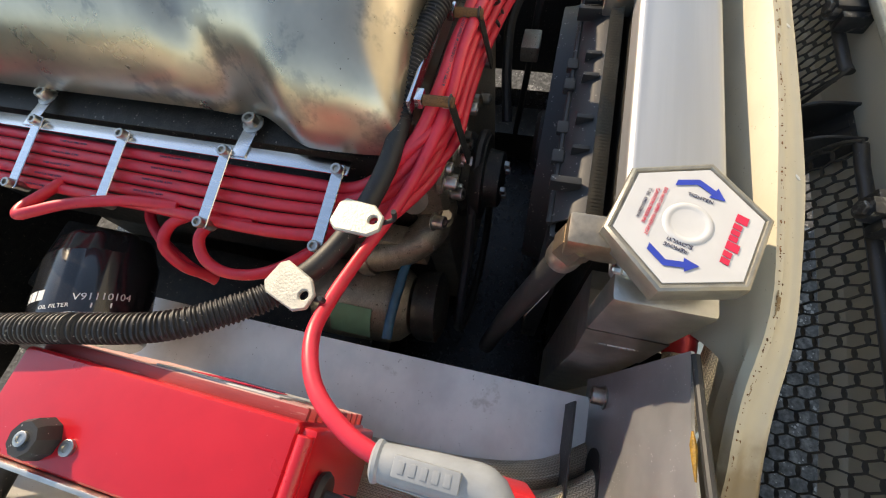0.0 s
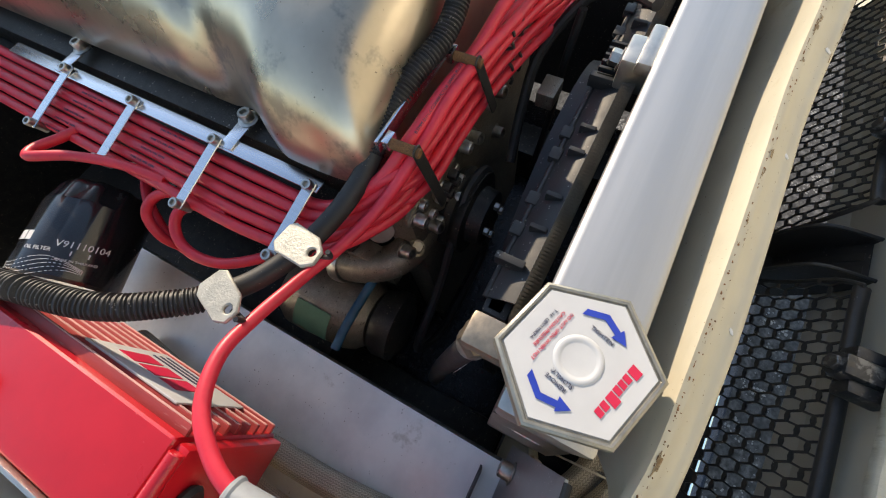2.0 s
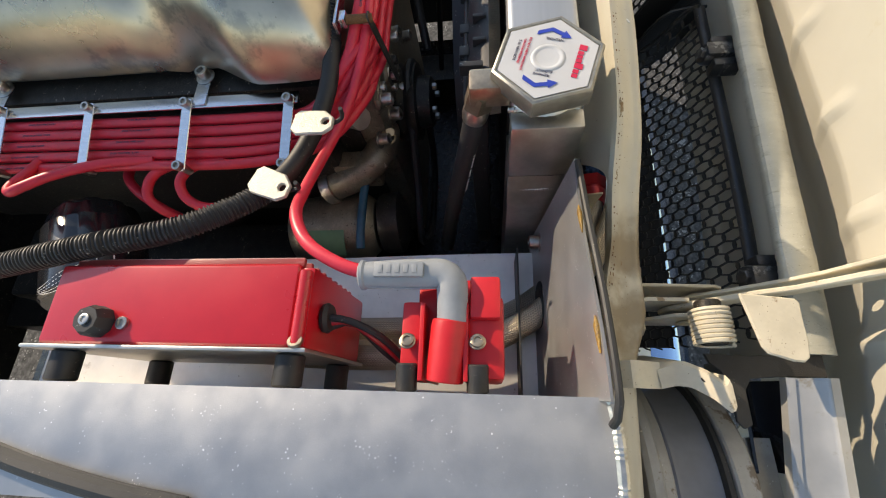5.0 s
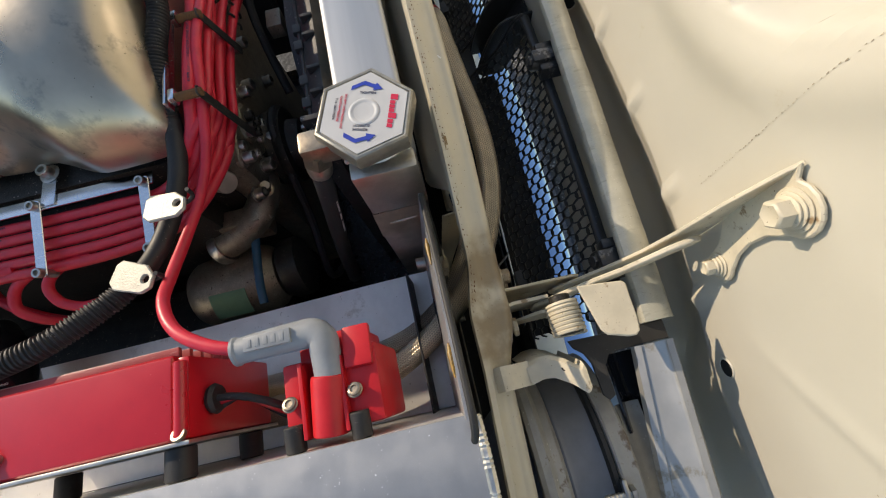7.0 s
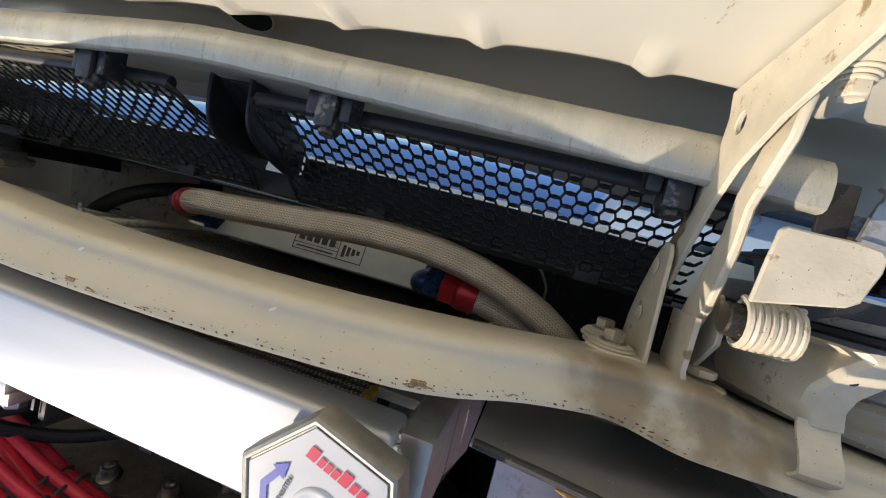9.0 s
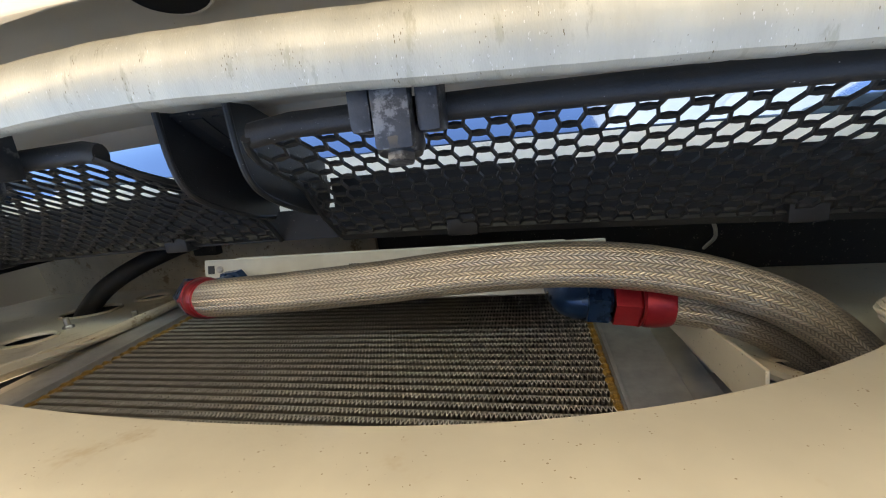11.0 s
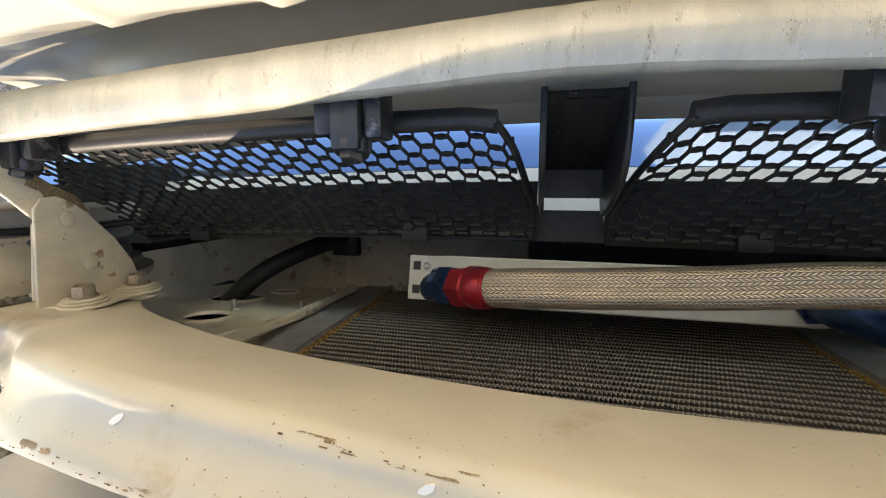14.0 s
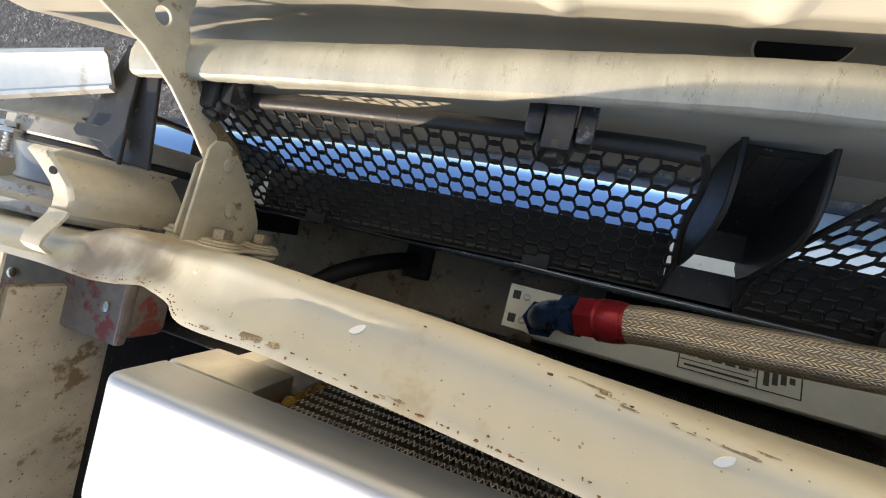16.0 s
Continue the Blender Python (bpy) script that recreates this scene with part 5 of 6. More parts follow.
def build_cooler():
    ob = thing("oil_cooler", (0.04, 0.07, 0.4), "cream ended stacked plate oil cooler ahead of the radiator", "oil cooler")
    tilt = Matrix.Translation((0.038, 0.0725, 0.556)) @ Matrix.Rotation(radians(-14), 4, "X") @ Matrix.Rotation(radians(1.5), 4, "Y")
    w, h = 0.184, 0.0215
    part("end_bar", joined(plate([(-w + 0.028, -h), (w - 0.028, -h), (w - 0.012, -h + 0.011), (w, -h + 0.011), (w, h), (-w, h), (-w, -h + 0.002), (-w + 0.020, -h + 0.002)], 0.002, tilt), moved(block((-w + 0.03, -h - 0.001, -0.018), (w - 0.03, h + 0.001, 0.0), 0.003), tilt)), COOLER, ob, "cream enamelled end bar")
    for x, y in ((-w + 0.012, 0.012), (-w + 0.012, -0.010), (w - 0.014, 0.014)):
        # thin dark block laid on the bar for the slot's shade
        part("slot", moved(block((x - 0.008, y - 0.004, 0.0019), (x - 0.001, y + 0.004, 0.0024), 0), tilt), RUBBER, ob)
        part("rivet", moved(lathe((x + 0.005, y, 0.002), (x + 0.005, y, 0.0034), ((0, 0.0036), (0.7, 0.0034), (1, 0.0024), (0.7, 0.0014)), 14), tilt), STEEL, ob)
    for k in range(9):
        part("cooler_plate", block((-w + 0.03, -h + 0.002, -0.030 - 0.014 * k), (w - 0.03, h - 0.002, -0.022 - 0.014 * k), 0.002, tilt), BLACK_PLASTIC, ob)
    lm = tilt @ Matrix.Translation((0.010, -0.001, 0.0022))
    # the printed plate, upside down to the car's front
    lb = part("label_plate", moved(block((-0.046, -0.013, 0), (0.046, 0.013, 0.0003), 0), lm), COOLER, ob, "printed label")
    fr = [(-0.045, -0.0125, 0.045, -0.0115), (-0.045, 0.0115, 0.045, 0.0125), (-0.045, -0.0125, -0.044, 0.0125), (0.044, -0.0125, 0.045, 0.0125), (0.013, -0.0125, 0.014, 0.0125), (-0.044, -0.0045, 0.013, -0.0037)]
    part("frame_lines", joined(*[bar_(a, b, c, d, lm @ Matrix.Translation((0, 0, 0.0005))) for a, b, c, d in fr]), INK_BROWN, lb, smooth=False)
    part("maker_mark", joined(*[bar_(a, -0.0005, a + 0.0075, 0.0085, lm @ Matrix.Translation((0, 0, 0.0005))) for a in (-0.040, -0.030, -0.020, -0.010, 0.0)]), INK_BROWN, lb, "dark maker's mark", smooth=False)
    part("part_text", lettering("PART\nNO.", 0.0042, lm @ Matrix.Translation((0.007, 0.0035, 0.0005)) @ Matrix.Rotation(math.pi, 4, "Z")), INK_BROWN, lb, smooth=False)
    part("address_bars", joined(bar_(-0.04, -0.009, 0.008, -0.0072, lm @ Matrix.Translation((0, 0, 0.0005)))), INK_BROWN, lb, smooth=False)
    part("emblem", joined(*[bar_(0.018 + 0.006 * k, -0.008 + 0.002 * k, 0.022 + 0.006 * k, 0.006 - 0.001 * k, lm @ Matrix.Translation((0, 0, 0.0005))) for k in range(4)]), INK_BROWN, lb, smooth=False)


def hose_end(name, pts_blue, a, b, label, hexat):
    """An angled blue fitting and the red socket between it and the hose."""
    ob = thing(name, a, label, "hose fitting", "hose fittings")
    part("elbow", tube(pts_blue, 0.0118, 16, 0.004), BLUE_AN, ob, "dark blue anodised elbow")
    c = Vector(a)
    d = (Vector(b) - c).normalized()
    part("nut", hexhead(c - d * 0.012, c + d * 0.002, 0.0155, 10), BLUE_AN, ob, "blue hexagon nut")
    part("socket", lathe(c + d * 0.5 * (Vector(b) - c).length, b, ((0, 0.0152), (0.10, 0.0142), (0.2, 0.0150), (0.55, 0.0148), (0.9, 0.0140), (1, 0.0130)), 30), RED_AN, ob, "red anodised socket")
    part("socket_hexagon", hexhead(c + d * 0.003, c + d * 0.52 * (Vector(b) - c).length, 0.0152, 20), RED_AN, ob, "red hexagon collar")
    part("base_nut", hexhead(hexat, Vector(hexat) + Vector((0, 0, 0.010)), 0.017, 5), BLUE_AN, ob)


def build_hoses():
    hose_end("hose_fitting", [(-0.112, 0.070, 0.562), (-0.112, 0.074, 0.590), (-0.108, 0.079, 0.612), (-0.100, 0.083, 0.623), (-0.092, 0.085, 0.630)], (-0.086, 0.0865, 0.634), (-0.0575, 0.0915, 0.654), "blue and red anodised swivel hose end on the cooler", (-0.112, 0.070, 0.560))
    hose_end("hose_fitting", [(0.182, 0.070, 0.556), (0.182, 0.070, 0.590), (0.186, 0.071, 0.620), (0.194, 0.073, 0.632), (0.203, 0.074, 0.634)], (0.207, 0.075, 0.635), (0.243, 0.0715, 0.635), "blue and red anodised hose end beside the core", (0.182, 0.070, 0.553))
    h = thing("braided_hose", (0.1, 0.1, 0.65), "steel braided oil hose curving across the core", "hose", "braided hoses")
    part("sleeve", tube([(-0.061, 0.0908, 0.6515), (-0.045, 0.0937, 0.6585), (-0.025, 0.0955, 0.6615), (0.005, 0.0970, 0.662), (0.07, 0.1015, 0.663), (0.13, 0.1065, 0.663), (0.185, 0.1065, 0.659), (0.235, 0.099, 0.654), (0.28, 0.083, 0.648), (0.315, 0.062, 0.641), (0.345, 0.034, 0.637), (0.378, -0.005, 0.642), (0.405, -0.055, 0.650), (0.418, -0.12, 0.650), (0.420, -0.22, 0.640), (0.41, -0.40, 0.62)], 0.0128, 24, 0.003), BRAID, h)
    part("crimp_ring", lathe((-0.0590, 0.0912, 0.6528), (-0.0560, 0.0918, 0.6546), ((0, 0.0129), (0.3, 0.0134), (0.7, 0.0134), (1, 0.0130)), 26), RED_AN, h, "thin red crimp ring")
    h = thing("braided_hose", (0.3, 0.05, 0.62), "second steel braided oil hose beneath the first", "hose", "braided hoses")
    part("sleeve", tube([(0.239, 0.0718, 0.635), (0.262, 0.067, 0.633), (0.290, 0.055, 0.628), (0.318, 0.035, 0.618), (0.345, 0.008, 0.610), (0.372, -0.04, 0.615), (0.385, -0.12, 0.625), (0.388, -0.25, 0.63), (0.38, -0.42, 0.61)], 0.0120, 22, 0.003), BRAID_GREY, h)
    w = thing("thin_cable", (0.3, 0.12, 0.6), "thin pale cable hanging beside the lamp", "cable")
    part("strand", tube([(0.262, 0.128, 0.585), (0.285, 0.112, 0.572), (0.298, 0.092, 0.555), (0.300, 0.075, 0.53)], 0.0014, 7, 0.006), SIDE_GREY, w)
    w = thing("thin_cable", (0.06, 0.113, 0.54), "thin dark cable drooping above the splash panel", "cable")
    part("strand", tube([(-0.15, 0.1135, 0.5375), (-0.09, 0.1125, 0.5380), (-0.02, 0.1125, 0.5450), (0.04, 0.1125, 0.5475), (0.09, 0.1125, 0.5380), (0.15, 0.1125, 0.5372), (0.25, 0.1125, 0.5440)], 0.0012, 7, 0.006), SIDE_GREY, w)
    w = thing("wiring_sleeve", (-0.3, 0.08, 0.5), "black sleeved cable through the side wall hole", "cable")
    part("sleeve", tube([(-0.435, -0.012, 0.490), (-0.420, 0.004, 0.490), (-0.402, 0.022, 0.490), (-0.375, 0.047, 0.481), (-0.343, 0.067, 0.462), (-0.317, 0.080, 0.428), (-0.303, 0.085, 0.385)], 0.0115, 12, 0.006), RUBBER, w)


build_radiator()
build_cap()
build_cooler()
build_hoses()


# ---- engine ----
def cover_at(u, v):
    """The valve cover: u across, v along (0 front, 1 rear)."""
    w = 0.5 - 0.5 * math.cos(math.pi * v)
    y = -0.190 - 0.70 * w
    end = (1 - abs(2 * w - 1) ** 14) ** 0.32
    side = math.copysign(1, u) * (1 - (1 - abs(u)) ** 2)
    dent = math.exp(-((y + 0.372 + 0.10 * (1 - abs(side))) / 0.016) ** 2) * step_(0.35, 0.8, side)
    z = 0.762 + 0.124 * end * (1 - abs(side) ** 4.2) ** 0.46 - 0.010 * dent
    # a waist behind the front bulge, and the pressed groove
    bulge = step_(-0.345, -0.275, y) - 0.25 * math.exp(-((y + 0.364) / 0.02) ** 2)
    half = 0.176 + 0.028 * bulge * max(0.0, side)
    return (-0.045 + half * side * (0.90 + 0.10 * end), y, z)


def build_engine():
    ob = thing("engine", (0, -0.45, 0.3), "oily dark engine block below a polished cast cover", "engine")
    us, vs = spread(-1, 1, 61), spread(0.0, 1, 91)
    cov = part("valve_cover", skin(cover_at, us, vs, 0.003), POLISHED, ob, "polished cast valve cover with dull smears")
    part("cover_flange", block((-0.225, -0.89, 0.752), (0.124, -0.20, 0.763), 0.003), POLISHED, cov)
    rec = frame3((0.052, -0.345, 0.8795), (0, 1, 0), (-1, 0, 0.10))
    part("recess_rim", joined(plate(rounded(0.105, 0.075, 0.008), 0.003, rec), ), POLISHED, cov, "raised rectangular pad")
    part("recess_floor", plate(rounded(0.085, 0.055, 0.006), 0.001, rec @ Matrix.Translation((0, 0, 0.0031))), POLISHED, cov)
    part("block", block((-0.22, -0.90, 0.28), (0.15, -0.205, 0.745), 0.01), DARK_ENGINE, ob)
    # filler block that darkens the gap below the plug wires
    part("dark_filler", block((0.18, -0.90, 0.36), (0.31, -0.27, 0.46), 0.01), DARK_ENGINE, ob, "dark block added for the blackness under the wires")
    part("head_side", block((0.13, -0.88, 0.52), (0.185, -0.235, 0.715), 0.012), DARK_ENGINE, ob)
    tc = part("front_cover", block((-0.16, -0.222, 0.33), (0.145, -0.172, 0.735), 0.012), CAST, ob, "stained cast front cover")
    for k in range(9):
        a = Vector((0.128 - 0.030 * (k % 3) - 0.01 * (k // 3), -0.172, 0.715 - 0.034 * (k // 3) - 0.01 * (k % 3)))
        bolt("cover_bolt", a, (0, 1, 0), 0.0062, 0.009, STEEL, tc, washer=0.008, socket=True)
    for x, z in ((0.06, 0.74), (0.10, 0.735), (0.02, 0.735)):
        bolt("cover_bolt", (x, -0.178, z), (0.3, 0.8, 0.5), 0.0062, 0.009, STEEL, tc, washer=0.008, socket=True)
    xz = Matrix(((1, 0, 0, 0), (0, 0, 1, -0.174), (0, 1, 0, 0), (0, 0, 0, 1)))
    fl = part("flange_plate", joined(plate([(0.036, 0.716), (0.042, 0.724), (0.056, 0.727), (0.090, 0.726), (0.135, 0.724), (0.150, 0.718), (0.154, 0.709), (0.148, 0.700), (0.124, 0.680), (0.100, 0.655), (0.086, 0.643), (0.070, 0.642), (0.062, 0.652), (0.052, 0.684), (0.040, 0.702)], 0.0075, xz, 0.002), plate([(0.064, 0.712), (0.082, 0.722), (0.100, 0.718), (0.112, 0.704), (0.108, 0.688), (0.092, 0.676), (0.074, 0.680), (0.064, 0.694)], 0.0115, xz, 0.0025)), CAST, ob, "diamond shaped cast flange plate")
    for x, z in ((0.049, 0.711), (0.142, 0.711), (0.076, 0.654)):
        bolt("flange_bolt", (x, -0.1665, z), (0, 1, 0), 0.0068, 0.011, STEEL, fl, washer=0.0095, socket=True)
    for x, z in ((0.081, 0.706), (0.095, 0.704), (0.079, 0.691), (0.093, 0.689)):
        bolt("center_bolt", (x, -0.1625, z), (0, 1, 0), 0.0056, 0.009, DARK_ENGINE, fl, socket=True)
    part("plug_boss", lathe((0.148, -0.212, 0.700), (0.170, -0.186, 0.713), ((0, 0.0145), (0.55, 0.0145), (0.6, 0.0130), (0.94, 0.0130), (1, 0.0118)), 24), WELDED, ob, "bright round plug boss")
    for x, y, z in ((-0.045, -0.172, 0.625), (0.013, -0.170, 0.600), (0.160, -0.180, 0.660), (0.118, -0.170, 0.652), (0.020, -0.170, 0.690), (-0.040, -0.170, 0.700)):
        bolt("front_bolt", (x, y, z), (0.1, 1, 0.25), 0.0072, 0.012, STEEL, ob, washer=0.010, socket=True)
    part("outlet_elbow", tube([(0.10, -0.19, 0.62), (0.135, -0.185, 0.625), (0.165, -0.195, 0.625), (0.185, -0.225, 0.615), (0.19, -0.26, 0.60)], 0.020, 18, 0.006), CAST, ob, "cast water outlet")
    part("outlet_clamp", lathe((0.190, -0.252, 0.603), (0.192, -0.266, 0.598), ((0, 0.0225), (0.3, 0.0235), (0.7, 0.0235), (1, 0.0225)), 24), STEEL, ob)
    bolt("outlet_bolt", (0.150, -0.172, 0.650), (0.1, 0.4, 1), 0.007, 0.012, BRASS, ob, washer=0.010)
    pu = part("crank_pulley", lathe((0.066, -0.172, 0.612), (0.066, -0.122, 0.612), ((0, 0.050), (0.15, 0.052), (0.3, 0.047), (0.45, 0.052), (0.6, 0.052), (0.62, 0.036), (0.95, 0.034), (1, 0.030)), 36), DARK_ENGINE, ob, "black grooved pulley")
    for k in range(4):
        a = Vector((0.066 + 0.022 * math.cos(k * 1.57 + 0.4), -0.122, 0.612 + 0.022 * math.sin(k * 1.57 + 0.4)))
        bolt("pulley_bolt", a, (0, 1, 0), 0.005, 0.006, STEEL, pu)
    part("belt", tube([(0.118, -0.150, 0.612), (0.16, -0.150, 0.56), (0.23, -0.150, 0.50), (0.16, -0.150, 0.40), (0.03, -0.150, 0.42), (0.012, -0.150, 0.612), (0.066, -0.150, 0.664), (0.118, -0.150, 0.612)], 0.006, 8, 0.008), RUBBER, ob, "worn black drive belt")
    al = thing("air_compressor", (0.24, -0.26, 0.5), "stained cast compressor with a faded green plate", "compressor")
    part("housing", lathe((0.235, -0.325, 0.545), (0.225, -0.205, 0.545), ((0, 0.040), (0.1, 0.048), (0.3, 0.050), (0.8, 0.050), (0.9, 0.046), (1, 0.036)), 30), CAST, al, "cast drum housing")
    part("rating_plate", skin(lambda u, v: (0.2345 + 0.0505 * math.sin(0.35 + 0.75 * v), -0.290 + 0.050 * u, 0.545 + 0.0505 * math.cos(0.35 + 0.75 * v)), spread(0, 1, 4), spread(0, 1, 10), 0.0006), GREEN, al, "faded green rating plate")
    part("clutch", lathe((0.223, -0.200, 0.545), (0.220, -0.165, 0.545), ((0, 0.040), (0.2, 0.044), (0.8, 0.044), (1, 0.030)), 30), DARK_ENGINE, al)
    part("lug", block((0.16, -0.25, 0.585), (0.185, -0.19, 0.64), 0.006), CAST, al)
    bolt("lug_bolt", (0.172, -0.19, 0.625), (0, 1, 0.2), 0.007, 0.010, STEEL, al, washer=0.01)
    bh = thing("blue_hose", (0.15, -0.2, 0.5), "thin blue rubber hose beside the compressor", "hose")
    part("hose", tube([(0.1235, -0.2068, 0.6120), (0.1593, -0.2001, 0.6120), (0.1918, -0.2092, 0.6120), (0.2250, -0.2109, 0.6100), (0.2573, -0.2116, 0.6060), (0.2814, -0.2110, 0.6000)], 0.0055, 12, 0.005), BLUE_HOSE, bh)
    bolt("hose_bolt", (0.1235, -0.2068, 0.6120), (0, 0.8, 0.6), 0.007, 0.011, STEEL, bh, washer=0.009, socket=True)
    # oil filter
    fa, fb = Vector((0.2572, -0.5262, 0.6715)), Vector((0.3660, -0.4862, 0.6715))
    of = thing("oil_filter", fa, "black enamelled oil filter canister with white print", "oil filter")
    can = lathe(fa, fb, ((0, 0.0330), (0.010, 0.0375), (0.035, 0.0410), (0.09, 0.0440), (0.24, 0.0482), (0.26, 0.0495), (0.97, 0.0495), (1, 0.0465)), 80)
    for v in can.verts:
        # flutes pressed into the shoulder for the wrench
        k = (v.co - fa).dot((fb - fa).normalized())
        r = v.co - fa - (fb - fa).normalized() * k
        if r.length > 0.03 and k < 0.032:
            a = math.atan2(r.z, r.dot((fb - fa).normalized().cross(Vector((0, 0, 1)))))
            v.co -= r * 0.075 * step_(0.032, 0.022, k) * step_(-0.15, 0.25, math.cos(a * 10))
    part("canister", can, FILTER, of, "black canister with a fluted end")
    M = along(fa, fb)
    ax = (fb - fa).normalized()
    up = (Vector((0.12, 0.05, 1)) - ax * ax.z).normalized()
    side = ax.cross(up)

    def wrap(bm):
        """Rolls a flat drawing (x along the can's side, y along its axis) onto the canister."""
        for v in bm.verts:
            a, r = v.co.x / 0.0495, 0.0495 + 0.0004 + v.co.z
            v.co = fa + ax * v.co.y + r * (math.cos(a) * up + math.sin(a) * side)
        return bm
    I = Matrix.Rotation(math.pi, 4, "Z")
    at = lambda x, y: Matrix.Translation((x, y, 0)) @ I
    part("number_print", wrap(lettering("V91110104", 0.0100, at(-0.044, 0.0745))), INK_WHITE, of, "white part number", smooth=False)
    part("origin_print", wrap(lettering("MADE IN THAILAND", 0.0038, at(-0.044, 0.0910))), INK_WHITE, of, smooth=False)
    part("kind_print", wrap(lettering("OIL FILTER", 0.0056, at(-0.007, 0.0820))), INK_WHITE, of, smooth=False)
    for mark in (*[wrap(bar_(0.0060 - 0.0092 * k + 0.026, 0.0645, 0.0135 - 0.0092 * k + 0.026, 0.0745, Matrix())) for k in range(4)], wrap(bar_(-0.052, 0.0805, -0.036, 0.0855, Matrix()))):
        part("maker_mark", mark, INK_WHITE, of, "white maker's mark", smooth=False)
    for k in range(5):
        part("wave_line", wrap(skin(lambda x, v: (x, 0.094 + 0.0030 * k + 0.0055 * math.sin(x * 75 + 0.35 * k) + 0.00050 * v, 0), spread(-0.052, 0.052, 40), (0, 1), 0)), INK_WHITE, of, smooth=False)


def build_loom():
    """Stainless separators that carry the plug wires beside and across the engine."""
    ob = thing("wire_loom_bracket", (0.17, -0.45, 0.74), "brushed stainless wire loom bracket with cross combs", "wire bracket")
    at = lambda y: 0.171 + 0.016 * (y + 0.26)
    ztop = 0.7470
    part("rail", block((-0.0065, -0.70, 0), (0.0080, -0.243, 0.0018), 0.0004, Matrix.Translation((0.166, 0, ztop + 0.002))), BRACKET, ob, "long bright rail")
    for y in (-0.353, -0.606):
        part("arm", block((0.126, y - 0.008, ztop + 0.0042), (0.172, y + 0.007, ztop + 0.006), 0.0004), BRACKET, ob)
        bolt("stud", (0.135, y, ztop + 0.006), (0, 0, 1), 0.0068, 0.009, STEEL, ob, washer=0.0105, socket=True)
    for y in (-0.2515, -0.367, -0.485, -0.597):
        a, b = Vector((at(y), y, ztop + 0.0035)), Vector((at(y) + 0.068, y - 0.002, ztop - 0.012))
        m = frame3(a, b - a, (0, 1, 0))
        comb = part("comb", plate(rounded(0.080, 0.0115, 0.003), 0.0018, m @ Matrix.Translation((0.034, 0, 0.001))), BRACKET, ob)
        part("comb_end", rod(m @ Vector((0.0695, 0, -0.013)), m @ Vector((0.0695, 0, 0.0008)), 0.0046, 12), STEEL, comb, "spacer under the comb's end")
        for p in (a, b):
            bolt("comb_bolt", m @ Vector(((p - a).length, 0, 0.0028)), m.to_3x3() @ Vector((0, 0, 1)), 0.0052, 0.006, STEEL, comb, socket=True)
    # front separators over the bundle
    fr = thing("wire_separator", (0.1, -0.165, 0.77), "dark steel strap separators across the red wires", "wire bracket")
    for (a, b) in (((0.131, -0.151, 0.806), (0.119, -0.145, 0.722)), ((0.034, -0.149, 0.806), (0.0165, -0.143, 0.742))):
        a, b = Vector(a), Vector(b)
        m = frame3(a, b - a, (1, 0, 0.1))
        n = (b - a).length
        st = part("strap", plate(rounded(n + 0.012, 0.011, 0.004), 0.0016, m @ Matrix.Translation((n / 2, 0, 0.002))), MESH_BLACK, fr)
        for p in (0, n):
            bolt("strap_bolt", m @ Vector((p, 0, 0.0036)), m.to_3x3() @ Vector((0, 0, 1)), 0.0046, 0.006, STEEL, st)
        part("spacer", rod(a, a + Vector((0.002, -0.024, 0.002)), 0.0042, 12), RUST, st, "rusty spacer")
        part("end_lug", block(a + Vector((-0.006, -0.030, -0.004)), a + Vector((0.006, -0.024, 0.006)), 0.001), BRACKET, st)
    for x in (-0.028, -0.047):
        part("cable_tie", joined(*[tube([(x + 0.001 * q, -0.150 + 0.006 * math.cos(q) - 0.004, 0.735 + 0.0135 * q - 0.006), (x + 0.001 * q, -0.146, 0.735 + 0.0135 * q), (x + 0.001 * q, -0.150, 0.735 + 0.0135 * q + 0.006)], 0.0016, 6, 0.003) for q in range(5)]), RUBBER, fr, "black cable tie")
    part("backbar", block((0.030, -0.187, 0.797), (0.138, -0.184, 0.810), 0.0006), BRACKET, fr, "bright flat back bar")


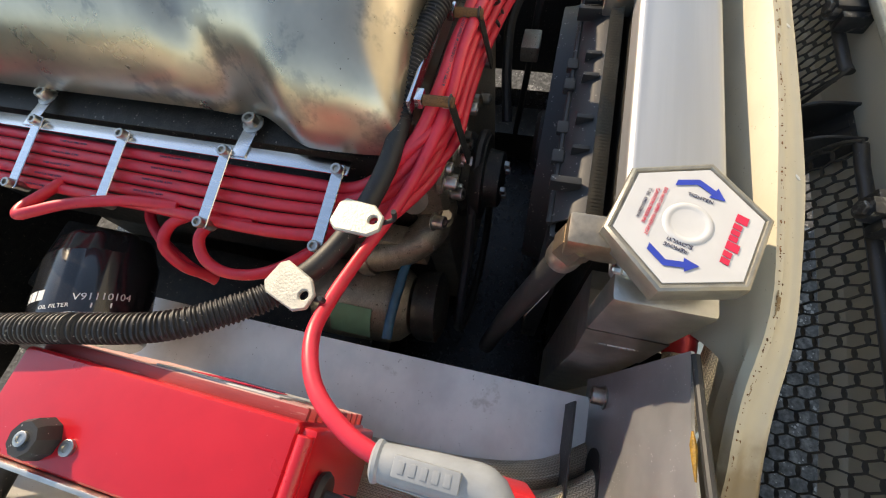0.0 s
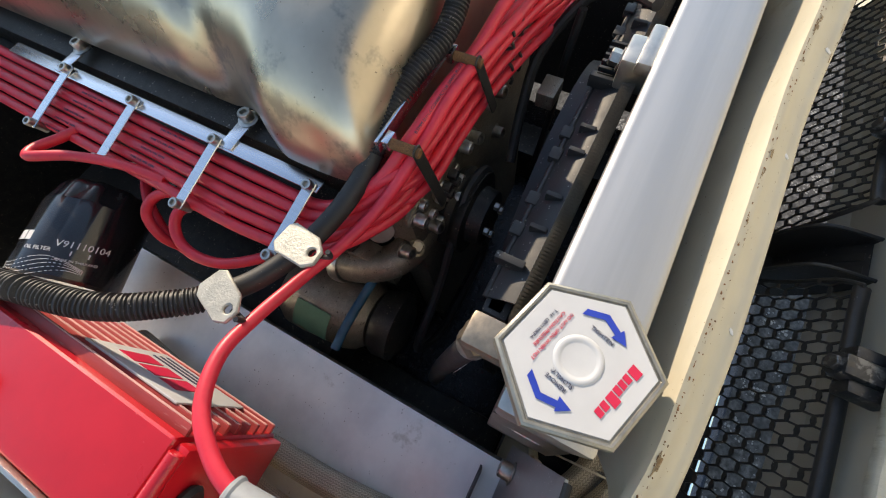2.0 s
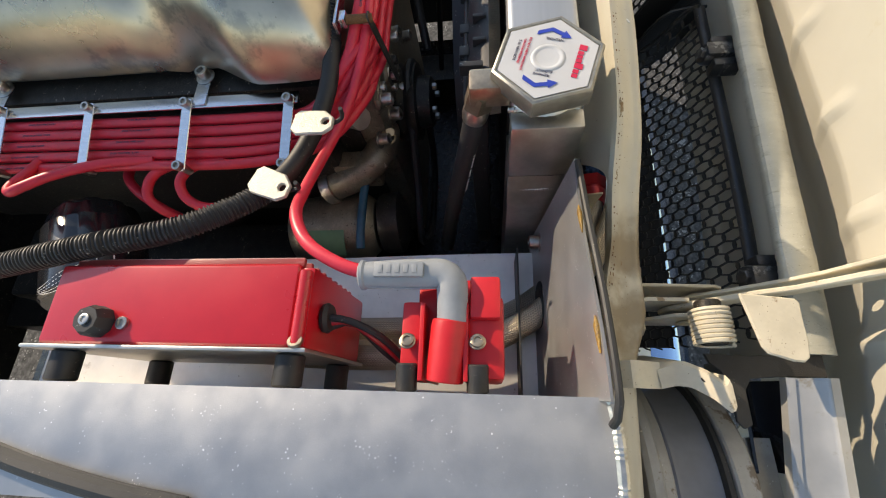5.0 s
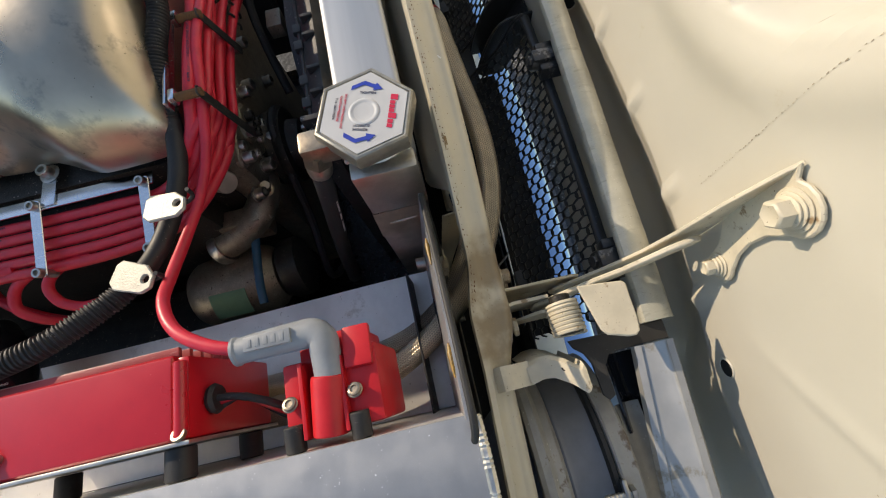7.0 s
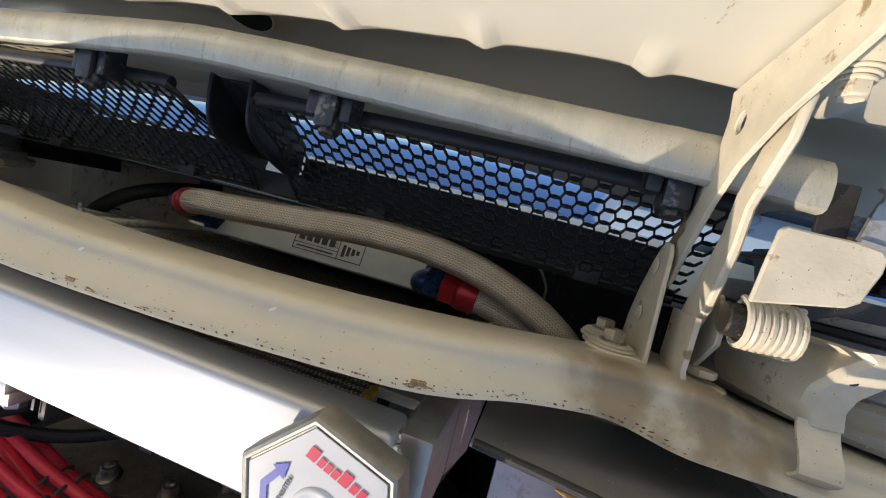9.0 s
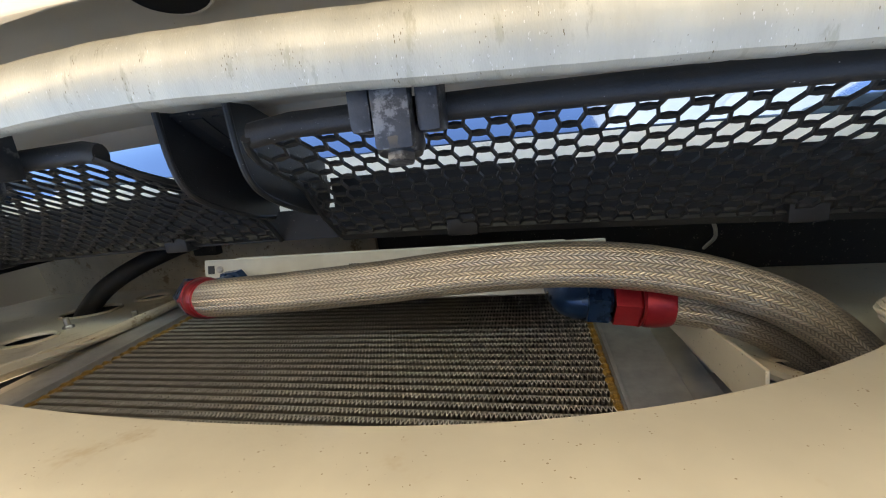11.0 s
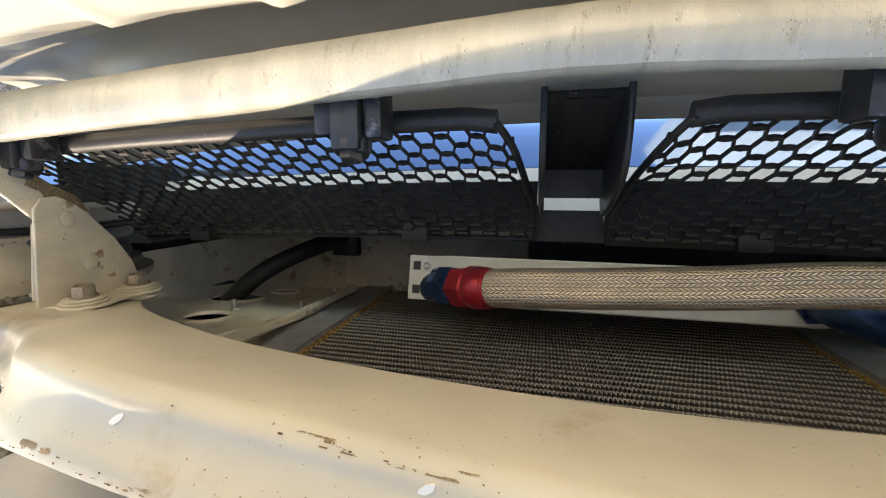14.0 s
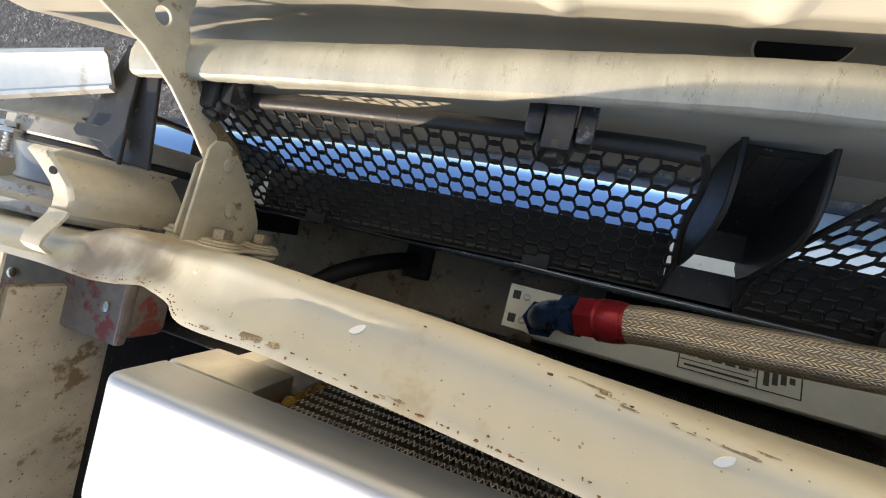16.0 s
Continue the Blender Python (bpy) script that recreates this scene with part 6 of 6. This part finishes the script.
def build_wires():
    for i in range(5):
        x = 0.1800 + 0.0121 * i
        d = 0.0155 * i / 4.6
        zc = 0.7385 - d * 0.9
        k = 1.25 * (4 - i)
        w = thing("spark_plug_wire", (x, -0.5, zc), "thick red silicone spark plug wire", "ignition wire", "plug wires")
        zt = 0.733 + 0.0135 * k
        pts = [(x - 0.008, -0.86, zc + 0.002), (x - 0.004, -0.62, zc + 0.001 * math.sin(i)), (x - 0.001, -0.44, zc), (x, -0.30, zc - 0.001),
               (0.178 + 0.0092 * i, -0.232 + 0.003 * i, 0.732 + 0.002 * k), (0.152 + 0.003 * i, -0.186 + 0.002 * i, 0.734 + 0.008 * k), (0.120, -0.168, zt), (0.070, -0.166 + 0.002 * math.sin(2.1 * i), zt + 0.002), (0.018, -0.163, zt + 0.001), (-0.05, -0.156 + 0.002 * math.cos(i), zt - 0.004 + 0.004 * k), (-0.13, -0.145 + 0.004 * k, 0.72 + 0.018 * k), (-0.24, -0.15, 0.70 + 0.02 * k)]
        for y0 in (-0.425, -0.55):
            pr = lettering("SPARK PLUG WIRE  8.5MM", 0.0030, frame3((x, y0 - 0.006 * i, zc + 0.0058), (0, 1, 0), (-1, 0, 0.2)))
            part("print", pr, INK_DARK, w, smooth=False)
        n3 = Vector((0, 0.5, 0.87))
        pr = lettering("8.5MM SUPER CONDUCTOR SPARK PLUG WIRE", 0.0034, frame3(Vector((0.074 - 0.006 * i, -0.166 + 0.002 * math.sin(2.1 * i), zt + 0.002)) + n3 * 0.0059, (-1, 0, 0), n3.cross(Vector((-1, 0, 0)))), squeeze=1.2)
        part("print", pr, INK_DARK, w, smooth=False)
        part("sheath", tube(pts, 0.0056, 14, 0.006), WIRE, w)
    for i in range(3):
        w = thing("spark_plug_wire", (0.1, -0.17, 0.76), "thick red silicone spark plug wire", "ignition wire", "plug wires")
        z = 0.742 + 0.021 * i
        part("sheath", tube([(0.19 - 0.01 * i, -0.235, 0.725), (0.150, -0.180, z - 0.006), (0.118, -0.159 - 0.001 * i, z), (0.07, -0.157, z + 0.003), (0.016, -0.155, z + 0.002), (-0.05, -0.146, z + 0.002), (-0.15, -0.13, z - 0.004), (-0.25, -0.13, z)], 0.0046, 12, 0.006), WIRE, w)
    # the long coil wire
    w = thing("coil_wire", (0.35, -0.2, 0.79), "thick red coil wire with a grey angled boot", "ignition wire")
    part("sheath", tube([(0.375, -0.128, 0.795), (0.366, -0.158, 0.797), (0.347, -0.187, 0.795), (0.318, -0.205, 0.785), (0.287, -0.209, 0.769), (0.245, -0.204, 0.755), (0.205, -0.192, 0.752), (0.165, -0.176, 0.765), (0.125, -0.160, 0.794), (0.07, -0.158, 0.803), (0.016, -0.155, 0.80), (-0.06, -0.148, 0.795), (-0.2, -0.14, 0.79)], 0.0052, 14, 0.005), WIRE, w)
    b = part("boot", tube([(0.3745, -0.139, 0.7945), (0.3735, -0.120, 0.7937), (0.3730, -0.095, 0.7925), (0.3732, -0.080, 0.792), (0.3785, -0.0735, 0.7915), (0.388, -0.0725, 0.791), (0.398, -0.0725, 0.790), (0.408, -0.0725, 0.789)], 0.0112, 20, 0.003, lambda s: 0.90 + 0.12 * step_(0.0, 0.05, s) - 0.06 * step_(0.075, 0.09, s)), GREY_BOOT, w, "grey silicone angled boot")
    part("grip_pad", block((0.3675, -0.128, 0.8015), (0.3785, -0.092, 0.8062), 0.0012), GREY_BOOT, b, "raised grip pad")
    for k in range(5):
        part("grip_rib", block((0.3700, -0.125 + 0.0062 * k, 0.8060), (0.3760, -0.1215 + 0.0062 * k, 0.8066), 0.0002), GREY_BOOT, b)
    part("parting_line", tube([(0.3838, -0.134, 0.7965), (0.3842, -0.11, 0.7955), (0.3840, -0.085, 0.7945)], 0.0007, 6, 0.004), GREY_BOOT, b)
    part("cuff", lathe((0.3745, -0.1415, 0.7946), (0.3742, -0.136, 0.7944), ((0, 0.0085), (0.3, 0.0112), (0.7, 0.0112), (1, 0.0100)), 20), GREY_BOOT, b)
    # loops that drop to the plugs
    for pts in ([(0.222, -0.41, 0.728), (0.230, -0.46, 0.737), (0.246, -0.508, 0.744), (0.262, -0.536, 0.748), (0.267, -0.551, 0.7465), (0.256, -0.560, 0.741), (0.234, -0.557, 0.733), (0.212, -0.555, 0.726), (0.190, -0.553, 0.715)],
                [(0.224, -0.36, 0.722), (0.225, -0.392, 0.722), (0.238, -0.418, 0.718), (0.258, -0.424, 0.708), (0.270, -0.408, 0.690), (0.268, -0.396, 0.665)],
                [(0.188, -0.478, 0.690), (0.205, -0.474, 0.694), (0.226, -0.470, 0.696), (0.248, -0.446, 0.692), (0.266, -0.412, 0.680), (0.270, -0.395, 0.655)],
                [(0.222, -0.33, 0.722), (0.228, -0.366, 0.722), (0.244, -0.382, 0.718), (0.262, -0.374, 0.710), (0.270, -0.350, 0.704), (0.264, -0.315, 0.704), (0.242, -0.280, 0.708), (0.215, -0.255, 0.712)]):
        w = thing("spark_plug_wire", pts[0], "red plug wire looping down to its plug", "ignition wire", "plug wires")
        part("sheath", tube(pts, 0.0054, 12, 0.004), WIRE, w)
    for p, q in (((0.208, -0.555, 0.724), (0.176, -0.551, 0.700)), ((0.206, -0.474, 0.694), (0.178, -0.480, 0.684))):
        w = thing("plug_boot", p, "grey rubber spark plug boot", "plug boot", "plug boots")
        part("boot", lathe(p, q, ((0, 0.007), (0.15, 0.010), (0.8, 0.011), (1, 0.010)), 16), GREY_BOOT, w)
    # wiring conduit with its two clips
    c = thing("wiring_conduit", (0.3, -0.26, 0.77), "black corrugated conduit and smooth sleeve across the wires", "conduit")
    rib = lambda s: 1.0 if (s * 1000 / 3.2) % 1.0 < 0.5 else 0.86
    part("corrugated_sleeve", tube([(0.405, -0.66, 0.80), (0.375, -0.48, 0.803), (0.352, -0.37, 0.803), (0.334, -0.305, 0.793), (0.306, -0.266, 0.776), (0.287, -0.248, 0.767)], 0.0105, 18, 0.0008, rib), BLACK_PLASTIC, c, "ribbed conduit")
    part("smooth_sleeve", tube([(0.292, -0.252, 0.768), (0.262, -0.233, 0.760), (0.225, -0.218, 0.758), (0.185, -0.206, 0.764), (0.150, -0.198, 0.778), (0.118, -0.196, 0.795)], 0.0088, 16, 0.005), RUBBER, c, "smooth rubber sleeve")
    part("corrugated_sleeve", tube([(0.135, -0.197, 0.786), (0.11, -0.196, 0.800), (0.075, -0.190, 0.814), (0.035, -0.181, 0.824), (0.0, -0.184, 0.842), (-0.024, -0.204, 0.874), (-0.040, -0.245, 0.898), (-0.052, -0.33, 0.903), (-0.06, -0.46, 0.902)], 0.0098, 18, 0.0008, rib), BLACK_PLASTIC, c, "ribbed conduit")
    for p, q in (((0.2820, -0.2465, 0.7815), (0.2930, -0.2245, 0.7825)), ((0.2265, -0.2140, 0.7860), (0.2305, -0.1920, 0.7880))):
        t = thing("hose_clip", p, "pitted silver alloy clip with a cable tie", "clip", "hose clips")
        p, q = Vector(p), Vector(q)
        m = frame3((p + q) / 2, q - p, Vector((0.9, -0.45, 0.0)) if p.x > 0.25 else Vector((0.97, -0.2, 0.05)))
        part("tag", plate([(-0.021, -0.008), (-0.017, -0.013), (0.008, -0.014), (0.019, -0.007), (0.021, 0.004), (0.014, 0.011), (-0.013, 0.014), (-0.020, 0.009)], 0.004, m, 0.001, ((0.0125, -0.002, 0.0035),)), TAG, t, "pitted alloy plate with a hole")
        part("tie", tube([m @ Vector((0.0125, -0.002, 0.005)), m @ Vector((0.018, -0.005, 0.006)), m @ Vector((0.027, -0.008, 0.001)), m @ Vector((0.030, -0.008, -0.010))], 0.0019, 8, 0.003), RUBBER, t, "black cable tie")


def build_ignition():
    ob = thing("ignition_box", (0.40, -0.28, 0.66), "red enamelled finned ignition box on rubber mounts", "ignition box")
    body = part("case", block((0.366, -0.388, 0.672), (0.428, -0.186, 0.800), 0.004, segments=3), RED, ob, "red enamelled case")
    part("end_cap", block((0.368, -0.187, 0.674), (0.428, -0.176, 0.796), 0.003), RED, body)
    for k in range(9):
        z = 0.6790 + 0.0134 * k
        fin = part("fin", block((0.3590, -0.386, z), (0.367, -0.188, z + 0.0042), 0.0010), RED_WORN, body, "worn cooling fin")
        part("fin_crest", block((0.3584, -0.385, z + 0.0008), (0.3592, -0.189, z + 0.0034), 0.0003), RED_CREST, fin, "chalky worn crest")
    nm = part("name_plate", block((0.3572, -0.310, 0.695), (0.3592, -0.215, 0.778), 0.001), WHITE_LABEL, body, "scuffed printed name plate")
    part("maker_mark", joined(*[block((0.3567, -0.296 + 0.022 * k, 0.730), (0.3571, -0.278 + 0.022 * k, 0.760), 0) for k in range(3)]), INK_RED, nm, smooth=False)
    part("print_bars", joined(*[block((0.3567, -0.300, 0.703 + 0.008 * k), (0.3571, -0.250 + 0.004 * k, 0.706 + 0.008 * k), 0) for k in range(3)]), INK_DARK, nm, smooth=False)
    part("base_plate", block((0.4285, -0.398, 0.670), (0.4315, -0.172, 0.803), 0.001), WELDED, ob, "bare alloy base plate")
    part("pillar", rod((0.4275, -0.181, 0.7985), (0.372, -0.181, 0.7985), 0.005, 12), RED, body)
    kn = part("selector_knob", lathe((0.412, -0.338, 0.800), (0.412, -0.338, 0.813), ((0, 0.012), (0.7, 0.0115), (1, 0.0095)), 9), BLACK_PLASTIC, ob, "black lobed selector knob")
    bolt("knob_screw", (0.412, -0.338, 0.813), (0, 0, 1), 0.0042, 0.0015, STEEL, kn, socket=True)
    bolt("screw", (0.4125, -0.319, 0.800), (0, 0, 1), 0.0048, 0.0025, STEEL, ob, socket=True)
    bolt("screw", (0.4245, -0.181, 0.800), (-0.5, 0, 1), 0.0055, 0.003, BRASS, ob, socket=True)
    for y in (-0.19, -0.372):
        for z in (0.786, 0.690):
            part("rubber_mount", rod((0.4318, y, z), (0.4545, y, z), 0.0105, 18), RUBBER, ob)
    part("grommet", lathe((0.402, -0.175, 0.770), (0.402, -0.169, 0.770), ((0, 0.011), (0.5, 0.012), (1, 0.010)), 18), RUBBER, ob)
    for k in range(3):
        c = thing("ignition_lead", (0.41, -0.15, 0.76), "black lead from the ignition box", "cable", "ignition leads")
        part("lead", tube([(0.402 + 0.003 * k, -0.172, 0.772 - 0.004 * k), (0.404, -0.155, 0.770 - 0.006 * k), (0.414 + 0.005 * k, -0.132, 0.760 - 0.010 * k), (0.430 + 0.004 * k, -0.115, 0.735 - 0.012 * k), (0.44, -0.105, 0.70)], 0.0030, 10, 0.005), RED if k == 1 else RUBBER, c)
    co = thing("ignition_coil", (0.41, -0.08, 0.70), "red plastic ignition coil under the grey boot", "ignition coil")
    part("body", block((0.372, -0.100, 0.700), (0.420, -0.050, 0.774), 0.003), RED_PLASTIC, co, "red core block")
    part("shoulder", block((0.388, -0.0625, 0.700), (0.446, -0.036, 0.786), 0.004), RED_PLASTIC, co)
    part("shoulder", block((0.392, -0.1095, 0.705), (0.4465, -0.0925, 0.786), 0.003), RED_PLASTIC, co)
    part("side_block", moved(block((-0.020, -0.016, 0.0), (0.012, 0.006, 0.007), 0.003), frame3((0.394, -0.044, 0.784), (1, 0, 0.12), (0, 1, 0))), RED_PLASTIC, co, "sloping upper block")
    for y in (-0.0935, -0.0625):
        part("rib", block((0.394, y - 0.0016, 0.70), (0.4475, y + 0.0016, 0.7925), 0.0008), RED_PLASTIC, co)
    part("tower", lathe((0.4475, -0.0778, 0.783), (0.406, -0.0735, 0.788), ((0, 0.0128), (0.02, 0.0134), (0.9, 0.0134), (0.98, 0.0128), (1, 0.0118)), 28), RED_PLASTIC, co, "round tower")
    for y in (-0.1035, -0.0545):
        bolt("coil_screw", (0.4215, y, 0.790), (-0.4, 0, 1), 0.005, 0.002, BRASS, co, washer=0.006, socket=True)
        part("coil_foot", rod((0.436, y, 0.788), (0.4545, y, 0.786), 0.0075, 14), RUBBER, co)


def build_tray():
    """The bent alloy panels along the wing that carry the ignition parts."""
    ob = thing("inner_wing_panel", (0.46, -0.2, 0.6), "bent aluminium inner wing panel flecked with droplets", "car panel")
    part("top_sheet", skin(lambda y, v: (0.455 + 0.072 * v, y, 0.800 + 0.004 * math.sin(2.6 * v)), spread(-1.05, 0.027, 20), spread(0, 1, 8), 0.002), ALU, ob, "flecked bright top")
    part("bend", skin(lambda y, a: (0.459 - 0.004 * math.sin(radians(a)), y, 0.7965 + 0.004 * math.cos(radians(a))), (-1.05, 0.027), spread(0, 90, 5), 0.0), ALU, ob)
    part("inner_face", block((0.4550, -1.05, 0.58), (0.4570, 0.022, 0.7965), 0.0004), ALU_PLAIN, ob)
    part("shelf", skin(lambda y, v: (0.296 + 0.158 * v, y, 0.592 + 0.02 * step_(-0.4, 0.0, y)), spread(-0.62, 0.004, 12), spread(0, 1, 6), 0.002), ALU_PLAIN, ob, "dull alloy shelf")
    part("shelf_lip", skin(lambda y, v: (0.296 + 0.001 * v, y, 0.592 + 0.02 * step_(-0.4, 0.0, y) - 0.10 * v), spread(-0.62, 0.004, 12), (0, 1), 0.002), ALU_PLAIN, ob)
    wall = part("front_wall", skin(lambda x, v: (x, 0.004 + 0.020 * v, 0.60 + (0.186 + 0.034 * step_(0.30, 0.456, x)) * v), spread(0.276, 0.457, 14), spread(0, 1, 8), 0.002), ALU, ob, "sloping front wall flecked with droplets")
    part("edge_rubber", tube([(0.278, 0.0245, 0.786), (0.33, 0.0255, 0.797), (0.40, 0.0265, 0.815), (0.457, 0.0265, 0.822), (0.470, 0.024, 0.812)], 0.0026, 10, 0.006), RUBBER, ob, "black rubber edge seal")
    for x, z in ((0.332, 0.795), (0.418, 0.812)):
        part("sealant", moved(lathe((0, 0, -0.012), (0, 0, 0.012), ((0, 0.0006), (0.3, 0.0020), (0.6, 0.0015), (1, 0.0006)), 8), Matrix.Translation((x, 0.0205, z)) @ Matrix.Rotation(radians(80), 4, "Y")), YELLOW, ob, "amber sealant smear")
    bolt("wall_bolt", (0.296, 0.0075, 0.652), (0, -1, 0.1), 0.0075, 0.010, STEEL, wall, washer=0.010, socket=True)
    # dark plate on the wall paints the unlit opening
    part("wall_hole", plate(rounded(0.05, 0.036, 0.016), 0.001, frame3((0.362, 0.0062, 0.640), (1, 0, 0), (0, 0.11, 1))), RUBBER, wall, "dark hose hole")
    part("end_weld", tube([(0.456, 0.028, 0.799), (0.475, 0.029, 0.802), (0.50, 0.029, 0.803), (0.528, 0.028, 0.800)], 0.0036, 8, 0.0015, lambda s: 0.82 + 0.25 * abs(math.sin(s * 900))), BEAD, ob, "thick weld bead")
    part("end_face", block((0.457, 0.022, 0.70), (0.527, 0.026, 0.799), 0.0008), ALU_PLAIN, ob)
    se = thing("wing_seal", (0.53, -0.4, 0.8), "black rubber sealing strip along the wing edge", "seal")
    part("strip", tube([(0.4600, -0.52, 0.806), (0.486, -0.44, 0.806), (0.507, -0.36, 0.806), (0.520, -0.29, 0.806), (0.527, -0.235, 0.805)], 0.0065, 10, 0.006), RUBBER, se)


def build_shroud():
    ob = thing("fan_shroud", (0, -0.06, 0.5), "black plastic fan shroud behind the radiator", "fan shroud")
    part("frame", joined(block((-0.225, -0.066, 0.42), (0.205, -0.046, 0.470), 0.003), block((-0.225, -0.066, 0.735), (0.205, -0.048, 0.760), 0.004), block((-0.225, -0.066, 0.42), (-0.195, -0.046, 0.76), 0.003), block((0.175, -0.066, 0.42), (0.205, -0.046, 0.76), 0.003)), BLACK_PLASTIC, ob, "black box frame")
    part("top_panel", skin(lambda x, v: (x, -0.043 - 0.024 * v, 0.778 - 0.006 * v - 0.010 * v * v), spread(-0.225, 0.195, 12), spread(0, 1, 8), 0.002), BLACK_PLASTIC, ob, "broad sloping black panel")
    part("panel_lip", tube([(-0.225, -0.067, 0.7625), (0.0, -0.0675, 0.7625), (0.195, -0.067, 0.7615)], 0.0026, 8, 0.02), BLACK_PLASTIC, ob)
    for x in (-0.02, 0.165):
        part("panel_rib", block((x, -0.072, 0.769), (x + 0.006, -0.050, 0.782), 0.001), BLACK_PLASTIC, ob)
    for k, x in enumerate((-0.19, -0.165, -0.13, -0.10, 0.03, 0.055, 0.10, 0.13)):
        part("panel_clip", joined(block((x, -0.0735, 0.7600), (x + 0.012, -0.0640, 0.7655 + 0.0012 * (k % 3)), 0.0014), block((x + 0.003, -0.0600, 0.7695), (x + 0.007, -0.0470, 0.7790), 0.001)), BLACK_PLASTIC, ob, "moulded clip and rib")
    part("ring", lathe((-0.01, -0.085, 0.60), (-0.01, -0.060, 0.60), ((0, 0.150), (0.5, 0.152), (1, 0.156), (1, 0.146), (0.3, 0.144)), 48), BLACK_PLASTIC, ob)
    for k in range(5):
        a = radians(72 * k + 10)
        part("fan_blade", skin(lambda r, v: (-0.01 + r * math.cos(a + 0.5 * v), -0.080 + 0.02 * v, 0.60 + r * math.sin(a + 0.5 * v)), spread(0.035, 0.138, 6), spread(0, 1, 6), 0.002), BLACK_PLASTIC, ob)
    part("hub", rod((-0.01, -0.095, 0.60), (-0.01, -0.060, 0.60), 0.038, 28), BLACK_PLASTIC, ob)
    for k in range(6):
        x = -0.06 + 0.008 * k
        part("rib", block((x, -0.068, 0.772), (x + 0.003, -0.046, 0.782), 0.0006), BLACK_PLASTIC, ob)
    fi = thing("brass_elbow", (0.231, -0.05, 0.80), "dull brass overflow elbow beside the cap neck", "pipe fitting")
    part("elbow", joined(block((0.222, -0.060, 0.810), (0.242, -0.028, 0.832), 0.003), hexhead((0.2315, -0.050, 0.818), (0.2325, -0.055, 0.800), 0.0125, 12)), BRASS, fi, "squared brass elbow")
    part("clamp", lathe((0.2325, -0.0545, 0.801), (0.2335, -0.0575, 0.788), ((0, 0.0105), (0.3, 0.0112), (0.7, 0.0112), (1, 0.0105)), 18), STEEL, fi)
    oh = thing("overflow_hose", (0.25, -0.07, 0.7), "black rubber overflow hose with white lettering", "hose")
    part("hose", tube([(0.2325, -0.0555, 0.798), (0.235, -0.062, 0.765), (0.240, -0.078, 0.69), (0.246, -0.093, 0.615), (0.252, -0.107, 0.53)], 0.0092, 14, 0.006), RUBBER, oh)
    t_ = Vector((0.006, -0.015, -0.075)).normalized()
    o_ = (Vector((0.55, 0.75, 0.30)) - t_ * t_.dot(Vector((0.55, 0.75, 0.30)))).normalized()
    lm = frame3(Vector((0.2362, -0.0660, 0.7450)) + o_ * 0.0093, t_, o_.cross(t_))
    part("print_bars", joined(*[bar_(0.004 * k, -0.0011, 0.004 * k + (0.0031 if k % 5 else 0.0018), 0.0011, lm) for k in range(16) if k not in (5, 9)]), INK_WHITE, oh, "small white print", smooth=False)
    ha = thing("wiring_harness", (-0.1, -0.1, 0.75), "dark taped wiring harness behind the shroud", "cable")
    part("loom", tube([(-0.09, -0.045, 0.80), (-0.11, -0.07, 0.79), (-0.12, -0.11, 0.77), (-0.09, -0.14, 0.72), (-0.05, -0.14, 0.68), (0.0, -0.13, 0.64)], 0.006, 10, 0.006), RUBBER, ha)
    part("branch", tube([(-0.11, -0.11, 0.765), (-0.10, -0.115, 0.70), (-0.11, -0.12, 0.62), (-0.10, -0.13, 0.5)], 0.0045, 8, 0.008), RUBBER, ha)
    part("connector", block((-0.075, -0.125, 0.69), (-0.045, -0.105, 0.71), 0.002, None), CAST, ha, "yellowed connector")


def build_relay():
    ob = thing("relay_box", (-0.48, 0.0, 0.66), "weathered grey and faded red metal box under the rail", "relay box")
    faded = surface("faded_red_grey", (0.17, 0.15, 0.13), 0.6, metal=0.2, vary=0.2, scale=50, bump=0.3, patch=(0.19, 0.045, 0.035), patch_scale=22, patch_at=0.50)
    part("box", block((-0.575, -0.022, 0.655), (-0.428, 0.032, 0.692), 0.008, segments=3), faded, ob, "faded red and grey box")
    part("lid", block((-0.579, -0.025, 0.6915), (-0.425, 0.035, 0.701), 0.004, segments=3), faded, ob, "rounded lid")
    for x in (-0.560, -0.443):
        part("rivet", rod((x, 0.004, 0.700), (x, 0.004, 0.7035), 0.0045, 12, 0.35), STEEL, ob)


for f in (build_relay, build_engine, build_loom, build_wires, build_ignition, build_tray, build_shroud):
    f()
